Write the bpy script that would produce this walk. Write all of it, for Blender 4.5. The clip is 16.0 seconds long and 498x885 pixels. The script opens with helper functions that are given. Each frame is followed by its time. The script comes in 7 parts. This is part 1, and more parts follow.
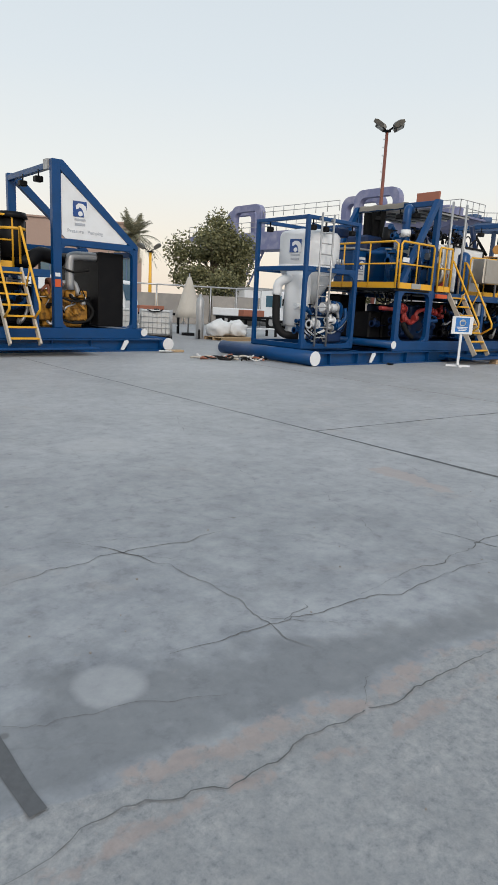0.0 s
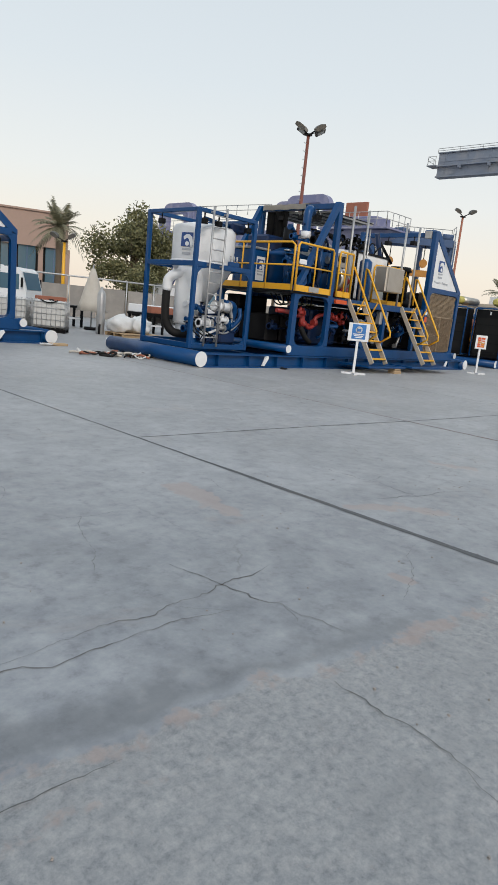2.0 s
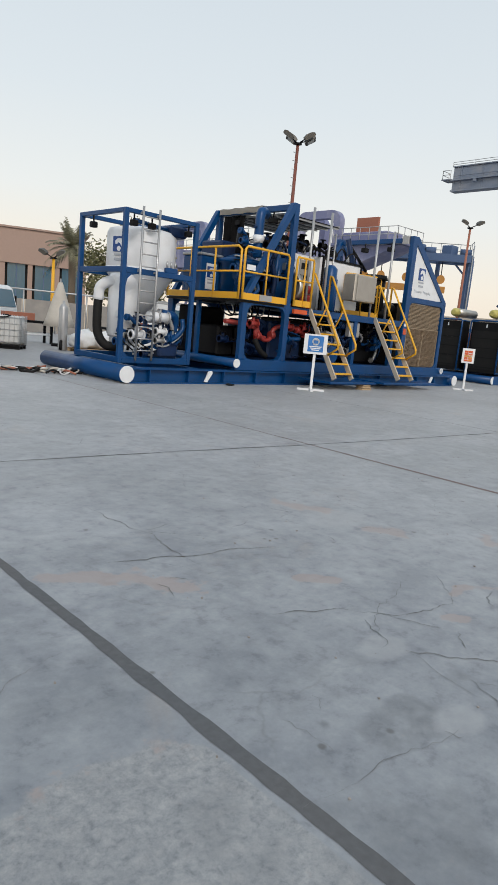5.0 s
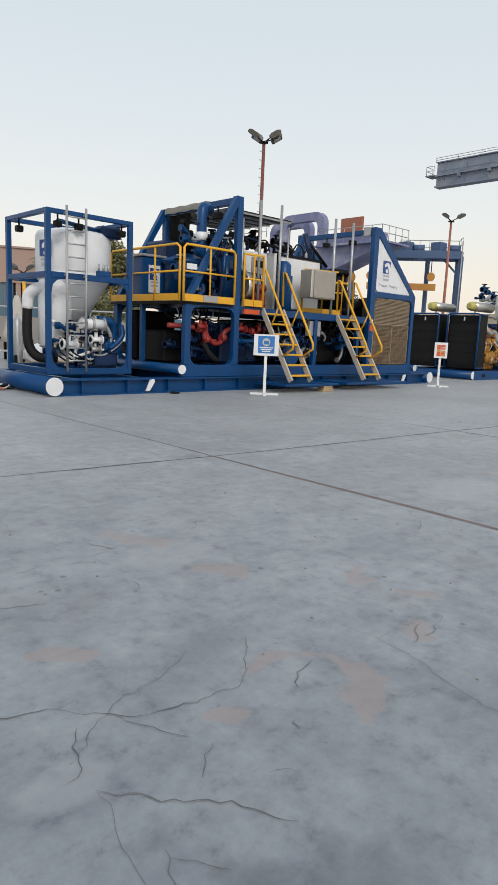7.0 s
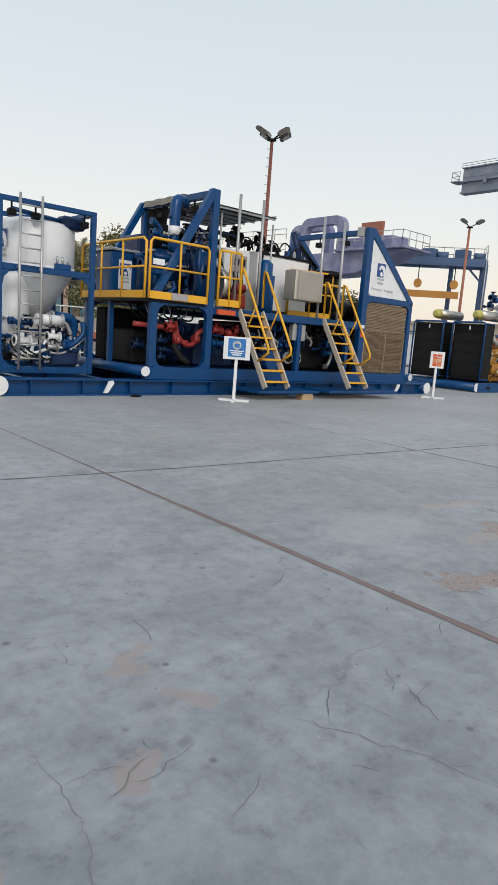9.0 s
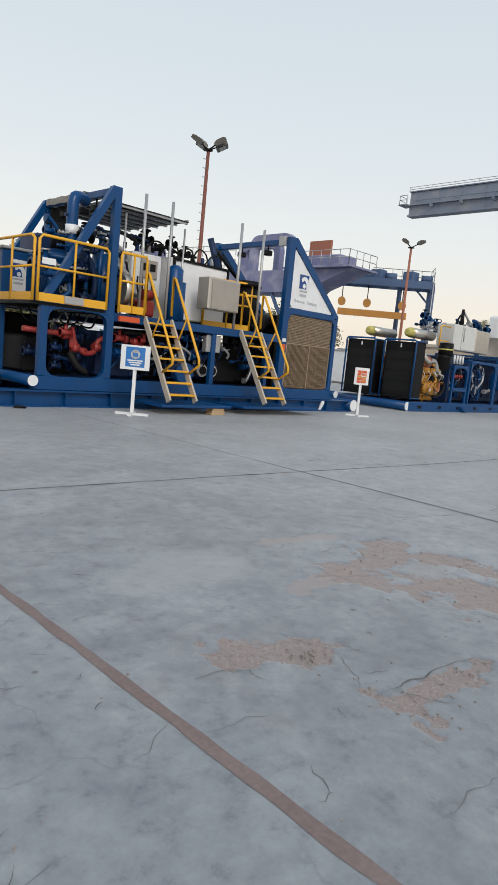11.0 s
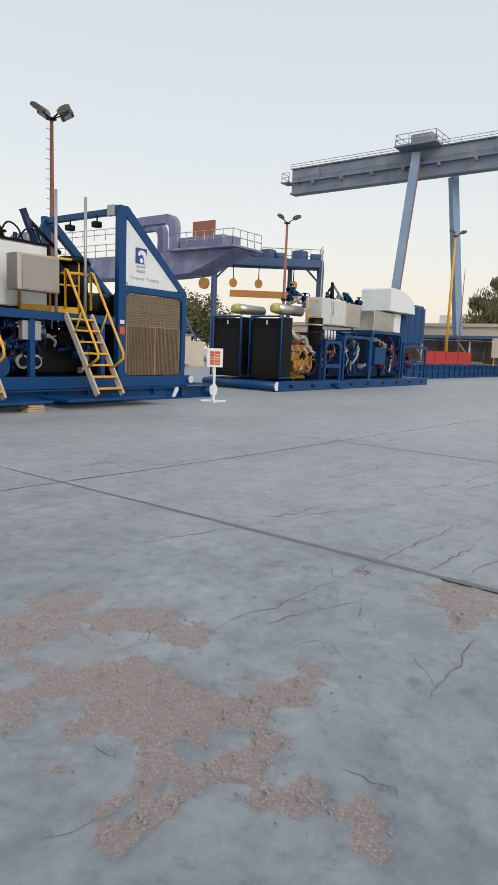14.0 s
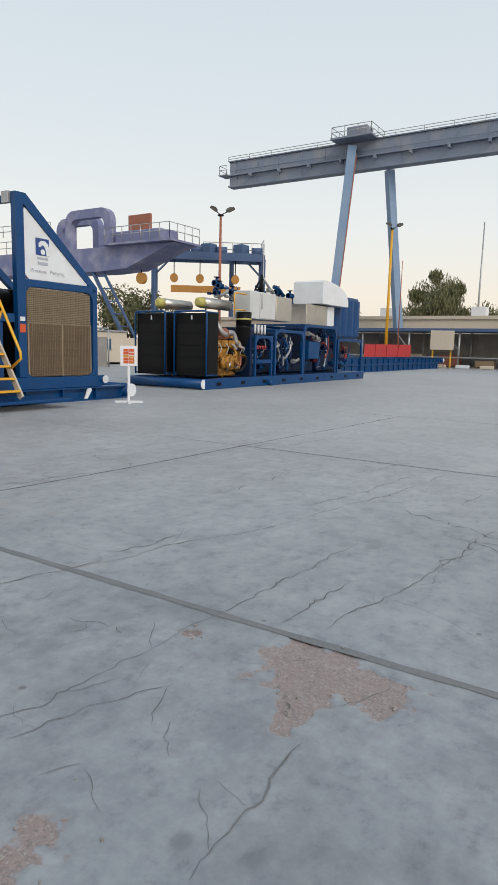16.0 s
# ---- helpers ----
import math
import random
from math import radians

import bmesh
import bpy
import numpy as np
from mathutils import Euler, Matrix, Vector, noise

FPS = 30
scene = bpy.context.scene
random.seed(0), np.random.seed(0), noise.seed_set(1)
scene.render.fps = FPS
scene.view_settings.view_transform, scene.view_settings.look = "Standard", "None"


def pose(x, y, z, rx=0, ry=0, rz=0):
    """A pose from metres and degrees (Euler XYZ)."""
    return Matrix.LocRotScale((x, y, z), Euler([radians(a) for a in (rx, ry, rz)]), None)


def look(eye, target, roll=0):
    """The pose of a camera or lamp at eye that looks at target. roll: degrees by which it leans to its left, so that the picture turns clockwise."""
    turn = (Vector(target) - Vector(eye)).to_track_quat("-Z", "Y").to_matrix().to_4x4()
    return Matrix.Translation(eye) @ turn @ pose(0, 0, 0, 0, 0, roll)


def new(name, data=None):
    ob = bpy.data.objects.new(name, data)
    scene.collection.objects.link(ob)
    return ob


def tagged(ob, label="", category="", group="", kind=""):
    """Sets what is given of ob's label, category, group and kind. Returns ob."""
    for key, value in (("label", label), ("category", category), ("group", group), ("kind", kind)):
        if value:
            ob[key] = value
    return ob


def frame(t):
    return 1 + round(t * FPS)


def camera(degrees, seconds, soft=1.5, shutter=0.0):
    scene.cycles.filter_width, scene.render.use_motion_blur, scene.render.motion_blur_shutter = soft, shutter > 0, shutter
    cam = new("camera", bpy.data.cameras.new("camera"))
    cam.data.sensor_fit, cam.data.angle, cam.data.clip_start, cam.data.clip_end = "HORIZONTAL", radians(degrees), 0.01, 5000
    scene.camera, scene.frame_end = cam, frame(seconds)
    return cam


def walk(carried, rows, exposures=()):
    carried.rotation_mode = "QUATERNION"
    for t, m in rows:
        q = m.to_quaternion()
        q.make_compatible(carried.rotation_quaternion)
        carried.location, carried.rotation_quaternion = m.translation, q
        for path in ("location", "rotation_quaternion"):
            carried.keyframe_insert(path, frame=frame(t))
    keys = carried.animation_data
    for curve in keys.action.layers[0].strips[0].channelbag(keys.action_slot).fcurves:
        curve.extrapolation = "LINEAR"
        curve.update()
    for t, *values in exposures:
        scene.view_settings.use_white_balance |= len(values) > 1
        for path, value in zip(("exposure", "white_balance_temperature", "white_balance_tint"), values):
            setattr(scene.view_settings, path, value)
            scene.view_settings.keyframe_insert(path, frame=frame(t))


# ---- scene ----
cam = camera(42.9, 16.0)
PATH = [
    (0, (0.346, 0.346, 1.558), (1.624, 1.824, 1.13), 2.8),
    (0.5, (0.735, 0.314, 1.542), (2.075, 1.736, 1.116), 3.4),
    (1, (1.117, 0.219, 1.561), (2.5, 1.614, 1.186), 3.5),
    (1.5, (1.516, 0.131, 1.565), (2.868, 1.551, 1.168), 5.5),
    (2, (1.938, 0.109, 1.536), (3.368, 1.447, 1.129), 5.9),
    (2.5, (2.317, 0.005, 1.557), (3.747, 1.343, 1.151), 3.6),
    (3, (2.807, -0.027, 1.524), (4.154, 1.404, 1.151), 5.8),
    (3.5, (3.21, -0.129, 1.559), (4.582, 1.269, 1.157), 4.7),
    (3.7, (3.419, -0.141, 1.558), (4.838, 1.211, 1.164), 4.6),
    (5.8, (5.481, -0.266, 1.428), (6.795, 1.205, 1.099), 4.4),
    (6, (5.668, -0.259, 1.409), (6.941, 1.242, 1.055), 2.5),
    (6.5, (6.091, -0.282, 1.42), (7.406, 1.182, 1.064), 3.1),
    (7, (6.475, -0.333, 1.448), (7.837, 1.093, 1.115), 2.5),
    (7.5, (6.888, -0.329, 1.457), (8.22, 1.121, 1.109), 4.3),
    (8, (7.345, -0.338, 1.458), (8.656, 1.139, 1.141), 3.8),
    (8.5, (7.724, -0.386, 1.485), (9.068, 1.062, 1.173), 3.0),
    (9, (8.144, -0.438, 1.509), (9.456, 1.036, 1.181), 4.3),
    (9.5, (8.572, -0.426, 1.479), (9.91, 1.024, 1.149), 3.9),
    (9.7, (8.727, -0.426, 1.474), (10.123, 0.962, 1.124), 3.5),
    (11.8, (10.478, -0.561, 1.461), (11.879, 0.846, 1.217), 6.1),
    (12, (10.662, -0.587, 1.455), (12.096, 0.776, 1.164), 4.8),
    (12.5, (11.081, -0.588, 1.456), (12.583, 0.713, 1.231), 5.6),
    (13, (11.455, -0.605, 1.473), (12.989, 0.657, 1.241), 4.1),
    (13.5, (11.823, -0.629, 1.502), (13.402, 0.567, 1.223), 4.4),
    (14, (12.211, -0.583, 1.486), (13.801, 0.596, 1.197), 2.4),
    (14.5, (12.495, -0.592, 1.497), (14.198, 0.422, 1.235), 1.5),
    (15, (12.758, -0.672, 1.567), (14.371, 0.477, 1.29), 4.5),
    (15.5, (13.119, -0.681, 1.526), (14.785, 0.386, 1.235), 3.5),
    (16, (13.495, -0.696, 1.535), (15.169, 0.356, 1.237), 1.4),
]
walk(cam, [(t, look(eye, target, roll)) for t, eye, target, roll in PATH])

# ---- world and light ----
world = bpy.data.worlds.new("dusk_sky")
scene.world = world
world.use_nodes = True
wn, wl = world.node_tree.nodes, world.node_tree.links
wn.clear()
w_out = wn.new("ShaderNodeOutputWorld")
w_bg = wn.new("ShaderNodeBackground")
w_sky = wn.new("ShaderNodeTexSky")
w_sky.sky_type = "NISHITA"
w_sky.sun_disc = False
w_sky.sun_elevation, w_sky.sun_rotation = radians(7), radians(205)
w_sky.air_density, w_sky.dust_density, w_sky.ozone_density = 1.0, 2.0, 1.0
w_geo = wn.new("ShaderNodeTexCoord")
w_sep = wn.new("ShaderNodeSeparateXYZ")
w_ramp = wn.new("ShaderNodeValToRGB")
w_mix = wn.new("ShaderNodeMix")
w_mix.data_type = "RGBA"
w_mix.inputs[0].default_value = 0.88
w_scale = wn.new("ShaderNodeVectorMath")
w_scale.operation = "SCALE"
w_scale.inputs[3].default_value = 0.10
ramp = w_ramp.color_ramp
ramp.elements[0].position, ramp.elements[0].color = 0.0, (0.86, 0.74, 0.62, 1)
ramp.elements[1].position, ramp.elements[1].color = 1.0, (0.50, 0.60, 0.70, 1)
for pos, col in ((0.08, (0.88, 0.81, 0.71, 1)), (0.17, (0.80, 0.815, 0.80, 1)), (0.30, (0.70, 0.755, 0.79, 1)), (0.55, (0.59, 0.665, 0.73, 1))):
    el = ramp.elements.new(pos)
    el.color = col
wl.new(w_geo.outputs["Generated"], w_sep.inputs[0])
wl.new(w_sep.outputs["Z"], w_ramp.inputs[0])
wl.new(w_sky.outputs[0], w_scale.inputs[0])
wl.new(w_scale.outputs[0], w_mix.inputs[6])
wl.new(w_ramp.outputs[0], w_mix.inputs[7])
wl.new(w_mix.outputs[2], w_bg.inputs[0])
w_bg.inputs[1].default_value = 1.15
wl.new(w_bg.outputs[0], w_out.inputs[0])
sun_data = bpy.data.lights.new("sun", "SUN")
sun_data.energy, sun_data.angle, sun_data.color = 1.5, radians(20), (1.0, 0.93, 0.87)
sun = new("sun", sun_data)
sun.matrix_world = look((-20, -40, 30), (0, 0, 0))


# ---- materials ----
def mat(name, base, rough=0.5, metal=0.0, var=0.12, scale=3.0, dirt=(0.16, 0.13, 0.10), dirt_amount=0.25, bump=0.02, fine=60.0, each=0.0, spec=0.5):
    """Paint, metal or stone with two scales of variation, dust and fine relief."""
    m = bpy.data.materials.new(name)
    m.use_nodes = True
    n, l = m.node_tree.nodes, m.node_tree.links
    b = n["Principled BSDF"]
    tc = n.new("ShaderNodeTexCoord")
    n1 = n.new("ShaderNodeTexNoise")
    n1.inputs["Scale"].default_value, n1.inputs["Detail"].default_value = scale, 6
    n2 = n.new("ShaderNodeTexNoise")
    n2.inputs["Scale"].default_value, n2.inputs["Detail"].default_value = fine, 3
    for k in (n1, n2):
        l.new(tc.outputs["Object"], k.inputs["Vector"])
    r1 = n.new("ShaderNodeValToRGB")
    r1.color_ramp.elements[0].position, r1.color_ramp.elements[1].position = 0.45, 0.75
    l.new(n1.outputs["Fac"], r1.inputs[0])
    dm = n.new("ShaderNodeMath")
    dm.operation = "MULTIPLY"
    dm.inputs[1].default_value = dirt_amount
    l.new(r1.outputs[0], dm.inputs[0])
    mix = n.new("ShaderNodeMix")
    mix.data_type = "RGBA"
    mix.inputs[6].default_value, mix.inputs[7].default_value = (*base, 1), (*dirt, 1)
    l.new(dm.outputs[0], mix.inputs[0])
    hsv = n.new("ShaderNodeHueSaturation")
    mr = n.new("ShaderNodeMapRange")
    mr.inputs["To Min"].default_value, mr.inputs["To Max"].default_value = 1 - var, 1 + var
    l.new(n2.outputs["Fac"], mr.inputs["Value"])
    l.new(mix.outputs[2], hsv.inputs["Color"])
    if each:
        oi = n.new("ShaderNodeObjectInfo")
        er = n.new("ShaderNodeMapRange")
        er.inputs["To Min"].default_value, er.inputs["To Max"].default_value = 1 - each, 1 + each
        mu = n.new("ShaderNodeMath")
        mu.operation = "MULTIPLY"
        l.new(oi.outputs["Random"], er.inputs["Value"])
        l.new(er.outputs[0], mu.inputs[0])
        l.new(mr.outputs[0], mu.inputs[1])
        l.new(mu.outputs[0], hsv.inputs["Value"])
    else:
        l.new(mr.outputs[0], hsv.inputs["Value"])
    l.new(hsv.outputs[0], b.inputs["Base Color"])
    rr = n.new("ShaderNodeMapRange")
    rr.inputs["To Min"].default_value, rr.inputs["To Max"].default_value = max(0.05, rough - 0.12), min(1, rough + 0.15)
    l.new(n1.outputs["Fac"], rr.inputs["Value"])
    l.new(rr.outputs[0], b.inputs["Roughness"])
    b.inputs["Metallic"].default_value = metal
    b.inputs["Specular IOR Level"].default_value = spec
    if bump:
        bp = n.new("ShaderNodeBump")
        bp.inputs["Strength"].default_value, bp.inputs["Distance"].default_value = 0.4, bump
        l.new(n2.outputs["Fac"], bp.inputs["Height"])
        l.new(bp.outputs[0], b.inputs["Normal"])
    return m


BLUE = mat("blue_paint", (0.001, 0.052, 0.175), 0.33, var=0.15, dirt=(0.008, 0.04, 0.10), dirt_amount=0.4, bump=0.004, spec=0.35)
# blue paint with the shade under the decks put into its colour
DKBLUE = mat("darkened_blue_paint", (0.006, 0.025, 0.085), 0.42, dirt=(0.010, 0.011, 0.013), dirt_amount=0.6, bump=0.006, spec=0.3)
YELLOW = mat("yellow_paint", (0.78, 0.40, 0.02), 0.42, dirt=(0.45, 0.24, 0.05), dirt_amount=0.3, bump=0.004)
WHITE = mat("white_paint", (0.76, 0.77, 0.78), 0.4, var=0.05, dirt=(0.62, 0.60, 0.57), dirt_amount=0.35, bump=0.003)
GREY = mat("grey_steel", (0.42, 0.42, 0.42), 0.38, 0.5, dirt=(0.28, 0.25, 0.22), bump=0.004)
STEEL = mat("stainless_steel", (0.55, 0.52, 0.47), 0.32, 0.85, var=0.08, dirt=(0.35, 0.3, 0.25), bump=0.002)
BLACK = mat("black_paint", (0.006, 0.006, 0.007), 0.45, dirt=(0.016, 0.015, 0.014), dirt_amount=0.4, bump=0.004, spec=0.15)
RUBBER = mat("black_rubber", (0.010, 0.010, 0.010), 0.65, dirt=(0.03, 0.026, 0.022), bump=0.006, spec=0.2)
RED = mat("red_paint", (0.30, 0.03, 0.025), 0.45, dirt=(0.2, 0.06, 0.05), bump=0.006)
ENGINE = mat("engine_yellow", (0.42, 0.20, 0.03), 0.5, dirt=(0.05, 0.03, 0.015), dirt_amount=0.95, scale=9, bump=0.01, spec=0.3)
WOOD = mat("aged_alu_wood", (0.50, 0.44, 0.36), 0.6, dirt=(0.3, 0.25, 0.19), bump=0.006)
DARKBROWN = mat("dull_brown_louvre", (0.19, 0.125, 0.075), 0.5, 0.25, dirt=(0.10, 0.07, 0.045), bump=0.004, each=0.15)
BROWN = mat("brown_louvre", (0.34, 0.26, 0.175), 0.5, 0.25, dirt=(0.18, 0.13, 0.08), bump=0.004, each=0.12)
CORE = mat("radiator_core", (0.20, 0.145, 0.09), 0.6, 0.2, dirt=(0.05, 0.04, 0.03), bump=0.006)
LAV = mat("faded_lavender_paint", (0.18, 0.192, 0.325), 0.6, scale=0.7, dirt=(0.40, 0.39, 0.48), dirt_amount=0.8, fine=8, bump=0.02)
GANTRY = mat("grey_blue_paint", (0.20, 0.235, 0.30), 0.55, scale=0.45, dirt=(0.36, 0.35, 0.35), dirt_amount=0.7, fine=6, bump=0.02)
GANTRYLEG = mat("light_blue_paint", (0.20, 0.30, 0.44), 0.5, scale=0.3, dirt=(0.35, 0.40, 0.46), dirt_amount=0.5, fine=6, bump=0.02)
FARBLUE = mat("crane_blue_paint", (0.06, 0.11, 0.22), 0.6, scale=0.4, dirt=(0.12, 0.13, 0.17), fine=6, bump=0.02)
ORANGE = mat("orange_crane_paint", (0.55, 0.25, 0.05), 0.6, scale=0.5, dirt=(0.3, 0.16, 0.07), fine=6, bump=0.02)
MASTRED = mat("dull_red_oxide_mast", (0.20, 0.065, 0.045), 0.65, scale=1.5, dirt=(0.14, 0.07, 0.055), dirt_amount=0.6, fine=14, bump=0.01)
LAMPCASE = mat("weathered_lamp_case", (0.10, 0.095, 0.085), 0.5, 0.4, dirt=(0.2, 0.17, 0.13), bump=0.004)
RUST = mat("red_oxide_steel", (0.35, 0.13, 0.08), 0.7, scale=1.0, dirt=(0.22, 0.11, 0.08), fine=12, bump=0.01)
TAN = mat("tan_cladding", (0.36, 0.25, 0.20), 0.75, var=0.06, scale=0.2, dirt=(0.36, 0.26, 0.21), fine=3, bump=0.01)
BEIGE = mat("beige_render", (0.62, 0.53, 0.42), 0.85, var=0.06, scale=0.3, dirt=(0.45, 0.37, 0.29), fine=4, bump=0.02)
GLASS = mat("tinted_glass", (0.05, 0.12, 0.17), 0.12, dirt=(0.09, 0.15, 0.18), scale=0.6, bump=0)
PLASTIC = mat("translucent_white_plastic", (0.60, 0.60, 0.58), 0.55, var=0.05, dirt=(0.45, 0.44, 0.42), bump=0.003)
CLOTH = mat("sun_bleached_canvas", (0.52, 0.48, 0.42), 0.9, dirt=(0.35, 0.3, 0.24), bump=0.01)
BAG = mat("woven_white_bag", (0.70, 0.70, 0.69), 0.8, dirt=(0.45, 0.43, 0.4), scale=6, bump=0.01)
TIMBER = mat("pale_timber", (0.48, 0.34, 0.20), 0.8, dirt=(0.28, 0.2, 0.13), scale=8, bump=0.008)
CASE = mat("grey_beige_enamel", (0.36, 0.33, 0.29), 0.45, 0.2, var=0.05, dirt=(0.25, 0.22, 0.19), bump=0.003)
SIGNBLUE = mat("sign_blue", (0.02, 0.17, 0.48), 0.4, var=0.04, bump=0)
SIGNRED = mat("sign_red_orange", (0.62, 0.09, 0.02), 0.4, var=0.04, bump=0)
LOGOBLUE = mat("logo_navy", (0.01, 0.06, 0.24), 0.4, var=0.05, bump=0)
GREYTEXT = mat("grey_print", (0.42, 0.44, 0.48), 0.5, bump=0)
SAFETYRED = mat("red_barrier", (0.62, 0.05, 0.05), 0.5, dirt=(0.4, 0.1, 0.09), bump=0.004)
LAMPGLASS = mat("floodlight_lens", (0.45, 0.45, 0.42), 0.15, bump=0)
BARK = mat("bark", (0.13, 0.10, 0.07), 0.9, dirt=(0.2, 0.16, 0.12), scale=5, bump=0.03)
FENCE = mat("weathered_fence", (0.26, 0.24, 0.22), 0.8, dirt=(0.4, 0.36, 0.31), scale=1.2, dirt_amount=0.6, bump=0.01)
TANLAMP = mat("yellow_filter_cap", (0.50, 0.44, 0.12), 0.5, dirt=(0.4, 0.33, 0.1), bump=0.004)


def leaf_mat(name, a, c):
    m = bpy.data.materials.new(name)
    m.use_nodes = True
    n, l = m.node_tree.nodes, m.node_tree.links
    b = n["Principled BSDF"]
    g = n.new("ShaderNodeNewGeometry")
    mix = n.new("ShaderNodeMix")
    mix.data_type = "RGBA"
    mix.inputs[6].default_value, mix.inputs[7].default_value = (*a, 1), (*c, 1)
    l.new(g.outputs["Random Per Island"], mix.inputs[0])
    l.new(mix.outputs[2], b.inputs["Base Color"])
    b.inputs["Roughness"].default_value = 0.65
    return m


LEAF = leaf_mat("dusty_green_leaf", (0.075, 0.085, 0.035), (0.25, 0.235, 0.11))
PALMLEAF = leaf_mat("palm_leaf", (0.14, 0.14, 0.085), (0.27, 0.25, 0.16))


def concrete():
    m = bpy.data.materials.new("worn_concrete")
    m.use_nodes = True
    n, l = m.node_tree.nodes, m.node_tree.links
    b = n["Principled BSDF"]
    tc = n.new("ShaderNodeTexCoord")

    def nz(scale, detail=8, rough=0.6, dist=0.0):
        k = n.new("ShaderNodeTexNoise")
        k.inputs["Scale"].default_value, k.inputs["Detail"].default_value = scale, detail
        k.inputs["Roughness"].default_value, k.inputs["Distortion"].default_value = rough, dist
        l.new(tc.outputs["Object"], k.inputs["Vector"])
        return k

    def rmp(src, stops):
        k = n.new("ShaderNodeValToRGB")
        e = k.color_ramp.elements
        e[0].position, e[0].color = stops[0][0], (*stops[0][1], 1)
        e[1].position, e[1].color = stops[-1][0], (*stops[-1][1], 1)
        for p, c in stops[1:-1]:
            e.new(p).color = (*c, 1)
        l.new(src, k.inputs[0])
        return k

    def mixc(fac, a, c, mode="MIX"):
        k = n.new("ShaderNodeMix")
        k.data_type, k.blend_type = "RGBA", mode
        if isinstance(fac, float):
            k.inputs[0].default_value = fac
        else:
            l.new(fac, k.inputs[0])
        l.new(a, k.inputs[6])
        if isinstance(c, tuple):
            k.inputs[7].default_value = (*c, 1)
        else:
            l.new(c, k.inputs[7])
        return k

    big = nz(0.35, 5, 0.55, 0.15)
    mid = nz(2.1, 9, 0.68, 0.05)
    fine = nz(26, 6, 0.7)
    grit = nz(120, 3, 0.6)
    base = rmp(big.outputs["Fac"], [(0.3, (0.222, 0.236, 0.253)), (0.52, (0.264, 0.278, 0.297)), (0.72, (0.308, 0.322, 0.342))])
    blot = rmp(mid.outputs["Fac"], [(0.38, (0.80, 0.81, 0.83)), (0.47, (0.95, 0.955, 0.96)), (0.53, (1.03, 1.03, 1.025)), (0.62, (1.14, 1.135, 1.12))])
    c1 = mixc(1.0, base.outputs[0], blot.outputs[0], "MULTIPLY")
    fr = rmp(nz(7, 9, 0.74, 0.0).outputs["Fac"], [(0.36, (0.70, 0.70, 0.72)), (0.45, (0.93, 0.93, 0.94)), (0.53, (1.01, 1.01, 1.01)), (0.64, (1.13, 1.12, 1.10))])
    c2 = mixc(1.0, c1.outputs[2], fr.outputs[0], "MULTIPLY")
    tanm = nz(0.9, 9, 0.68, 0.5)
    tan_r = rmp(tanm.outputs["Fac"], [(0.60, (0, 0, 0)), (0.74, (0.55, 0.55, 0.55))])
    c3 = mixc(tan_r.outputs[0], c2.outputs[2], (0.31, 0.265, 0.235))
    warp = n.new("ShaderNodeVectorMath")
    warp.operation = "ADD"
    wsc = n.new("ShaderNodeVectorMath")
    wsc.operation = "SCALE"
    wsc.inputs[3].default_value = 0.55
    wn_ = nz(1.3, 5, 0.6)
    l.new(wn_.outputs["Color"], wsc.inputs[0])
    l.new(tc.outputs["Object"], warp.inputs[0])
    l.new(wsc.outputs[0], warp.inputs[1])
    vor = n.new("ShaderNodeTexVoronoi")
    vor.feature = "DISTANCE_TO_EDGE"
    vor.inputs["Scale"].default_value = 0.62
    l.new(warp.outputs[0], vor.inputs["Vector"])
    crack = rmp(vor.outputs["Distance"], [(0.0, (1, 1, 1)), (0.003, (0.6, 0.6, 0.6)), (0.007, (0, 0, 0))])
    gate = rmp(nz(0.5, 4, 0.6).outputs["Fac"], [(0.5, (0, 0, 0)), (0.66, (0.4, 0.4, 0.4))])
    cf = n.new("ShaderNodeMath")
    cf.operation = "MULTIPLY"
    l.new(crack.outputs[0], cf.inputs[0])
    l.new(gate.outputs[0], cf.inputs[1])
    c4 = mixc(cf.outputs[0], c3.outputs[2], (0.07, 0.068, 0.065))
    spots = n.new("ShaderNodeTexVoronoi")
    spots.inputs["Scale"].default_value = 2.6
    l.new(tc.outputs["Object"], spots.inputs["Vector"])
    sp = rmp(spots.outputs["Distance"], [(0.035, (0.75, 0.75, 0.75)), (0.06, (0, 0, 0))])
    c5 = mixc(sp.outputs[0], c4.outputs[2], (0.10, 0.095, 0.09))
    def attr(key):
        k = n.new("ShaderNodeAttribute")
        k.attribute_name = key
        return k.outputs["Fac"]

    def ragged(key, noise_scale, push, lo, hi):
        """An attribute with its rim broken up by noise."""
        k = n.new("ShaderNodeMath")
        k.operation = "MULTIPLY_ADD"
        l.new(nz(noise_scale, 6, 0.7).outputs["Fac"], k.inputs[0])
        k.inputs[1].default_value = push
        l.new(attr(key), k.inputs[2])
        q = n.new("ShaderNodeMapRange")
        q.inputs["From Min"].default_value, q.inputs["From Max"].default_value = lo + push * 0.5, hi + push * 0.5
        l.new(k.outputs[0], q.inputs["Value"])
        return q.outputs[0]

    def tint(fac, amount):
        k = n.new("ShaderNodeMath")
        k.operation = "MULTIPLY"
        k.inputs[1].default_value = amount
        l.new(fac, k.inputs[0])
        return k.outputs[0]

    stones = n.new("ShaderNodeTexVoronoi")
    stones.inputs["Scale"].default_value = 120
    l.new(tc.outputs["Object"], stones.inputs["Vector"])
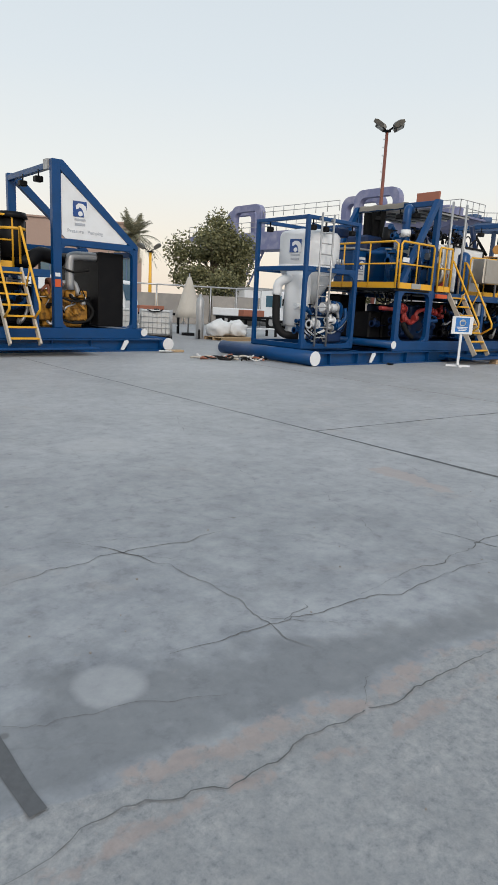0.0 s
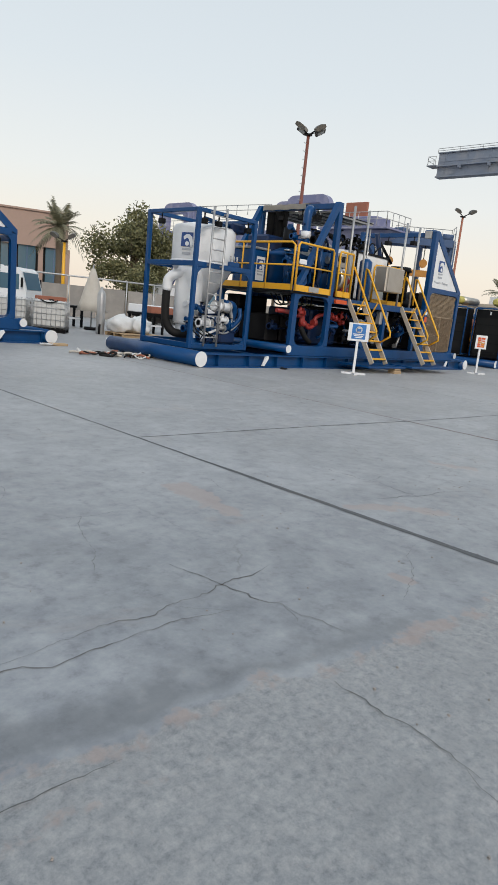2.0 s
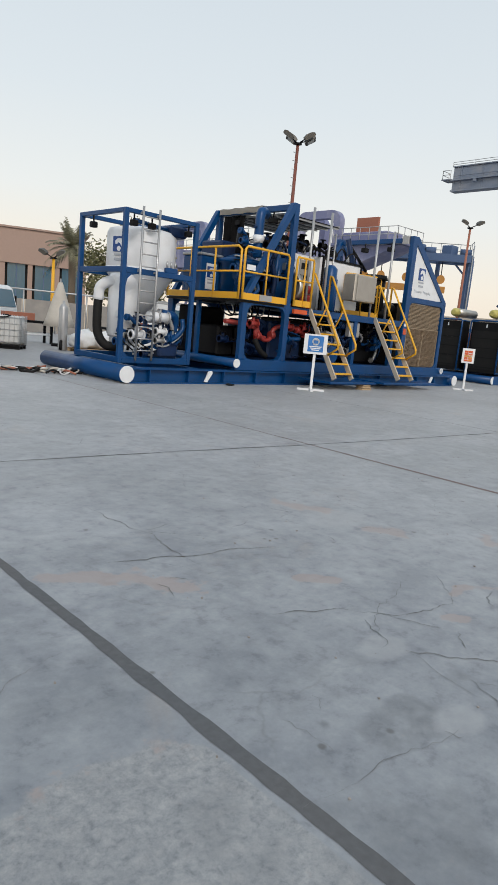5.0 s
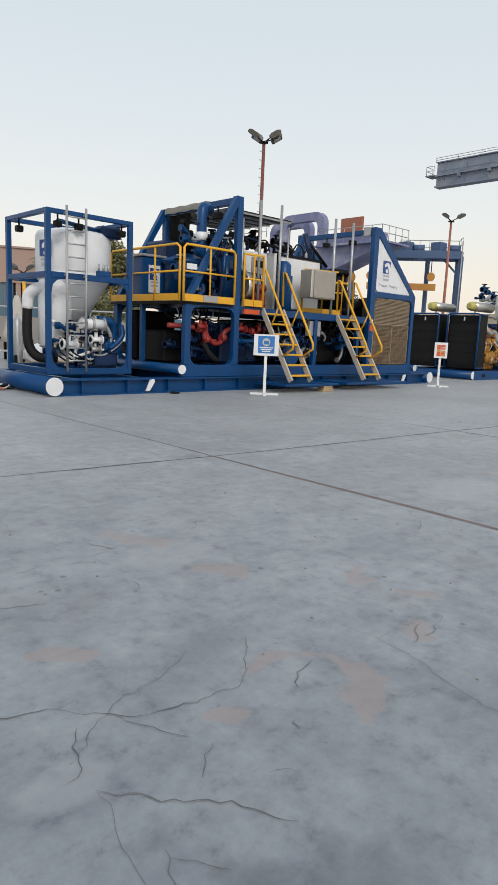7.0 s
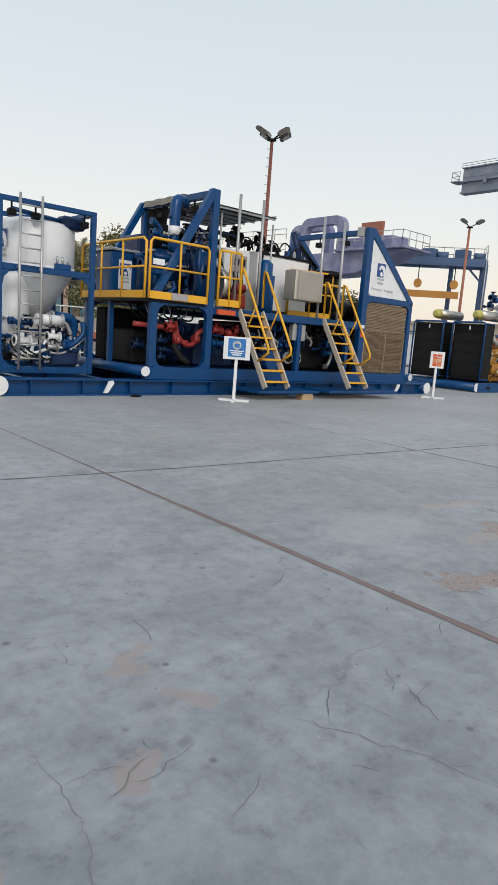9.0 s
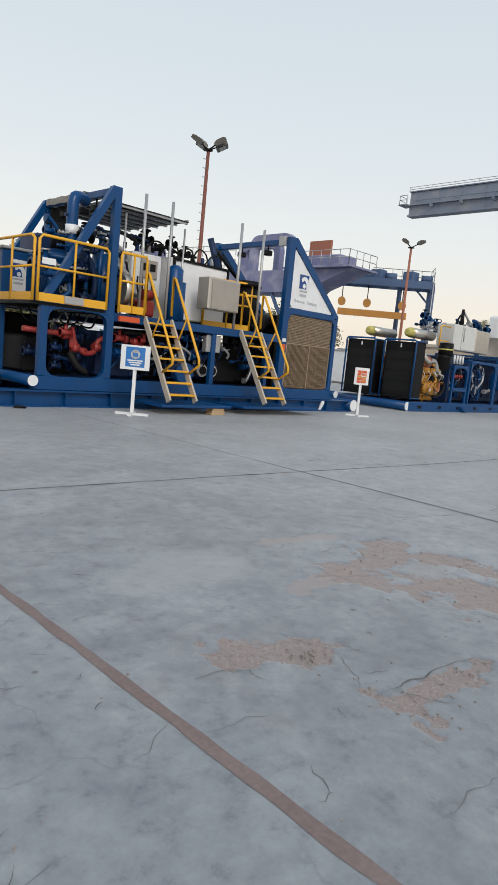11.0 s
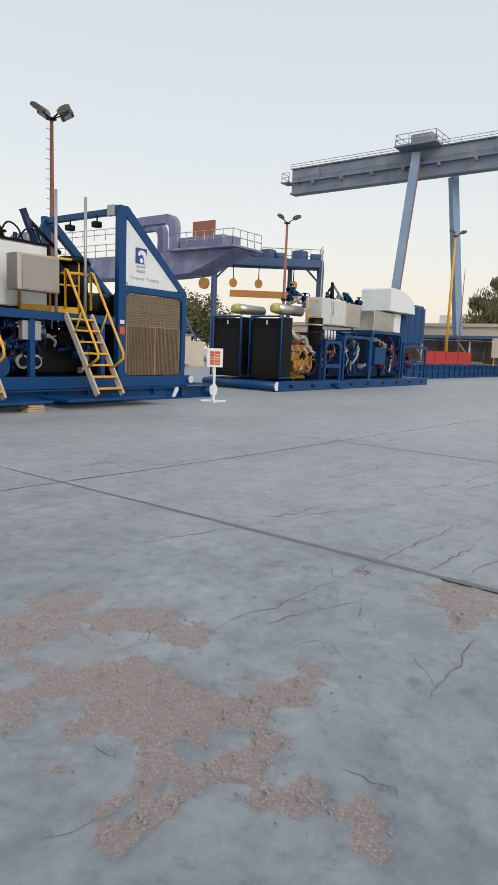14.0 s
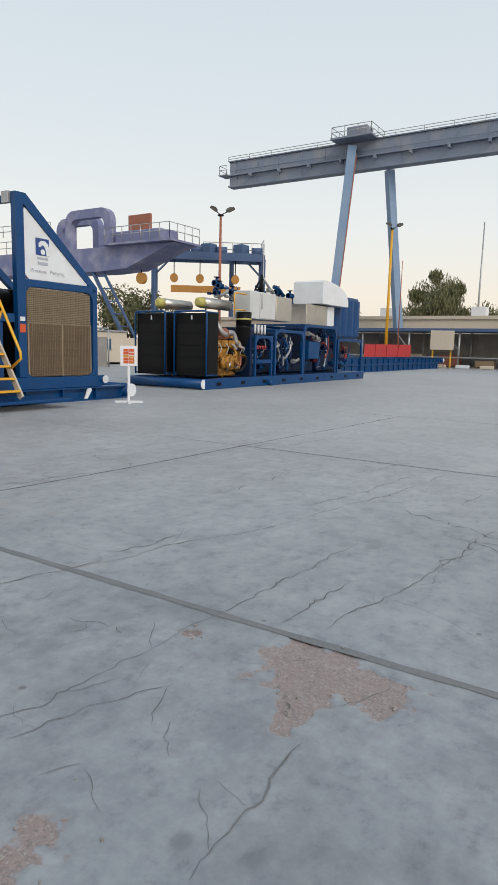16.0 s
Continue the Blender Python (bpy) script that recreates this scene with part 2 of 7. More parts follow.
    stone_c = rmp(stones.outputs["Color"], [(0.15, (0.205, 0.17, 0.16)), (0.4, (0.275, 0.21, 0.192)), (0.72, (0.31, 0.237, 0.215)), (0.92, (0.36, 0.33, 0.31))])
    rough_c = rmp(nz(24, 9, 0.84).outputs["Fac"], [(0.36, (0.14, 0.147, 0.155)), (0.46, (0.25, 0.255, 0.26)), (0.53, (0.305, 0.305, 0.303)), (0.64, (0.40, 0.395, 0.385))])
    c6 = mixc(tint(ragged("apron", 14, 0.6, 0.25, 0.6), 0.75), c5.outputs[2], rough_c.outputs[0])
    c7 = mixc(tint(ragged("dark", 6, 1.5, 0.1, 0.9), 0.62), c6.outputs[2], (0.125, 0.132, 0.142))
    c8 = mixc(tint(ragged("pale", 8, 0.4, 0.1, 0.8), 0.4), c7.outputs[2], (0.37, 0.375, 0.38))
    c9 = mixc(tint(ragged("tan", 14, 1.4, 0.2, 0.5), 0.68), c8.outputs[2], (0.315, 0.255, 0.235))
    spl = ragged("spall", 13, 1.3, 0.2, 0.5)
    c10 = mixc(tint(spl, 0.9), c9.outputs[2], stone_c.outputs[0])
    l.new(c10.outputs[2], b.inputs["Base Color"])
    rg = n.new("ShaderNodeMapRange")
    rg.inputs["To Min"].default_value, rg.inputs["To Max"].default_value = 0.38, 0.66
    l.new(mid.outputs["Fac"], rg.inputs["Value"])
    rsum = n.new("ShaderNodeMath")
    rsum.operation, rsum.use_clamp = "MULTIPLY_ADD", True
    rsum.inputs[1].default_value = 0.4
    l.new(spl, rsum.inputs[0])
    l.new(rg.outputs[0], rsum.inputs[2])
    l.new(rsum.outputs[0], b.inputs["Roughness"])
    b.inputs["Sheen Weight"].default_value, b.inputs["Sheen Roughness"].default_value = 0.32, 0.35
    add = n.new("ShaderNodeMath")
    add.operation = "MULTIPLY_ADD"
    add.inputs[1].default_value = 0.5
    l.new(grit.outputs["Fac"], add.inputs[0])
    l.new(fine.outputs["Fac"], add.inputs[2])
    sub = n.new("ShaderNodeMath")
    sub.operation = "MULTIPLY_ADD"
    sub.inputs[1].default_value = -1.6
    l.new(cf.outputs[0], sub.inputs[0])
    l.new(add.outputs[0], sub.inputs[2])
    bp = n.new("ShaderNodeBump")
    bp.inputs["Strength"].default_value, bp.inputs["Distance"].default_value = 0.18, 0.004
    l.new(sub.outputs[0], bp.inputs["Height"])
    sh = n.new("ShaderNodeMath")
    sh.operation = "MULTIPLY"
    l.new(stones.outputs["Distance"], sh.inputs[0])
    l.new(spl, sh.inputs[1])
    bp2 = n.new("ShaderNodeBump")
    bp2.invert = True
    bp2.inputs["Strength"].default_value, bp2.inputs["Distance"].default_value = 0.45, 0.006
    l.new(sh.outputs[0], bp2.inputs["Height"])
    l.new(bp.outputs[0], bp2.inputs["Normal"])
    l.new(bp2.outputs[0], b.inputs["Normal"])
    return m


CONCRETE = concrete()
JOINT = mat("joint_sealant", (0.098, 0.102, 0.108), 0.85, var=0.25, scale=0.8, dirt=(0.15, 0.135, 0.125), dirt_amount=0.45, fine=30, bump=0.01)
CRACK = mat("crack_dirt", (0.115, 0.115, 0.115), 0.9, var=0.3, scale=1.5, dirt=(0.25, 0.25, 0.255), dirt_amount=1.0, bump=0.01)


REDJOINT = mat("red_stained_joint", (0.20, 0.145, 0.135), 0.85, var=0.25, scale=2.0, dirt=(0.26, 0.20, 0.185), dirt_amount=0.8, fine=40, bump=0.01)
GREYJOINT = mat("grey_filled_joint", (0.17, 0.175, 0.18), 0.85, var=0.2, scale=2.0, dirt=(0.24, 0.235, 0.235), dirt_amount=0.8, fine=40, bump=0.01)
GRIT = mat("pale_grit", (0.33, 0.30, 0.28), 0.9, var=0.3, scale=9, dirt=(0.16, 0.15, 0.14), dirt_amount=0.7, bump=0.004)


# ---- building blocks ----
def box(bm, x0, y0, z0, x1, y1, z1, bev=0.0):
    vs = [bm.verts.new((x, y, z)) for x in (x0, x1) for y in (y0, y1) for z in (z0, z1)]
    fs = [bm.faces.new([vs[i] for i in f]) for f in ((0, 1, 3, 2), (4, 6, 7, 5), (0, 4, 5, 1), (2, 3, 7, 6), (0, 2, 6, 4), (1, 5, 7, 3))]
    if bev:
        es = {e for f in fs for e in f.edges}
        bmesh.ops.bevel(bm, geom=list(es), offset=bev, segments=1, affect="EDGES")
    return bm


def bar(bm, p, q, w, h, up=(0, 0, 1)):
    """A square bar from p to q, w wide and h high."""
    p, q = Vector(p), Vector(q)
    d = (q - p).normalized()
    s = d.cross(Vector(up))
    s = s.normalized() if s.length > 1e-4 else Vector((1, 0, 0))
    u = s.cross(d).normalized()
    ring = [(-w / 2, -h / 2), (w / 2, -h / 2), (w / 2, h / 2), (-w / 2, h / 2)]
    a = [bm.verts.new(p + s * i + u * j) for i, j in ring]
    b = [bm.verts.new(q + s * i + u * j) for i, j in ring]
    for i in range(4):
        bm.faces.new((a[i], a[(i + 1) % 4], b[(i + 1) % 4], b[i]))
    bm.faces.new(a[::-1])
    bm.faces.new(b)
    return bm


def tube(bm, pts, r, seg=8, cap=True):
    """A round tube along points; r may be one radius or one a point."""
    pts = [Vector(p) for p in pts]
    rs = r if isinstance(r, (list, tuple)) else [r] * len(pts)
    rings, ref = [], None
    for i, p in enumerate(pts):
        d = (pts[min(i + 1, len(pts) - 1)] - pts[max(i - 1, 0)]).normalized()
        if ref is None:
            ref = Vector((0, 0, 1)) if abs(d.z) < 0.9 else Vector((1, 0, 0))
        s = d.cross(ref)
        s = s.normalized() if s.length > 1e-4 else d.orthogonal().normalized()
        u = s.cross(d).normalized()
        ref = u
        rings.append([bm.verts.new(p + (s * math.cos(a) + u * math.sin(a)) * rs[i]) for a in (2 * math.pi * k / seg for k in range(seg))])
    for a, b in zip(rings, rings[1:]):
        for k in range(seg):
            f = bm.faces.new((a[k], a[(k + 1) % seg], b[(k + 1) % seg], b[k]))
            f.smooth = True
    if cap:
        bm.faces.new(rings[0][::-1])
        bm.faces.new(rings[-1])
    return bm


def bend(pts, n=4):
    """Rounds a line of points (Catmull-Rom)."""
    p = [Vector(q) for q in pts]
    p = [2 * p[0] - p[1], *p, 2 * p[-1] - p[-2]]
    out = []
    for i in range(1, len(p) - 2):
        for k in range(n):
            t = k / n
            a, b, c, d = p[i - 1:i + 3]
            out.append(0.5 * (2 * b + (c - a) * t + (2 * a - 5 * b + 4 * c - d) * t * t + (3 * b - a - 3 * c + d) * t ** 3))
    return out + [p[-2]]


def prism(bm, pts, axis, a, b):
    """A flat outline of (u, v) pushed out along an axis from a to b: y takes (x, z), x takes (y, z), z takes (x, y)."""
    def at(u, v, w):
        return {"y": (u, w, v), "x": (w, u, v), "z": (u, v, w)}[axis]
    va = [bm.verts.new(at(u, v, a)) for u, v in pts]
    vb = [bm.verts.new(at(u, v, b)) for u, v in pts]
    k = len(pts)
    for i in range(k):
        bm.faces.new((va[i], va[(i + 1) % k], vb[(i + 1) % k], vb[i]))
    bm.faces.new(va[::-1])
    bm.faces.new(vb)
    bmesh.ops.recalc_face_normals(bm, faces=bm.faces)
    return bm


def lathe(bm, x, y, prof, seg=24):
    """A turned body about the upright line through (x, y), from (radius, z) pairs."""
    rings = [[bm.verts.new((x + r * math.cos(2 * math.pi * k / seg), y + r * math.sin(2 * math.pi * k / seg), z)) for k in range(seg)] for r, z in prof]
    for a, b in zip(rings, rings[1:]):
        for k in range(seg):
            bm.faces.new((a[k], a[(k + 1) % seg], b[(k + 1) % seg], b[k])).smooth = True
    bm.faces.new(rings[0][::-1])
    bm.faces.new(rings[-1])
    return bm


def thing(name, loc, label, category, group="", kind=""):
    ob = new(name)
    ob.empty_display_size = 0.2
    ob.location = loc
    return tagged(ob, label, category, group, kind)


def origin(ob):
    while ob.parent:
        ob = ob.parent
    return Vector(ob.location)


def part(name, bm, material, parent, label=""):
    me = bpy.data.meshes.new(name)
    bmesh.ops.translate(bm, verts=bm.verts, vec=-origin(parent))
    bmesh.ops.recalc_face_normals(bm, faces=bm.faces)
    bm.to_mesh(me)
    bm.free()
    me.materials.append(material)
    ob = new(name, me)
    ob.parent = parent
    if label:
        ob["label"] = label
    return ob


def solo(name, bm, material, label, category, group="", kind=""):
    me = bpy.data.meshes.new(name)
    bmesh.ops.recalc_face_normals(bm, faces=bm.faces)
    bm.to_mesh(me)
    bm.free()
    me.materials.append(material)
    return tagged(new(name, me), label, category, group, kind)


def B():
    return bmesh.new()


def pbox(name, parent, material, *a, bev=0.01, label=""):
    return part(name, box(B(), *a, bev), material, parent, label)


def pbar(name, parent, material, p, q, w, h, label=""):
    return part(name, bar(B(), p, q, w, h), material, parent, label)


def ptube(name, parent, material, pts, r, seg=8, label=""):
    return part(name, tube(B(), pts, r, seg), material, parent, label)


def lettering(name, words, size, m, material, parent, label=""):
    """Words in the built-in font as a thin mesh, placed by the world pose m."""
    cu = bpy.data.curves.new(name, "FONT")
    cu.body, cu.size, cu.extrude, cu.align_x = words, size, 0.002, "CENTER"
    tmp = bpy.data.objects.new(name, cu)
    scene.collection.objects.link(tmp)
    me = bpy.data.meshes.new_from_object(tmp.evaluated_get(bpy.context.evaluated_depsgraph_get()))
    bpy.data.objects.remove(tmp)
    me.transform(Matrix.Translation(-origin(parent)) @ m)
    me.materials.clear()
    me.materials.append(material)
    ob = new(name, me)
    ob.parent = parent
    if label:
        ob["label"] = label
    return ob


def emblem(parent, x, y, z, s):
    """A navy square with pale swooping shapes, facing -y, and plain bars for the name below."""
    logo = pbox("emblem", parent, LOGOBLUE, x - s / 2, y - 0.012, z - s / 2, x + s / 2, y - 0.006, z + s / 2, bev=0, label="navy square emblem")
    arc = [(x + s * u, z + s * v) for u, v in ((-0.28, -0.02), (-0.3, 0.2), (-0.1, 0.36), (0.2, 0.36), (0.42, 0.2), (0.5, -0.1), (0.5, -0.5), (0.28, -0.5), (0.26, -0.2), (0.12, 0.05), (-0.06, 0.12), (-0.1, 0.02))]
    part("swoosh", prism(B(), arc, "y", y - 0.017, y - 0.012), WHITE, logo)
    dot = [(x + s * (0.02 + 0.17 * math.cos(a)), z + s * (-0.3 + 0.17 * math.sin(a))) for a in (k * math.pi / 5 for k in range(10))]
    part("swoosh", prism(B(), dot, "y", y - 0.017, y - 0.012), WHITE, logo)
    for k, (w, h) in enumerate(((0.8, 0.13), (0.75, 0.17))):
        zz = z - s * (0.68 + 0.3 * k)
        pbox("name_bar", parent, GREYTEXT, x - s * w / 2, y - 0.010, zz - s * h / 2, x + s * w / 2, y - 0.006, zz + s * h / 2, bev=0)


# ---- ground ----
def lattice(x, y, seed):
    """Smooth value noise from 0 to 1 on arrays of x and y."""
    xi, yi = np.floor(x).astype(np.int64), np.floor(y).astype(np.int64)
    fx, fy = x - xi, y - yi
    fx, fy = fx * fx * (3 - 2 * fx), fy * fy * (3 - 2 * fy)

    def h(i, j):
        v = (i * 374761393 + j * 668265263 + seed * 1442695041) & 0xFFFFFFFF
        v = ((v ^ (v >> 13)) * 1274126177) & 0xFFFFFFFF
        return ((v ^ (v >> 16)) & 0xFFFF) / 65535.0

    return (h(xi, yi) * (1 - fx) + h(xi + 1, yi) * fx) * (1 - fy) + (h(xi, yi + 1) * (1 - fx) + h(xi + 1, yi + 1) * fx) * fy


def cloud(x, y, scale, seed, octaves=5):
    total, amp, norm = 0.0, 1.0, 0.0
    for k in range(octaves):
        total = total + amp * lattice(x * scale * 2 ** k, y * scale * 2 ** k, seed + k)
        norm, amp = norm + amp, amp * 0.55
    return total / norm - 0.5


def worn(x, y, runs):
    """How far inside the nearest of some worn runs (x0, y0, x1, y1, radius) each place lies: 1 on its line, 0 on its rim."""
    best = np.full(x.shape, -9.0)
    for x0, y0, x1, y1, r in runs:
        dx, dy = x1 - x0, y1 - y0
        t = np.clip(((x - x0) * dx + (y - y0) * dy) / (dx * dx + dy * dy + 1e-9), 0, 1)
        best = np.maximum(best, 1 - np.hypot(x - x0 - t * dx, y - y0 - t * dy) / r)
    return best


# spalls: the skin of the slab broken away down to the aggregate
SPALLS = ((13.6, 2.1, 14.3, 2.25, 0.17), (14.4, 2.0, 14.55, 1.5, 0.13), (13.75, 1.65, 14.2, 1.35, 0.2), (13.75, 1.0, 14.15, 1.2, 0.2), (14.05, 0.92, 14.6, 0.72, 0.1), (13.85, 0.66, 14.15, 0.6, 0.1),
          (13.85, 0.5, 13.95, 0.25, 0.1), (13.4, 0.74, 13.85, 0.7, 0.05), (12.3, 0.85, 12.95, 0.78, 0.06), (12.2, 1.02, 12.25, 0.65, 0.08), (13.05, 0.1, 13.27, 0.25, 0.07), (12.2, 1.4, 12.3, 1.35, 0.07),
          (16.12, 0.72, 16.05, 0.2, 0.15), (15.95, 0.6, 15.68, 0.45, 0.06), (16.1, 1.27, 16.08, 1.2, 0.05), (11.9, 1.58, 12.35, 1.42, 0.1))
# scuffs: thin tan abrasion of the surface
SCUFFS = ((13.5, 2.9, 14.1, 2.75, 0.09), (8.3, 1.52, 8.53, 1.5, 0.06), (8.53, 1.5, 8.66, 1.38, 0.06), (8.66, 1.38, 8.66, 1.15, 0.08), (8.66, 1.15, 8.37, 0.93, 0.07), (7.96, 1.33, 8.1, 1.27, 0.07), (8.75, 3.5, 8.95, 3.1, 0.14),
          (8.95, 2.6, 9.05, 2.4, 0.11), (9.55, 1.86, 9.6, 1.8, 0.07), (9.6, 1.6, 9.67, 1.45, 0.05), (6.35, 2.95, 6.7, 2.75, 0.09), (6.7, 2.75, 6.95, 2.45, 0.12), (5.43, 4.1, 5.3, 3.4, 0.13), (5.35, 1.95, 5.35, 1.85, 0.06),
          (7.65, 2.2, 7.8, 2.07, 0.06), (9.7, 1.97, 9.5, 1.85, 0.07), (9.65, 1.55, 9.7, 1.46, 0.05), (9.2, 1.2, 9.28, 1.25, 0.07), (12.9, 2.05, 13.6, 2.1, 0.08))

gx = np.unique(np.round(np.concatenate([[-1500, -300, -60, -20, -10, -5, -2], np.arange(-0.5, 17.2, 0.016), np.arange(17.3, 32, 0.12), [34, 40, 50, 60, 80, 100, 160, 400, 1500]]), 3))
gy = np.unique(np.round(np.concatenate([[-1500, -300, -60, -20, -10, -4, -2, -1], np.arange(-0.5, 4.3, 0.016), np.arange(4.33, 6.4, 0.04), np.arange(6.5, 10, 0.12), [12, 16, 22, 30, 40, 60, 100, 160, 400, 1500]]), 3))
GX, GY = np.meshgrid(gx, gy, indexing="ij")
near_by = ((GX > -0.5) & (GX < 17.1) & (GY > -0.5) & (GY < 4.25)).astype(float)
c1, c2, c3 = cloud(GX, GY, 2.2, 3), cloud(GX, GY, 7.0, 21), cloud(GX, GY, 28.0, 40, 3)
spall = np.clip((worn(GX, GY, SPALLS) + 2.4 * c1 + 4.2 * c2 + 0.3) * 1.1, 0, 1) * near_by
scuff = np.clip((worn(GX, GY, SCUFFS) + 1.9 * c1 + 2.2 * c2 + 0.15) * 0.9, 0, 0.75) * near_by
edge_y = 2.12 - 0.125 * GX + 0.22 * cloud(GX, GY * 0.2, 1.7, 60) + 0.12 * c2
into = edge_y - GY                                     # metres inside the rough apron
stop = np.clip((6.15 - GX) * 40, 0, 1) * np.clip((GX + 0.6) * 4, 0, 1)
apron = np.clip(into * 22, 0, 1) * stop
crumb = np.exp(-((into - 0.05) / 0.07) ** 2) * stop * (0.55 + 1.6 * c1) + np.exp(-((into - 0.26) / 0.035) ** 2) * np.clip((3.6 - GX) * 0.8, 0, 1) * 0.6
band_w = np.clip(0.62 * (6.3 - GX) / 5.0, 0.02, 0.62) * (1 + 1.1 * c1)
dark = np.clip(-into * 14, 0, 1) * np.clip((band_w + into) * 5, 0, 1) * stop * 0.8
dark = dark + np.clip(4.0 * (c1 + 0.9 * c2 + 0.1), 0, 1) * np.exp(-((GX - 7.3) / 0.75) ** 2 - ((GY - 0.75) / 0.5) ** 2)
for px, py, pr, amount in ((11.09, 5.5, 0.2, 1.0), (18.15, 1.02, 0.2, 0.8), (19.9, 5.25, 0.45, 0.6), (22.0, 4.7, 0.3, 0.4), (9.46, 1.27, 0.035, 1.0), (14.9, 0.4, 0.05, 0.8), (6.6, 1.12, 0.04, 1.0), (14.95, 0.17, 0.06, 0.7)):
    dark = dark + amount * np.clip(1.4 * (1 - np.hypot(GX - px, (GY - py) * (2.2 if pr > 0.1 else 1.2)) / pr + 2.0 * c2), 0, 1)
pale = np.zeros(GX.shape)
for px, py, ax, ay in ((1.48, 2.45, 0.15, 0.15), (3.45, 6.4, 0.5, 0.42), (7.35, 1.35, 0.2, 0.14), (7.1, 0.8, 0.18, 0.12), (8.9, 2.9, 0.35, 0.3), (12.4, 2.7, 0.7, 0.4), (22.3, 1.1, 0.4, 0.25)):
    pale = np.maximum(pale, np.clip(2.5 * (1 - np.hypot((GX - px) / ax, (GY - py) / ay) + 0.8 * c1), 0, 1))
dark = dark + np.clip(0.26 + 0.9 * c1 + 0.5 * c2, 0, 0.6) * ((GX > 11.33) & (GX < 16.37)) + np.clip(0.06 + 0.9 * c1 + 0.4 * c2, 0, 0.5) * (GX < 11.33)
dark = np.clip(dark * (1 - pale), 0, 1)
tan = np.clip(np.maximum(scuff, np.clip(crumb * (0.6 + 3.0 * c2), 0, 0.55)), 0, 1)
GZ = near_by * (-0.011 * np.clip(spall * 2.2, 0, 1) + spall * 0.012 * np.clip(c3 + 0.5 * c2, -0.5, 0.6) - 0.004 * apron + apron * 0.02 * c3 + 0.010 * np.clip(crumb, 0, 1) * c3 - 0.003 * scuff + 0.0022 * c1)
nx, ny = GX.shape
ids = np.arange(nx * ny).reshape(nx, ny)
quads = np.stack([ids[:-1, :-1], ids[1:, :-1], ids[1:, 1:], ids[:-1, 1:]], -1).reshape(-1, 4)
gme = bpy.data.meshes.new("ground")
gme.vertices.add(nx * ny)
gme.vertices.foreach_set("co", np.stack([GX, GY, GZ], -1).astype(np.float32).ravel())
gme.loops.add(quads.size)
gme.loops.foreach_set("vertex_index", quads.astype(np.int32).ravel())
gme.polygons.add(len(quads))
gme.polygons.foreach_set("loop_start", np.arange(0, quads.size, 4, dtype=np.int32))
for key, field in (("spall", spall), ("tan", tan), ("dark", dark), ("pale", pale), ("apron", apron)):
    gme.attributes.new(key, "FLOAT", "POINT").data.foreach_set("value", field.astype(np.float32).ravel())
gme.update()
gme.validate()
gme.materials.append(CONCRETE)
tagged(new("ground", gme), "worn grey concrete yard with spalls, cracks and stains", "ground", kind="structure")


def strip(bm, pts, w, z, rnd, ragged=0.25):
    """A thin irregular strip lying on the ground along points; w is a width, or one a point."""
    left, right = [], []
    for i, p in enumerate(pts):
        a, b = Vector(pts[max(i - 1, 0)]), Vector(pts[min(i + 1, len(pts) - 1)])
        d = (b - a).normalized()
        s = Vector((-d.y, d.x))
        h = (w[i] if isinstance(w, list) else w) / 2 * (1 + rnd.uniform(-ragged, ragged))
        left.append(bm.verts.new((p[0] + s.x * h, p[1] + s.y * h, z)))
        right.append(bm.verts.new((p[0] - s.x * h, p[1] - s.y * h, z)))
    for i in range(len(pts) - 1):
        bm.faces.new((right[i], right[i + 1], left[i + 1], left[i]))


rnd = random.Random(4)
for x, y_from, width, stuff_, words in ((0.98, 1.98, 0.065, JOINT, "dark sealed joint between concrete slabs"), (6.2, -6, 0.065, JOINT, "dark sealed joint between concrete slabs"),
                                        (11.33, -6, 0.062, REDJOINT, "red-brown stained joint between concrete slabs"), (16.37, -6, 0.06, GREYJOINT, "grey filled joint between concrete slabs"),
                                        (21.75, -6, 0.034, GREYJOINT, "narrow grey joint between concrete slabs"), (27.95, -6, 0.034, GREYJOINT, "narrow grey joint between concrete slabs")):
    bm = B()
    ys = [y_from + 0.1 * k for k in range(int((16 - y_from) / 0.1))]
    strip(bm, [(x + 0.004 * math.sin(y * 1.3 + x) + 0.008 * noise.noise(Vector((x, y * 3, 0))), y) for y in ys],
          [width * (1.0 if y < 3.2 else max(0.32, 1 - 0.22 * (y - 3.2))) * (1 + 0.28 * noise.noise(Vector((x * 3, y * 5, 2)))) for y in ys], 0.0025, rnd, 0.12)
    solo("slab_joint", bm, stuff_, words, "joint", "slab joints", "structure")
bm = B()
xs = [6.19 + 0.12 * k for k in range(180)]
strip(bm, [(x, 5.85 - 0.098 * (x - 6.17) + 0.0011 * (x - 6.17) ** 2 + 0.02 * math.sin(x * 0.9) + 0.02 * noise.noise(Vector((x * 2, 1, 0)))) for x in xs],
      [0.026 * (1 + 0.9 * noise.noise(Vector((x * 1.7, 7, 0)))) for x in xs], 0.0028, rnd, 0.4)
solo("slab_joint", bm, CRACK, "narrow dark joint between concrete slabs", "joint", "slab joints", "structure")

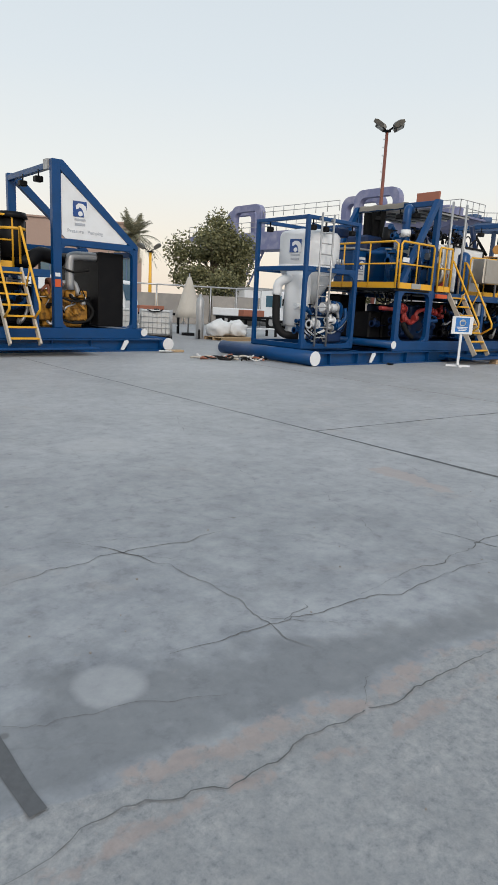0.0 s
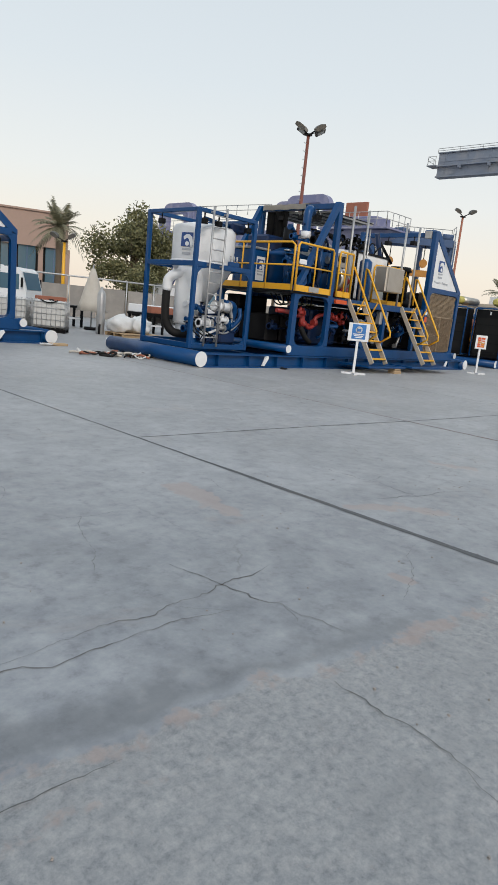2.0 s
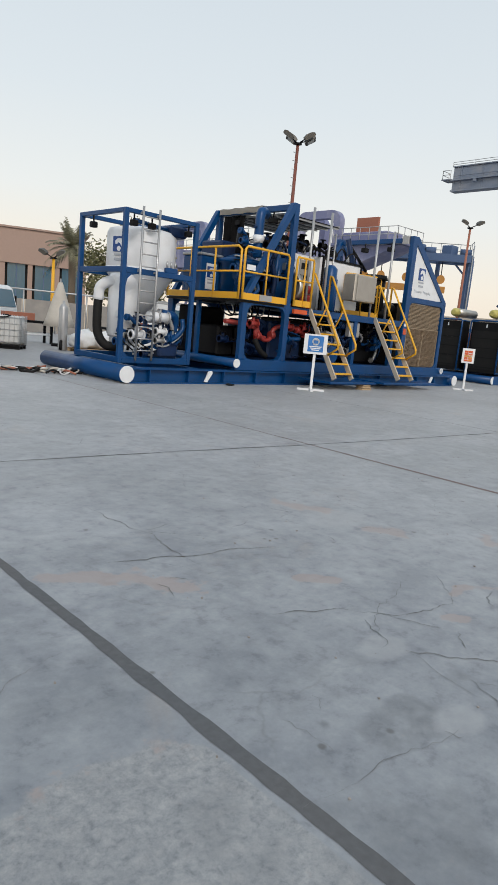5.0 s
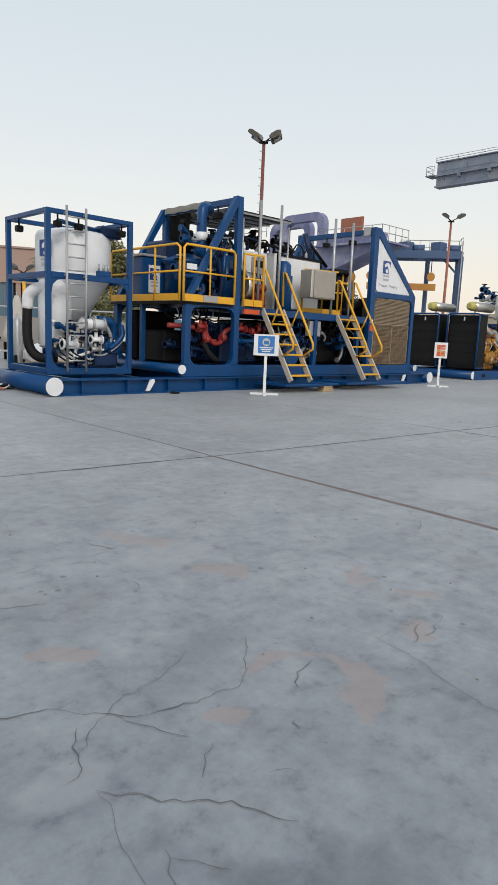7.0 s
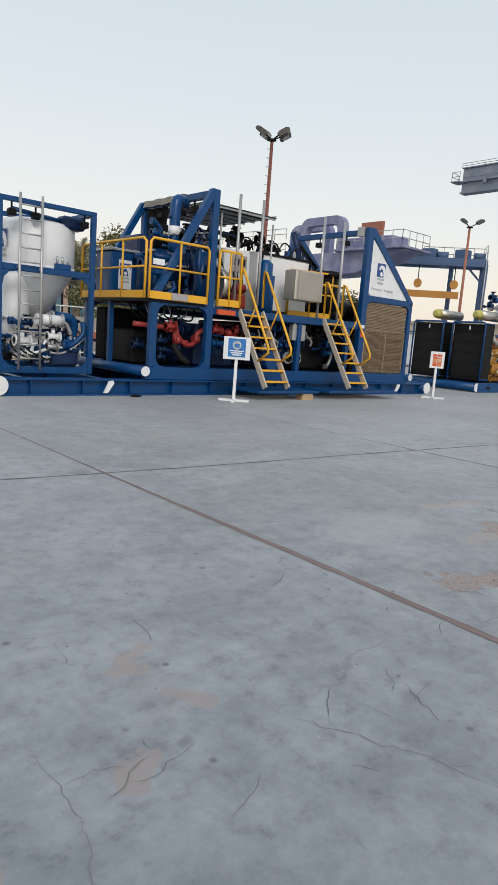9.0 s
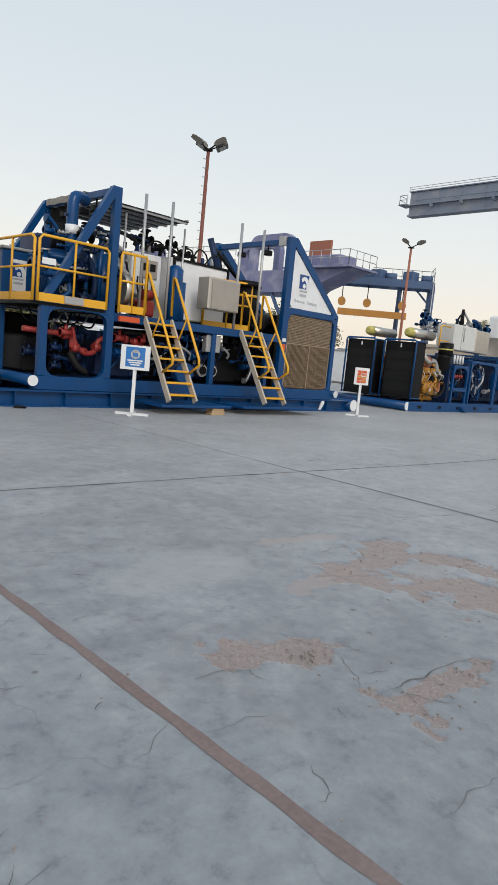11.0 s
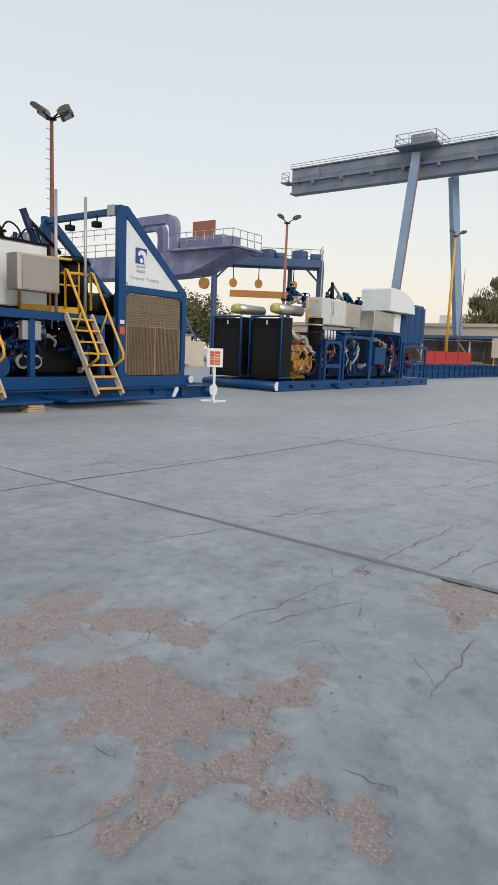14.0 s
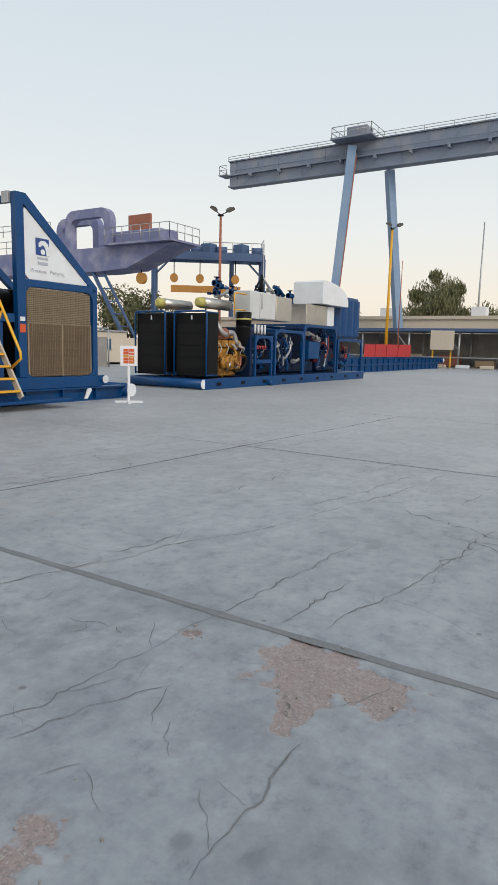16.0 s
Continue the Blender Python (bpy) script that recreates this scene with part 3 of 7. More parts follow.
# cracks: the long ones first, then finer ones in between
LONG = ((1.94, 4.04, 2.35, 3.34), (2.35, 3.34, 2.37, 2.15), (1.43, 3.59, 2.99, 3.61), (1.8, 2.5, 4.17, 2.2), (4.27, 2.84, 4.49, 1.7), (3.0, 2.4, 4.8, 2.5), (4.09, 1.48, 4.02, 0.77), (7.11, 1.92, 7.77, 1.5),
        (7.77, 1.5, 8.3, 1.52), (6.74, 2.99, 8.0, 2.6), (7.4, 1.27, 7.8, 0.76), (7.43, 0.94, 7.39, 0.5), (7.2, 4.1, 7.22, 2.66), (0.8, 1.8, 3.1, 1.63), (15.19, 2.94, 18.45, 1.86), (18.45, 1.86, 21.7, 1.31),
        (14.6, 1.44, 15.82, 1.32), (15.82, 1.32, 18.14, 1.16), (14.92, 1.29, 15.61, 1.01), (14.8, 0.29, 15.56, 0.32), (16.49, 0.7, 18.5, 0.33), (12.3, 0.95, 13.0, 0.86))
cm = B()


def crack(x0, y0, x1, y1, w, wander, seed):
    ln = math.hypot(x1 - x0, y1 - y0)
    n_ = max(4, int(ln / 0.035))
    dx, dy = (x1 - x0) / ln, (y1 - y0) / ln
    pts, ws = [], []
    for k in range(n_ + 1):
        f = k / n_
        env = min(1, 6 * f, 6 * (1 - f))
        off = env * wander * (noise.noise(Vector((f * ln * 1.6, seed, 0))) + 0.5 * noise.noise(Vector((f * ln * 6, seed, 3))) + 0.22 * noise.noise(Vector((f * ln * 22, seed, 5))))
        pts.append((x0 + dx * ln * f - dy * off, y0 + dy * ln * f + dx * off))
        ws.append(w * (0.25 + env * max(0.1, 0.8 + 1.3 * noise.noise(Vector((f * ln * 3, seed, 9))))))
    strip(cm, pts, ws, 0.003, rnd, 0.35)
    return pts


for k, run in enumerate(LONG):
    pts = crack(*run, 0.005, 0.10, k * 3.7)
    for j in range(1):
        x, y = rnd.choice(pts)
        a = math.atan2(run[3] - run[1], run[2] - run[0]) + rnd.choice((-1, 1)) * rnd.uniform(0.4, 0.9)
        ln = rnd.uniform(0.15, 0.5)
        crack(x, y, x + ln * math.cos(a), y + ln * math.sin(a), 0.002, 0.06, 50 + k + j * 0.3)
for k in range(150):
    x, y, a, ln = rnd.uniform(6.4, 16.2), rnd.uniform(0.2, 3.6), rnd.uniform(0, 6.28), rnd.uniform(0.06, 0.32)
    crack(x, y, x + ln * math.cos(a), y + ln * math.sin(a), rnd.uniform(0.0015, 0.0034), 0.09, 300 + k)
for k in range(46):
    x, y, a, ln = rnd.uniform(0.5, 16), rnd.uniform(0.3, 9), rnd.choice((-0.3, -0.1, 0.2, 1.3, 2.0)) + rnd.uniform(-0.3, 0.3), rnd.uniform(0.25, 1.2)
    crack(x, y, x + ln * math.cos(a), y + ln * math.sin(a), 0.0019, 0.10, 90 + k)
for k in range(30):
    x, y, a, ln = rnd.uniform(16.4, 24), rnd.uniform(-2, 6), rnd.choice((-0.35, -0.2, -0.1, 1.2)) + rnd.uniform(-0.15, 0.15), rnd.uniform(0.6, 2.6)
    crack(x, y, x + ln * math.cos(a), y + ln * math.sin(a), 0.006, 0.16, 150 + k)
solo("ground_cracks", cm, CRACK, "dark branching cracks in grey concrete", "cracks", kind="stuff")

# loose grit along the broken edges
rub = B()
for k in range(420):
    if k % 3:
        x0, y0, x1, y1, r = SPALLS[rnd.randrange(len(SPALLS))]
        f = rnd.random()
        x, y = x0 + (x1 - x0) * f + rnd.gauss(0, r * 0.8), y0 + (y1 - y0) * f + rnd.gauss(0, r * 0.8)
    else:
        x, y = rnd.uniform(0.5, 17), rnd.uniform(0, 4)
    s = rnd.uniform(0.003, 0.009)
    vs = [rub.verts.new((x + s * math.cos(a) * rnd.uniform(0.6, 1.2), y + s * math.sin(a) * rnd.uniform(0.6, 1.2), z)) for z, a0 in ((-0.004, 0), (s * 0.9, 0.6)) for a in (a0, a0 + 1.57, a0 + 3.14, a0 + 4.71)]
    rub.faces.new(vs[4:])
    for i in range(4):
        rub.faces.new((vs[i], vs[(i + 1) % 4], vs[4 + (i + 1) % 4], vs[4 + i]))
solo("loose_grit", rub, GRIT, "loose pale grit scattered over the concrete", "grit", kind="stuff")


# ---- pumping unit ----
def gusset(bm, x, z, sx, sz, s, y0, y1):
    prism(bm, [(x, z), (x + sx * s, z), (x + sx * s * 0.42, z + sz * s * 0.12), (x + sx * s * 0.12, z + sz * s * 0.42), (x, z + sz * s)], "y", y0, y1)


def ibeam(bm, x0, x1, y, z0, z1, depth=0.34, t=0.035):
    box(bm, x0, y, z0, x1, y + depth, z0 + t)
    box(bm, x0, y, z1 - t, x1, y + depth, z1)
    box(bm, x0, y + depth * 0.4, z0 + t - 0.002, x1, y + depth * 0.6, z1 - t + 0.002)
    x = x0 + 0.6
    while x < x1:
        box(bm, x, y + 0.02, z0 + t - 0.002, x + 0.02, y + depth - 0.02, z1 - t + 0.002)
        x += 1.15


def tail_pipe(parent, x, y0, y1, z, r):
    p = ptube("end_pipe", parent, BLUE, [(x, y0, z), (x, y1, z)], r, 20)
    for ya, yb in ((y0 - 0.015, y0 - 0.001), (y1 + 0.001, y1 + 0.015)):
        ptube("cap", p, WHITE, [(x, ya, z), (x, yb, z)], r * 1.0, 24, "white painted end cap")


def lug(parent, x, y, z):
    pts = [(x - 0.12, z - 0.14), (x - 0.02, z - 0.14), (x + 0.13, z + 0.08), (x + 0.10, z + 0.14), (x + 0.0, z + 0.12)]
    part("lifting_lug", prism(B(), pts, "y", y - 0.05, y - 0.01), WHITE, parent, "white painted lifting lug")


def frame_left(unit, ox, y):
    """Braced frame at the platform end."""
    d = 0.16
    bm = B()
    box(bm, ox + 16.08, y, 0.661, ox + 16.26, y + d, 2.12, 0.015)
    box(bm, ox + 17.68, y, 0.661, ox + 17.86, y + d, 4.90, 0.015)
    box(bm, ox + 16.08, y + 0.002, 2.10, ox + 17.70, y + d - 0.002, 2.28, 0.015)
    prism(bm, [(ox + 16.10, 2.26), (ox + 16.26, 2.26), (ox + 17.70, 4.70), (ox + 17.70, 4.90), (ox + 17.63, 4.90)], "y", y + 0.004, y + d - 0.004)
    for x, z, sx, sz in ((16.25, 0.66, 1, 1), (17.69, 0.662, -1, 1), (16.25, 2.11, 1, -1), (17.69, 2.11, -1, -1)):
        gusset(bm, ox + x, z, sx, sz, 0.3, y + 0.01, y + d - 0.01)
    return part("braced_frame", bm, BLUE, unit)


def frame_right(unit, ox, y):
    """Triangular end frame."""
    d = 0.18
    bm = B()
    box(bm, ox + 23.50, y, 0.661, ox + 23.74, y + d, 4.98, 0.015)
    box(bm, ox + 25.90, y, 0.661, ox + 26.06, y + d, 2.90, 0.015)
    box(bm, ox + 23.72, y + 0.002, 2.84, ox + 25.92, y + d - 0.002, 3.02, 0.015)
    prism(bm, [(ox + 23.70, 4.98), (ox + 23.70, 4.76), (ox + 25.80, 3.0), (ox + 26.06, 2.88), (ox + 26.06, 3.0), (ox + 23.80, 4.98)], "y", y + 0.004, y + d - 0.004)
    for x, z, sx, sz in ((23.73, 2.85, 1, -1), (25.91, 2.85, -1, -1), (23.73, 0.66, 1, 1), (25.91, 0.66, -1, 1)):
        gusset(bm, ox + x, z, sx, sz, 0.26, y + 0.01, y + d - 0.01)
    return part("end_frame", bm, BLUE, unit)


def stair(unit, x0, x1, y_top, y_bot, z_top, z_bot, group=""):
    st = pbar("stringer", unit, WOOD, (x0, y_top, z_top), (x0, y_bot, z_bot), 0.05, 0.14, "weathered pale stringer")
    pbar("stringer", unit, WOOD, (x1, y_top, z_top), (x1, y_bot, z_bot), 0.05, 0.14, "weathered pale stringer")
    n = 7
    for k in range(n):
        f = (k + 0.45) / n
        y, z = y_top + (y_bot - y_top) * f, z_top + (z_bot - z_top) * f
        pbox("tread", unit, YELLOW, x0 + 0.02, y - 0.10, z - 0.02, x1 - 0.02, y + 0.10, z + 0.025, bev=0.006)
    for x in (x0, x1):
        dy, dz = y_bot - y_top, z_bot - z_top
        up = lambda f, h: (x, y_top + dy * f, z_top + dz * f + h)
        r = 0.032
        rail = ptube("handrail", unit, YELLOW, [up(0.0, 0.12), up(0.0, 1.05), up(0.06, 1.12), up(1.0, 1.0), up(1.01, 0.88), up(0.72, 0.12)], r, 8)
        ptube("rail_brace", rail, YELLOW, [up(0.30, 0.1), up(0.52, 1.04)], 0.022, 6)


def railing(unit, a, b, z0, posts):
    a, b = Vector(a), Vector(b)
    bm = B()
    top = z0 + 1.32
    tube(bm, [(a.x, a.y, z0), (a.x, a.y, top - 0.08), (a.x + (b.x - a.x) * 0.04, a.y + (b.y - a.y) * 0.04, top), (b.x - (b.x - a.x) * 0.04, b.y - (b.y - a.y) * 0.04, top), (b.x, b.y, top - 0.08), (b.x, b.y, z0)], 0.032, 8)
    tube(bm, [(a.x, a.y, z0 + 0.70), (b.x, b.y, z0 + 0.70)], 0.026, 6)
    for k in range(posts):
        p = a.lerp(b, (k + 1) / (posts + 1))
        tube(bm, [(p.x, p.y, z0), (p.x, p.y, top)], 0.026, 6)
    rail = part("railing", bm, YELLOW, unit)
    kb = B()
    bar(kb, (a.x, a.y, z0 + 0.09), (b.x, b.y, z0 + 0.09), 0.03, 0.17)
    part("kick_plate", kb, YELLOW, rail)


def diesel(parent, x, y, z, s=1.0, mirror=1):
    """A yellow diesel engine with its block, heads, sump, pipes and filters."""
    pbox("engine_block", parent, ENGINE, x - 0.75 * s, y - 0.42 * s, z + 0.18 * s, x + 0.75 * s, y + 0.42 * s, z + 0.85 * s, bev=0.04, label="oil-stained yellow engine block")
    pbox("sump", parent, ENGINE, x - 0.62 * s, y - 0.32 * s, z, x + 0.62 * s, y + 0.32 * s, z + 0.2 * s, bev=0.04)
    for k in range(4):
        cx = x - 0.55 * s + k * 0.37 * s
        pbox("cylinder_head", parent, ENGINE, cx - 0.15 * s, y - 0.48 * s, z + 0.86 * s, cx + 0.15 * s, y + 0.1 * s, z + 1.08 * s, bev=0.03)
        ptube("injector_line", parent, GREY, bend([(cx, y - 0.45 * s, z + 1.0 * s), (cx + 0.05, y - 0.56 * s, z + 0.85 * s), (cx - 0.05, y - 0.50 * s, z + 0.62 * s)]), 0.015 * s, 6)
    for k in range(3):
        ptube("oil_filter", parent, ENGINE, [(x - 0.4 * s + k * 0.22 * s, y - 0.52 * s, z + 0.25 * s), (x - 0.4 * s + k * 0.22 * s, y - 0.52 * s, z + 0.6 * s)], 0.09 * s, 12)
    ptube("turbo", parent, RUST, [(x - 0.5 * s, y - 0.35 * s, z + 1.25 * s), (x - 0.1 * s, y - 0.35 * s, z + 1.25 * s)], [0.14 * s, 0.2 * s], 14)
    ptube("intake_pipe", parent, GREY, bend([(x - 0.1 * s, y - 0.35 * s, z + 1.25 * s), (x + 0.3 * s, y - 0.4 * s, z + 1.3 * s), (x + 0.45 * s, y - 0.45 * s, z + 0.95 * s)]), 0.08 * s, 10)
    ptube("coolant_hose", parent, RUBBER, bend([(x + 0.6 * s, y - 0.5 * s, z + 0.8 * s), (x + 0.85 * s, y - 0.55 * s, z + 0.5 * s), (x + 0.7 * s, y - 0.5 * s, z + 0.2 * s), (x + 0.2 * s, y - 0.55 * s, z + 0.15 * s)]), 0.05 * s, 8)
    er = random.Random(int(x * 10))
    for k in range(14):
        xa, za = x + er.uniform(-0.75, 0.6) * s, z + er.uniform(0.1, 1.1) * s
        ptube("engine_line", parent, (ENGINE, BLACK, GREY, ENGINE, RUST)[k % 5], bend([(xa, y - 0.5 * s, za), (xa + er.uniform(0, 0.2) * s, y - 0.6 * s, za + er.uniform(-0.2, 0.2) * s), (xa + er.uniform(0.1, 0.4) * s, y - 0.5 * s, za + er.uniform(-0.3, 0.3) * s)], 3), er.choice((0.015, 0.03, 0.045)) * s, 6)
    for k in range(8):
        xa, za = x + er.uniform(-0.7, 0.5) * s, z + er.uniform(0.15, 1.15) * s
        w = er.uniform(0.06, 0.16) * s
        pbox("engine_fitting", parent, (ENGINE, BLACK, ENGINE, GREY)[k % 4], xa, y - 0.56 * s, za, xa + w, y - 0.40 * s, za + w * er.uniform(0.6, 1.6), bev=0.012)
    for xa, za, r in ((-0.78, 0.75, 0.2), (-0.78, 0.35, 0.26)):
        ptube("pulley", parent, BLACK, [(x + xa * s, y, z + za * s), (x + (xa - 0.06) * s, y, z + za * s)], r * s, 16)
    ptube("flywheel_housing", parent, BLACK, [(x + 0.76 * s, y, z + 0.5 * s), (x + 0.9 * s, y, z + 0.5 * s)], 0.45 * s, 18)


def valve(parent, x, y, z, material, s=1.0):
    bm = B()
    tube(bm, [(x - 0.16 * s, y, z), (x + 0.16 * s, y, z)], 0.075 * s, 10)
    for dx in (-0.16, 0.14):
        tube(bm, [(x + dx * s, y, z), (x + (dx + 0.03) * s, y, z)], 0.12 * s, 12)
    tube(bm, [(x, y, z), (x, y, z + 0.2 * s)], 0.05 * s, 8)
    v = part("valve", bm, material, parent)
    ptube("handwheel", v, BLACK, [(x, y, z + 0.2 * s), (x, y, z + 0.23 * s)], 0.11 * s, 12)


def plumbing(parent, rnd, x0, x1, y, z0, z1, n, mats):
    """Runs of pipe with elbows, flanges and valves in front of a machine."""
    for k in range(n):
        m = mats[k % len(mats)]
        xa = rnd.uniform(x0, x1 - 0.3)
        za, zb = rnd.uniform(z0, z1), rnd.uniform(z0, z1)
        ln = rnd.uniform(0.25, 0.8)
        yy = y + rnd.uniform(-0.1, 0.35)
        r = rnd.choice((0.018, 0.025, 0.035, 0.05, 0.065))
        xb = min(x1, xa + ln)
        bm = B()
        tube(bm, bend([(xa, yy, za), (xa + 0.4 * (xb - xa), yy, za), (xb, yy, (za + zb) / 2), (xb, yy + 0.05, zb)], 3), r, 8)
        for q in ((xa, yy, za), (xa + 0.2 * (xb - xa), yy, za)):
            tube(bm, [q, (q[0] + 0.03, q[1], q[2])], r * 1.7, 10)
        part("pipe", bm, m, parent)
        if k % 3 == 0:
            valve(parent, xa, yy - 0.08, zb, m, rnd.uniform(0.6, 1.1))


def unit(ox, oy, label, full, group):
    """The skid-mounted pumping unit; ox, oy shift it from the place of the first one."""
    rnd = random.Random(11)
    y0, y1 = oy + 12.12, oy + 15.42
    u = thing("pumping_unit", (ox + 20, oy + 13.8, 0), label, "pump skid", group)
    xs = ox + (12.7 if full else 18.2)
    for y in (y0, y1 - 0.02):
        bm = B()
        ibeam(bm, xs, ox + 27.2, y - 0.02, 0.0, 0.36)
        part("skid_beam", bm, BLUE, u)
    for k in range(8 if full else 5):
        x = ox + (13.2 if full else 18.9) + 1.85 * k
        if x < ox + 27:
            pbox("cross_beam", u, BLUE, x, y0 + 0.2, 0.06, x + 0.15, y1 - 0.04, 0.34)
    if full:
        tail_pipe(u, ox + 12.62, oy + 12.04, oy + 16.0, 0.215, 0.195)
        tail_pipe(u, ox + 15.93, oy + 12.04, oy + 15.6, 0.56, 0.115)
        lug(u, ox + 15.03, y0 - 0.02, 0.2)
    tail_pipe(u, ox + (27.27 if full else 27.1), oy + 12.04, oy + 15.9, 0.215, 0.19)
    tail_pipe(u, ox + 26.25, oy + 12.06, oy + 15.5, 0.56, 0.11)
    lug(u, ox + 25.6, y0 - 0.02, 0.2)
    for y in (y0 + 0.02, y1 - 0.12):
        pbox("sub_base", u, BLUE, ox + (15.98 if full else 18.2), y, 0.365, ox + 26.2, y + 0.16, 0.66, bev=0.012)
    pbox("deck", u, DKBLUE, ox + (15.98 if full else 18.2), y0 + 0.2, 0.60, ox + 26.1, y1 - 0.14, 0.64, bev=0)
    for y in (y0 + 0.02, y1 - 0.14):
        frame_right(u, ox, y)
    for x, z in ((23.5, 4.86), (25.95, 2.80)):
        pbox("cross_member", u, BLUE, ox + x, y0 + 0.2, z - 0.1, ox + x + 0.14, y1 - 0.14, z + 0.06)
    # upper deck behind the stairs
    for y in (y0 + 0.05, y1 - 0.2):
        pbox("deck_beam", u, BLUE, ox + 17.87, y, 1.98, ox + 23.42, y + 0.14, 2.18)
    pbox("grating", u, BLACK, ox + 17.9, y0 + 0.2, 2.12, ox + 23.4, y1 - 0.2, 2.17, bev=0)
    for x in (20.9, 22.95):
        pbox("deck_post", u, BLUE, ox + x, y0 + 0.06, 0.66, ox + x + 0.14, y0 + 0.2, 1.98)
    stair(u, ox + 21.86, ox + 22.62, y0 + 0.05, oy + 10.98, 2.16, 0.30)
    if full:
        stair(u, ox + 18.70, ox + 19.48, y0 + 0.05, oy + 10.98, 2.16, 0.30)
    for xa, xb in (((18.45, 20.6), (21.0, 24.0)) if full else ((20.9, 24.2),)):
        pbox("step_plate", u, BLUE, ox + xa, oy + 10.9, 0.17, ox + xb, y0 - 0.03, 0.23, bev=0.01, label="blue folding foot plate")
    for x in ((18.46, 19.24, 21.55, 22.40) if full else (22.0,)):
        ptube("pole", u, GREY, [(ox + x + 0.1, y0 + 0.12, 2.18), (ox + x + 0.1, y0 + 0.12, 4.95)], 0.038, 10, "grey steel pole")
    # white panel with the emblem
    tri = [(ox + 23.80, 4.66), (ox + 23.76, 4.64), (ox + 23.76, 3.13), (ox + 23.86, 3.03), (ox + 25.72, 3.03), (ox + 25.74, 3.06)]
    panel = part("panel", prism(B(), tri, "y", y0 + 0.06, y0 + 0.10), WHITE, u, "white triangular sheet panel")
    emblem(u, ox + 24.28, y0 + 0.058, 3.82, 0.40)
    for word, dx in (("Pressure", -0.27), ("Pumping", 0.31)):
        lettering("lettering", word, 0.135, pose(ox + 24.42 + dx, y0 + 0.054, 3.20, 90, 0, 0), GREYTEXT, u, "grey lettering on white panel")
    pbox("label_plate", u, WHITE, ox + 23.54, y0 + 0.005, 2.02, ox + 23.68, y0 + 0.018, 2.12, bev=0)
    pbox("label_plate", u, SIGNRED, ox + 23.53, y0 + 0.005, 1.75, ox + 23.69, y0 + 0.018, 1.95, bev=0, label="red and white warning sticker")
    pbox("corner_plate", u, GREY, ox + 23.44, y0 + 0.2, 4.72, ox + 23.54, y0 + 0.45, 4.99, bev=0.01)
    for yy in (y0 + 0.9, y0 + 2.0):
        bm = B()
        tube(bm, [(ox + 23.5, yy, 4.8), (ox + 23.5, yy, 4.62)], 0.02, 6)
        box(bm, ox + 23.38, yy - 0.1, 4.48, ox + 23.6, yy + 0.1, 4.63, 0.02)
        part("work_lamp", bm, BLACK, u)
    # end bay
    if full:
        core = pbox("radiator_core", u, CORE, ox + 23.80, y0 + 0.14, 0.67, ox + 25.88, y0 + 0.55, 2.83, bev=0)
        for k in range(48):
            z = 0.70 + k * 0.0445
            pbox("louvre", core, BROWN if z > 1.96 else DARKBROWN, ox + 23.80, y0 + 0.085, z, ox + 25.86, y0 + 0.135, z + 0.022, bev=0)
        for x in (23.80, 24.86, 25.84):
            pbox("louvre_post", core, BROWN, ox + x, y0 + 0.075, 0.68, ox + x + 0.03, y0 + 0.14, 1.98, bev=0)
        for k in range(38):
            xx = ox + 23.84 + 0.0535 * k
            pbox("mesh_wire", core, BROWN, xx, y0 + 0.078, 0.69, xx + 0.009, y0 + 0.084, 2.83, bev=0)
        pbox("louvre_post", core, BROWN, ox + 23.8, y0 + 0.07, 1.98, ox + 25.86, y0 + 0.14, 2.01, bev=0)
        pbox("radiator_tank", core, BLACK, ox + 23.8, y0 + 0.56, 0.67, ox + 25.88, y1 - 0.4, 2.8, bev=0.03)
    else:
        diesel(u, ox + 24.0, y0 + 0.9, 0.66, 0.95)
        pbox("radiator", u, BLACK, ox + 24.95, y0 + 0.3, 0.7, ox + 25.75, y1 - 0.3, 2.78, bev=0.03, label="large black radiator")
        ptube("exhaust_pipe", u, GREY, bend([(ox + 24.15, y0 + 0.45, 1.7), (ox + 24.15, y0 + 0.45, 2.45), (ox + 24.3, y0 + 0.45, 2.62), (ox + 25.1, y0 + 0.5, 2.64)], 5), 0.12, 14, "pale lagged exhaust pipe")
        for z in (0.9, 1.5, 2.3):
            ptube("hose", u, RUBBER, bend([(ox + 23.8, y0 + 0.4, z), (ox + 24.2, y0 + 0.3, z - 0.12), (ox + 24.7, y0 + 0.4, z - 0.05)]), 0.03, 8)
    # machinery below the deck, as dark boxes that also stand for its shade
    pbox("gearbox", u, DKBLUE, ox + 18.0, y0 + 0.9, 0.66, ox + 19.4, y1 - 0.5, 1.75, bev=0.06)
    pbox("fuel_tank", u, BLACK, ox + 19.5, y0 + 1.1, 0.66, ox + 21.3, y1 - 0.4, 1.9, bev=0.05)
    pbox("pump_body", u, BLACK, ox + 21.4, y0 + 0.8, 0.66, ox + 23.3, y1 - 0.4, 1.8, bev=0.07)
    for x in (20.95, 21.3):
        ptube("pump_flange", u, GREY, [(ox + x, y0 + 0.42, 1.0), (ox + x, y0 + 0.52, 1.0)], 0.17, 16)
        ptube("pump_flange", u, BLACK, [(ox + x, y0 + 0.38, 1.0), (ox + x, y0 + 0.42, 1.0)], 0.11, 16)
    plumbing(u, rnd, ox + 18.1, ox + 23.3, y0 + 0.45, 0.75, 1.9, 52, (DKBLUE, BLUE, BLACK, DKBLUE, GREY))
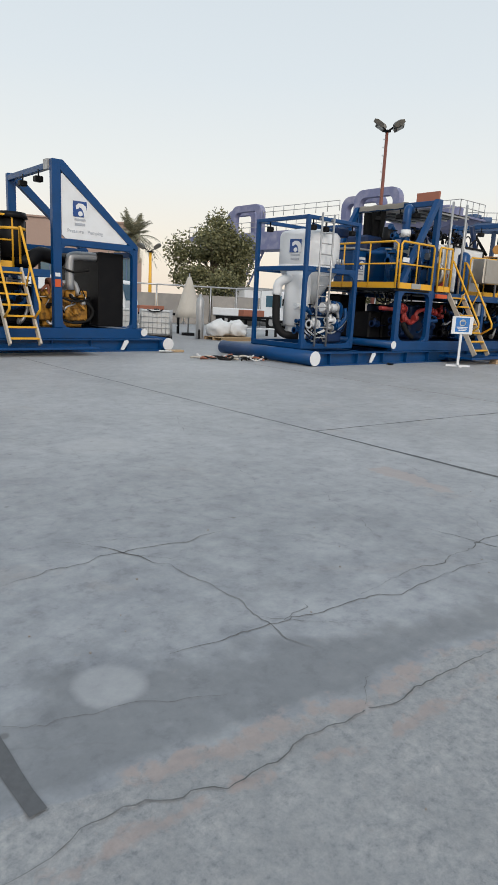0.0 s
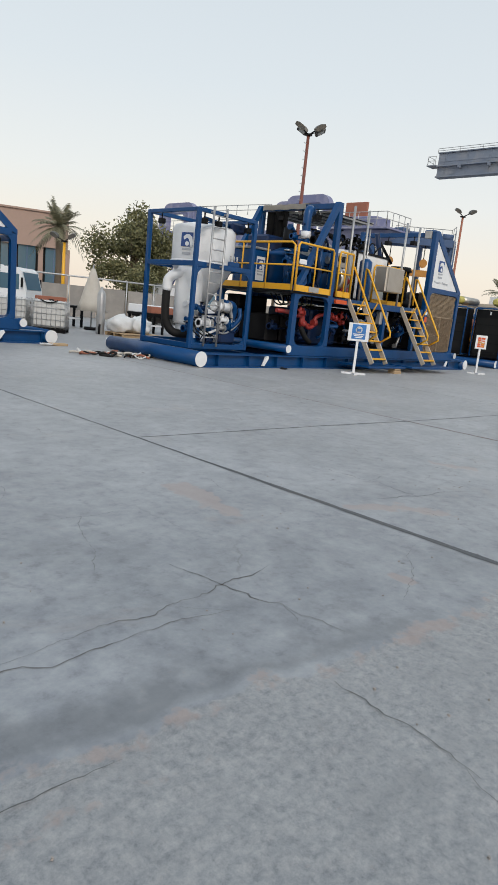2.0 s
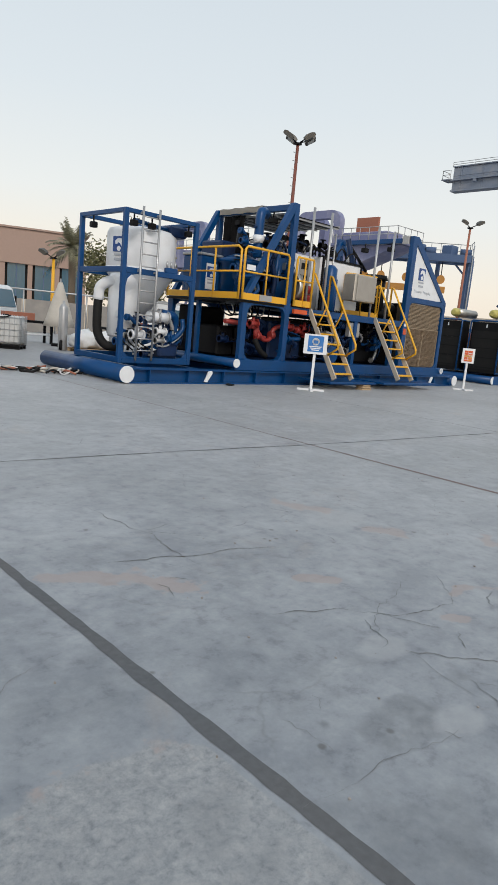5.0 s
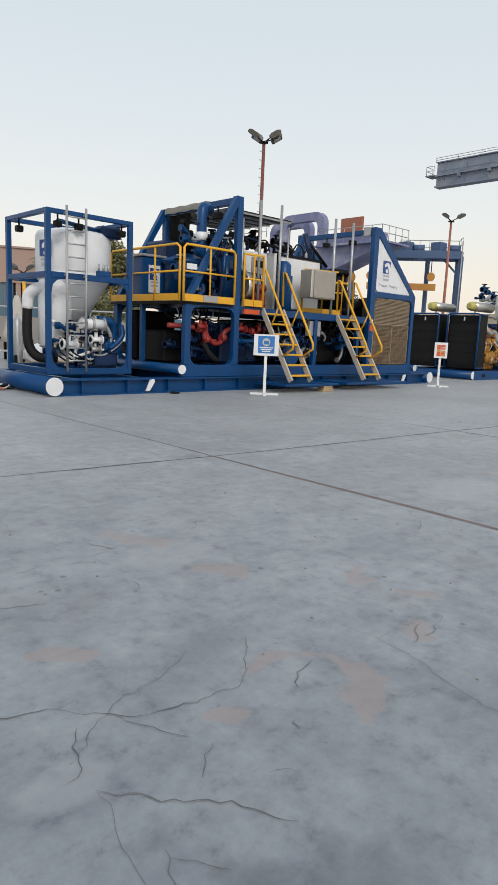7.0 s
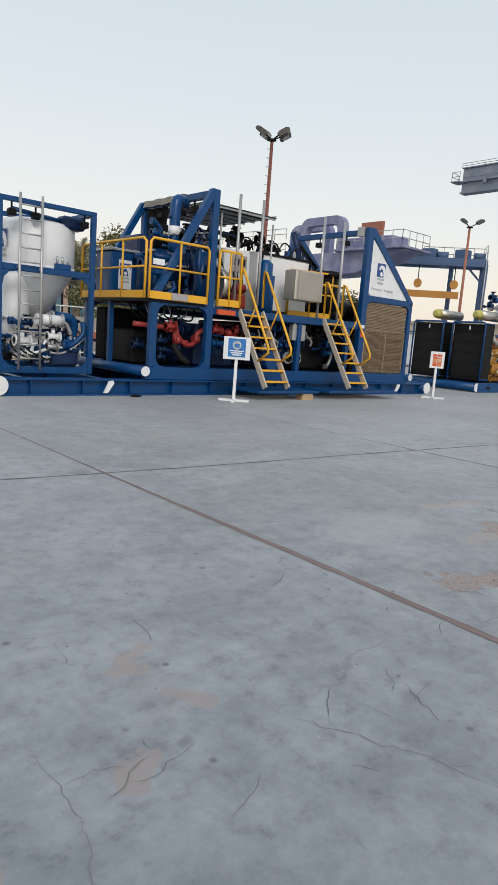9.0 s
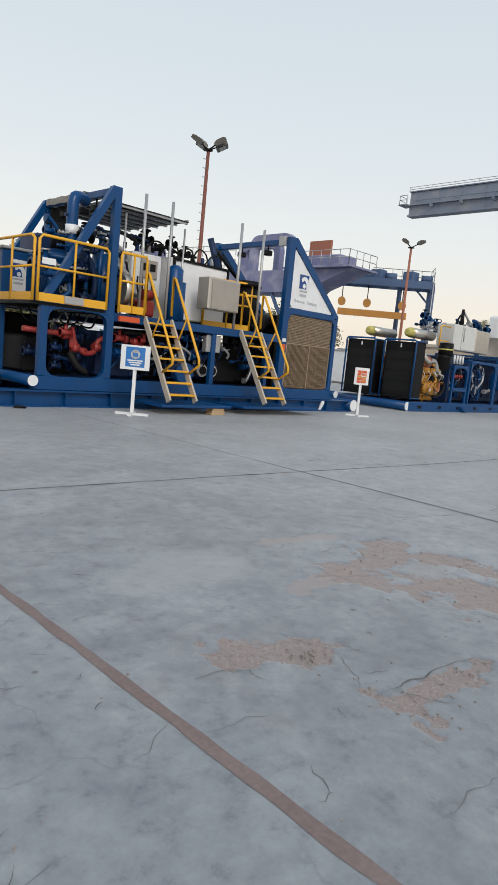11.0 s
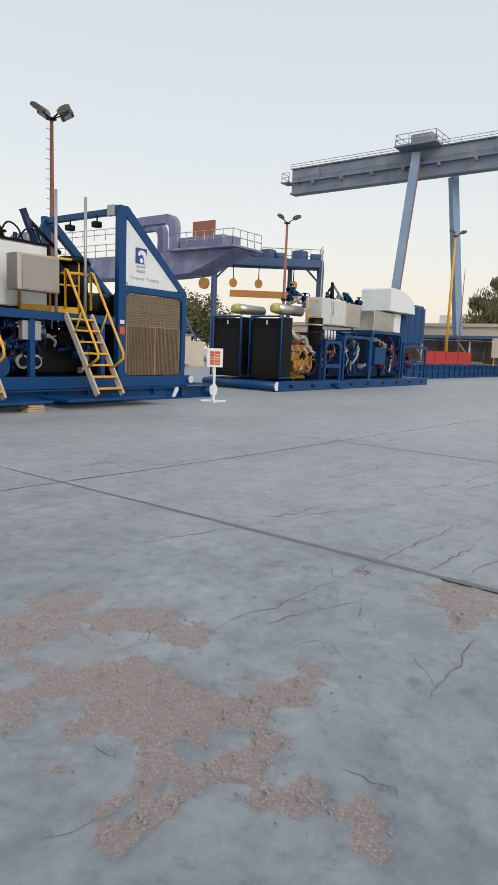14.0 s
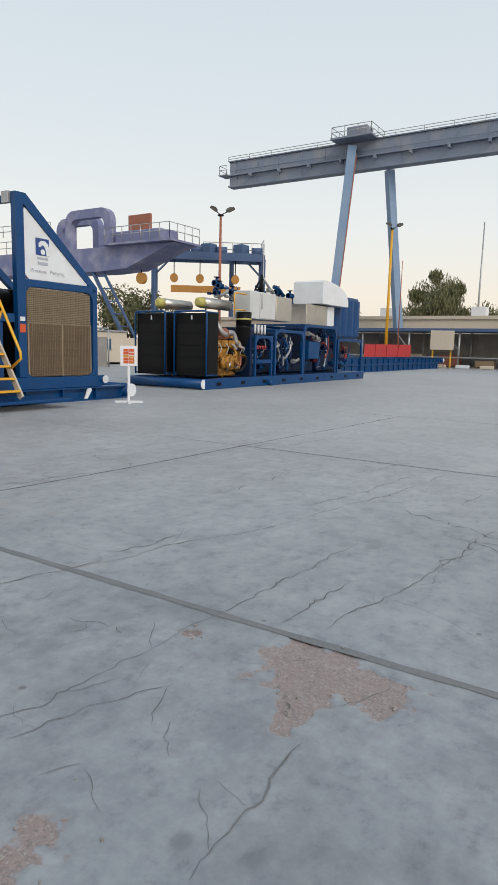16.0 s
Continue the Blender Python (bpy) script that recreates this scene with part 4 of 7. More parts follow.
    ptube("drum", u, BLUE, [(ox + 20.3, y0 + 0.35, 0.9), (ox + 20.3, y0 + 0.85, 0.9)], 0.28, 18)
    pbox("junction_box", u, GREY, ox + 20.75, y0 + 0.12, 1.5, ox + 21.25, y0 + 0.3, 1.95, bev=0.015, label="grey junction box")
    # on the deck
    ptube("air_filter", u, BLACK, [(ox + 22.7, y0 + 0.8, 2.45), (ox + 22.7, y0 + 0.8, 3.45)], 0.34, 18)
    ptube("filter_band", u, YELLOW, [(ox + 22.7, y0 + 0.8, 3.15), (ox + 22.7, y0 + 0.8, 3.22)], 0.352, 18)
    ptube("filter_lid", u, BLACK, [(ox + 22.7, y0 + 0.8, 3.45), (ox + 22.7, y0 + 0.8, 3.6)], [0.42, 0.36], 18)
    ptube("intake_duct", u, BLACK, bend([(ox + 22.7, y0 + 0.8, 2.5), (ox + 23.0, y0 + 0.6, 2.35), (ox + 23.4, y0 + 0.7, 2.6), (ox + 24.1, y0 + 0.9, 2.5)], 4), 0.2, 12)
    railing(u, (ox + 21.2, y0 + 0.9, 0), (ox + 22.6, y0 + 0.5, 0), 2.18, 1)
    pbox("engine_cover", u, BLACK, ox + (22.2 if full else 21.3), y0 + 1.3, 2.18, ox + 23.3, y1 - 0.4, 3.5, bev=0.05)
    if not full:
        return u
    for y in (y0 + 0.02, y1 - 0.14):
        frame_left(u, ox, y)
    pbox("cross_member", u, BLUE, ox + 17.66, y0 + 0.18, 4.72, ox + 17.82, y1 - 0.14, 4.88)
    cb = B()
    prev = None
    for k in range(13):
        y = y1 - 0.2 - k * 0.15
        sag = 0.012 * math.sin(k * 1.7)
        cur = [cb.verts.new((ox + 17.74 + dx, y, z + sag)) for dx, z in ((-0.13, 4.74), (-0.12, 4.9), (0.12, 4.92), (0.13, 4.72))]
        if prev:
            for a in range(3):
                cb.faces.new((prev[a], prev[a + 1], cur[a + 1], cur[a]))
        prev = cur
    bmesh.ops.solidify(cb, geom=cb.faces[:], thickness=0.02)
    part("canvas_wrap", cb, CLOTH, u, "faded canvas wrapped round the top beam")
    tb = B()
    prev = None
    for k in range(8):
        y = y1 - 0.4 - k * 0.12
        cur = [tb.verts.new((ox + 17.7 + 0.06 * math.sin(k * 2.1 + z), y, z)) for z in (4.7, 4.4, 4.1, 3.75)]
        if prev:
            for a in range(3):
                tb.faces.new((prev[a], prev[a + 1], cur[a + 1], cur[a]))
        prev = cur
    bmesh.ops.solidify(tb, geom=tb.faces[:], thickness=0.015)
    part("tarpaulin", tb, RUBBER, u, "dark hanging tarpaulin")
    # platform and rails
    pbox("platform", u, BLACK, ox + 15.86, y0 + 0.02, 2.13, ox + 17.6, y1 - 0.2, 2.19, bev=0)
    for y in (y0 + 0.4, y1 - 0.5):
        pbox("platform_leg", u, BLUE, ox + 15.95, y1 - 0.4 if y > y0 + 1 else y0 + 1.7, 0.66, ox + 16.07, (y1 - 0.4 if y > y0 + 1 else y0 + 1.7) + 0.12, 2.13)
    railing(u, (ox + 15.88, y1 - 0.2, 0), (ox + 15.88, y0 + 0.03, 0), 2.2, 2)
    railing(u, (ox + 15.95, y0 - 0.04, 0), (ox + 17.58, y0 - 0.04, 0), 2.2, 1)
    railing(u, (ox + 17.92, y0 - 0.02, 0), (ox + 18.62, y0 - 0.02, 0), 2.2, 1)
    pbox("kick_stripe", u, GREY, ox + 16.55, y0 - 0.075, 2.22, ox + 17.0, y0 - 0.06, 2.37, bev=0)
    pbox("warning_label", u, SIGNRED, ox + 17.95, y0 - 0.05, 2.0, ox + 18.5, y0 + 0.03, 2.12, bev=0, label="red warning label")
    pbox("notice", u, WHITE, ox + 16.0, y0 - 0.09, 2.95, ox + 16.3, y0 - 0.075, 3.08, bev=0, label="small white notice plate")
    # mixing tub and parts on the platform
    part("mixing_tub", lathe(B(), ox + 17.15, y0 + 1.45, [(0.55, 2.2), (0.58, 2.25), (0.58, 3.2), (0.66, 3.23), (0.66, 3.32), (0.55, 3.35), (0.2, 3.5)], 28), BLUE, u)
    pbox("hopper_box", u, BLUE, ox + 16.0, y1 - 1.5, 2.2, ox + 16.75, y1 - 0.7, 3.35, bev=0.03)
    pbox("hopper_lid", u, GREY, ox + 15.97, y1 - 1.53, 3.352, ox + 16.78, y1 - 0.67, 3.42, bev=0.015)
    pbox("panel_plate", u, WHITE, ox + 16.2, y1 - 1.512, 2.45, ox + 16.56, y1 - 1.503, 3.15, bev=0, label="white emblem plate")
    emblem(u, ox + 16.38, y1 - 1.508, 2.92, 0.30)
    # dark boxes added round the tub to darken the view across the platform
    pbox("dark_back_box", u, DKBLUE, ox + 16.9, y0 + 2.1, 2.2, ox + 18.4, y1 - 0.3, 3.9, bev=0.06)
    pbox("dark_side_box", u, BLACK, ox + 17.95, y0 + 1.15, 2.2, ox + 18.75, y0 + 2.0, 3.3, bev=0.08)
    for px, py, ph in ((16.55, 0.9, 3.35), (16.75, 1.0, 3.1), (17.5, 0.75, 3.5), (17.75, 0.6, 3.9)):
        post = ptube("riser", u, BLUE, [(ox + px, y0 + py, 2.2), (ox + px, y0 + py, ph)], 0.06, 10)
        ptube("riser_flange", post, GREY, [(ox + px, y0 + py, ph), (ox + px, y0 + py, ph + 0.04)], 0.11, 12)
    ptube("agitator_motor", u, BLACK, [(ox + 17.15, y0 + 1.45, 3.5), (ox + 17.15, y0 + 1.45, 4.1)], [0.2, 0.17], 14)
    plumbing(u, rnd, ox + 16.1, ox + 18.5, y0 + 0.45, 2.3, 3.3, 16, (BLUE, DKBLUE, BLACK, DKBLUE, GREY))
    ptube("stand_pipe", u, BLUE, bend([(ox + 17.05, y0 + 0.7, 3.4), (ox + 17.05, y0 + 0.7, 4.45), (ox + 17.2, y0 + 0.75, 4.62), (ox + 17.45, y0 + 0.9, 4.6)], 5), 0.13, 14)
    ptube("pipe_collar", u, WHITE, [(ox + 17.05, y0 + 0.7, 3.78), (ox + 17.05, y0 + 0.7, 3.98)], 0.155, 14)
    ptube("pressure_bottle", u, BLUE, [(ox + 18.0, y0 + 0.8, 2.2), (ox + 18.0, y0 + 0.8, 3.5)], 0.3, 16)
    ptube("reel", u, STEEL, [(ox + 18.1, y0 + 0.35, 2.75), (ox + 18.3, y0 + 0.35, 2.75)], 0.38, 20)
    plumbing(u, rnd, ox + 16.3, ox + 18.6, y0 + 0.6, 3.4, 4.2, 14, (BLUE, DKBLUE, BLACK, GREY))
    plumbing(u, rnd, ox + 17.9, ox + 21.0, y0 + 1.1, 3.85, 4.15, 12, (BLACK, DKBLUE, RUBBER))
    # tanks and red manifold below the platform
    for x in (16.3, 16.95):
        pbox("black_tank", u, BLACK, ox + x, y0 + 1.2, 0.66, ox + x + 0.58, y0 + 2.4, 1.5, bev=0.05)
    # black block added for the dark mass here, closing the bright gap behind
    pbox("dark_machinery_mass", u, BLACK, ox + 16.25, y0 + 2.45, 0.66, ox + 17.6, y1 - 0.3, 2.0, bev=0.05)
    for k in range(7):
        xa = ox + 16.0 + 0.22 * k
        ptube("hanging_hose", u, (BLACK, RUBBER, GREY)[k % 3], bend([(xa, y0 + 0.9, 2.1), (xa + 0.12, y0 + 0.8, 1.84), (xa + 0.4, y0 + 0.75, 1.8 + 0.04 * (k % 3)), (xa + 0.6, y0 + 0.9, 2.08)], 4), 0.022, 6)
    man = B()
    for pts in ([(15.95, 1.62), (16.9, 1.58), (17.1, 1.5), (17.15, 1.3), (17.5, 1.25)], [(17.1, 1.75), (17.2, 1.4), (17.45, 1.2), (17.7, 1.25), (17.8, 1.5), (18.1, 1.62), (18.6, 1.6), (19.2, 1.45)]):
        tube(man, bend([(ox + x, y0 + 0.55, z) for x, z in pts], 4), 0.062, 12)
    for x, z in ((16.95, 1.57), (17.2, 1.3), (17.75, 1.35), (18.5, 1.6), (18.8, 1.56), (19.15, 1.45)):
        tube(man, [(ox + x - 0.08, y0 + 0.55, z), (ox + x + 0.08, y0 + 0.55, z)], 0.105, 12)
    part("manifold", man, RED, u, "red painted pipe manifold")
    for x in (16.9, 18.3, 19.0):
        valve(u, ox + x, y0 + 0.45, 1.62, RED, 0.9)
    ptube("drain_hose", u, RUBBER, bend([(ox + 17.05, y0 + 0.5, 1.2), (ox + 17.2, y0 + 0.4, 0.9), (ox + 17.45, y0 + 0.4, 0.75)]), 0.08, 10)
    plumbing(u, rnd, ox + 16.3, ox + 17.7, y0 + 0.8, 0.8, 2.0, 10, (DKBLUE, BLACK, DKBLUE))
    # awning
    aw = B()
    box(aw, ox + 17.9, y0 + 0.45, 4.66, ox + 20.1, y1 - 0.3, 4.68)
    awn = part("awning", aw, BLACK, u, "dark ribbed sheet awning")
    for k in range(7):
        pbar("awning_rib", awn, GREY, (ox + 17.9, y0 + 0.5 + k * 0.42, 4.635), (ox + 20.1, y0 + 0.5 + k * 0.42, 4.635), 0.04, 0.05)
    for x in (17.92, 20.08):
        pbar("awning_rib", awn, GREY, (ox + x, y0 + 0.45, 4.69), (ox + x, y1 - 0.3, 4.69), 0.05, 0.06)
    for x in (18.3, 20.05):
        ptube("awning_leg", awn, GREY, [(ox + x, y0 + 0.5, 2.2), (ox + x, y0 + 0.5, 4.5)], 0.025, 8)
    # cabinets
    cab = pbox("cabinet", u, WHITE, ox + 20.05, y0 + 1.0, 2.2, ox + 22.1, y1 - 0.4, 3.85, bev=0.03, label="white equipment cabinet")
    pbox("door", cab, WHITE, ox + 20.2, y0 + 0.95, 2.3, ox + 22.0, y0 + 0.99, 3.75, bev=0.006)
    for xa, xb, za, zb in ((20.12, 22.08, 3.78, 3.84), (20.12, 22.08, 2.22, 2.28), (20.12, 20.18, 2.281, 3.779), (22.02, 22.08, 2.281, 3.779)):
        pbox("door_trim", cab, BLACK, ox + xa, y0 + 0.94, za, ox + xb, y0 + 0.995, zb, bev=0)
    small = pbox("cabinet", u, WHITE, ox + 18.95, y0 + 1.1, 2.75, ox + 19.85, y1 - 0.6, 3.8, bev=0.03, label="small white switch cabinet")
    sw = pbox("switch_panel", small, CASE, ox + 19.2, y0 + 1.06, 3.2, ox + 19.7, y0 + 1.098, 3.65, bev=0.006)
    for k in range(2):
        pbox("meter", sw, BLACK, ox + 19.26 + 0.21 * k, y0 + 1.045, 3.38, ox + 19.42 + 0.21 * k, y0 + 1.058, 3.56, bev=0)
    for k in range(4):
        ptube("panel_cable", small, RUBBER, bend([(ox + 19.1 + 0.13 * k, y0 + 1.04, 3.2), (ox + 19.05 + 0.15 * k, y0 + 0.95, 2.9), (ox + 19.2 + 0.1 * k, y0 + 1.0, 2.5), (ox + 19.1 + 0.12 * k, y0 + 1.05, 2.2)], 4), 0.022, 6)
    red = pbox("compressor", u, RED, ox + 18.85, y0 + 0.55, 2.2, ox + 19.35, y0 + 1.0, 2.62, bev=0.06, label="dull red compressor")
    ptube("compressor_head", red, RED, [(ox + 18.95, y0 + 0.6, 2.75), (ox + 19.25, y0 + 0.6, 2.75)], 0.12, 12)
    for k in range(9):
        ptube("roof_fitting", u, (BLACK, DKBLUE, GREY)[k % 3], [(ox + 18.8 + 0.36 * k, y0 + 1.25, 3.84), (ox + 18.8 + 0.36 * k, y0 + 1.25, 3.98 + 0.05 * (k % 3))], 0.05, 8)
    ptube("pressure_vessel", u, BLUE, [(ox + 19.62, y0 + 0.2, 2.2), (ox + 19.62, y0 + 0.2, 3.42), (ox + 19.62, y0 + 0.2, 3.52)], [0.2, 0.2, 0.1], 18)
    ptube("pressure_vessel", u, BLUE, [(ox + 19.9, y0 + 0.24, 2.2), (ox + 19.9, y0 + 0.24, 3.15)], 0.09, 12)
    ctl = pbox("control_box", u, STEEL, ox + 20.55, y0 - 0.02, 2.60, ox + 21.65, y0 + 0.42, 3.40, bev=0.015, label="stainless control box")
    pbox("control_lid", ctl, CASE, ox + 20.66, y0 - 0.04, 2.63, ox + 21.62, y0 - 0.022, 3.37, bev=0.006)
    for k in range(5):
        xa = ox + 19.3 + 0.5 * k
        ptube("hose_loop", u, RUBBER, bend([(xa, y0 + 1.1, 3.86), (xa + 0.15, y0 + 1.0, 4.1 + 0.08 * (k % 2)), (xa + 0.45, y0 + 1.05, 4.12), (xa + 0.7, y0 + 1.2, 3.88)], 4), 0.022, 8)
    ptube("boom", u, DKBLUE, [(ox + 22.0, y0 + 1.2, 3.5), (ox + 21.5, y0 + 1.2, 4.6)], 0.09, 10)
    ptube("boom", u, BLACK, [(ox + 21.5, y0 + 1.2, 4.5), (ox + 22.5, y0 + 1.1, 3.7)], 0.05, 8)
    for x in (18.3, 18.6):
        ptube("cable", u, BLACK, bend([(ox + x, y0 + 0.9, 3.6), (ox + x - 0.1, y0 + 0.5, 3.0), (ox + x + 0.1, y0 + 0.5, 2.3)]), 0.03, 8)
    for y in (y0 + 0.9, y0 + 1.5, y0 + 2.3):
        bm = B()
        tube(bm, [(ox + 17.74, y, 4.72), (ox + 17.74, y, 4.55)], 0.02, 6)
        box(bm, ox + 17.62, y - 0.1, 4.42, ox + 17.86, y + 0.1, 4.56, 0.02)
        part("work_lamp", bm, BLACK, u)
    pbar("tie_bar", u, BLUE, (ox + 23.5, y1 - 0.2, 4.85), (ox + 22.4, y1 - 0.2, 2.9), 0.1, 0.1)
    return u


unit(0, 0, "blue skid-mounted pumping unit with yellow stairs and rails", True, "pumping units")
unit(-15.85, 4.95, "blue pumping unit with open bay and yellow engine", False, "pumping units")


# ---- tank module on the skid ----
def tank_module():
    x0, x1, y0, y1, z0, z1 = 12.86, 15.02, 12.84, 14.96, 0.40, 3.94
    u = thing("tank_module", (13.9, 13.9, z0), "white tank in a blue square-tube frame with ladder", "tank")
    w = 0.11
    for x in (x0, x1 - w):
        for y in (y0, y1 - w):
            pbox("post", u, BLUE, x, y, z0, x + w, y + w, z1)
    for z, h in ((z0 + 0.0, 0.14), (2.50, 0.13), (z1 - 0.10, 0.10)):
        for y in (y0, y1 - w):
            pbox("rail", u, BLUE, x0 + w, y + 0.003, z, x1 - w, y + w - 0.003, z + h)
        for x in (x0, x1 - w):
            pbox("rail", u, BLUE, x + 0.003, y0 + w, z, x + w - 0.003, y1 - w, z + h)
    for x, sx in ((x0 + w, 1), (x1 - w, -1)):
        for z, sz in ((2.5, -1), (z0 + 0.14, 1)):
            bm = B()
            gusset(bm, x, z, sx, sz, 0.34, y0 + 0.02, y0 + 0.06)
            part("gusset", bm, BLUE, u)
    vessel = part("vessel", lathe(B(), 14.08, 13.95, [(0.22, 1.55), (0.82, 2.52), (0.87, 2.60), (0.87, 3.52), (0.82, 3.62), (0.5, 3.70), (0.16, 3.74)], 32), WHITE, u)
    part("rim", lathe(B(), 14.08, 13.95, [(0.88, 2.60), (0.90, 2.62), (0.90, 2.68), (0.88, 2.70)], 32), WHITE, vessel)
    part("pot", lathe(B(), 13.5, 13.75, [(0.26, 0.78), (0.30, 0.85), (0.30, 1.0), (0.38, 1.05), (0.38, 2.40), (0.34, 2.5)], 28), WHITE, u)
    for z in (0.98, 1.08):
        part("pot_flange", lathe(B(), 13.5, 13.75, [(0.34, z), (0.36, z + 0.01), (0.36, z + 0.03), (0.34, z + 0.04)], 28), GREY, u)
    made = set(u.children_recursive)
    emblem(u, 14.08, 13.075, 3.2, 0.36)
    axis = Matrix.Translation((14.08 - 13.9, 13.95 - 13.9, 0))
    for ob in set(u.children_recursive) - made:
        ob.data.transform(axis @ Matrix.Rotation(radians(-72), 4, "Z") @ axis.inverted())
    ptube("elbow", u, WHITE, bend([(13.25, 13.7, 2.3), (13.1, 13.8, 2.3), (12.98, 14.0, 2.15), (12.97, 14.05, 1.85)], 5), 0.13, 14)
    ptube("hose", u, RUBBER, bend([(12.97, 14.05, 1.88), (12.93, 14.0, 1.4), (12.95, 13.95, 1.0), (13.1, 13.8, 0.75), (13.4, 13.5, 0.72)], 5), 0.11, 14, "thick black suction hose")
    lad = part("ladder_rail", tube(B(), [(13.28, 12.74, 0.48), (13.28, 12.74, 4.02)], 0.028, 8), GREY, u, "pale steel ladder")
    ptube("ladder_rail", u, GREY, [(13.74, 12.74, 0.48), (13.74, 12.74, 4.02)], 0.028, 8)
    for k in range(12):
        ptube("rung", lad, GREY, [(13.28, 12.74, 0.72 + 0.28 * k), (13.74, 12.74, 0.72 + 0.28 * k)], 0.018, 6)
    for z in (0.6, 2.55, 3.85):
        for x in (13.28, 13.74):
            pbox("ladder_bracket", lad, GREY, x - 0.02, 12.75, z, x + 0.02, 12.86, z + 0.05, bev=0)
    rnd = random.Random(3)
    pbox("pump", u, DKBLUE, 14.2, 13.1, 0.55, 14.8, 13.7, 0.95, bev=0.05)
    ptube("motor", u, BLUE, [(13.9, 13.3, 0.85), (14.5, 13.3, 0.85)], 0.16, 14)
    ptube("discharge", u, BLUE, bend([(14.6, 13.3, 0.9), (14.7, 13.2, 1.3), (14.6, 13.1, 1.6), (14.2, 13.05, 1.65)], 5), 0.1, 12)
    ptube("white_fitting", u, WHITE, [(13.75, 13.0, 1.55), (14.35, 13.0, 1.55)], 0.12, 14)
    for x in (13.8, 14.0, 14.3):
        ptube("white_fitting_flange", u, GREY, [(x, 13.0, 1.55), (x + 0.04, 13.0, 1.55)], 0.16, 14)
    plumbing(u, rnd, 13.1, 14.9, 13.15, 0.6, 1.7, 26, (GREY, BLUE, DKBLUE, DKBLUE, WHITE))
    for k in range(4):
        ptube("air_hose", u, RUBBER, bend([(13.2 + 0.15 * k, 13.3, 1.15), (13.15 + 0.15 * k, 13.1, 0.9), (13.4 + 0.2 * k, 13.05, 0.7)]), 0.02, 6)
    pbox("top_motor", u, DKBLUE, 14.4, 13.2, 3.55, 14.95, 13.6, 3.82, bev=0.05)
    ptube("top_pipe", u, BLUE, [(13.2, 13.0, 3.72), (14.5, 13.4, 3.70)], 0.05, 8)
    for x, y in ((13.2, 13.0), (13.7, 13.0), (14.8, 13.0), (13.0, 14.5)):
        bm = B()
        box(bm, x - 0.08, y - 0.08, 3.58, x + 0.08, y + 0.08, 3.72, 0.02)
        tube(bm, [(x, y, 3.7), (x, y, 3.86)], 0.02, 6)
        part("work_lamp", bm, BLACK, u)
    pbox("instrument", u, BLUE, 14.1, 12.86, 2.63, 14.45, 12.95, 2.75, bev=0.01)
    for k in range(3):
        ptube("gauge", u, GREY, [(14.15 + 0.12 * k, 12.9, 2.75), (14.15 + 0.12 * k, 12.9, 2.9)], 0.025, 8)


tank_module()


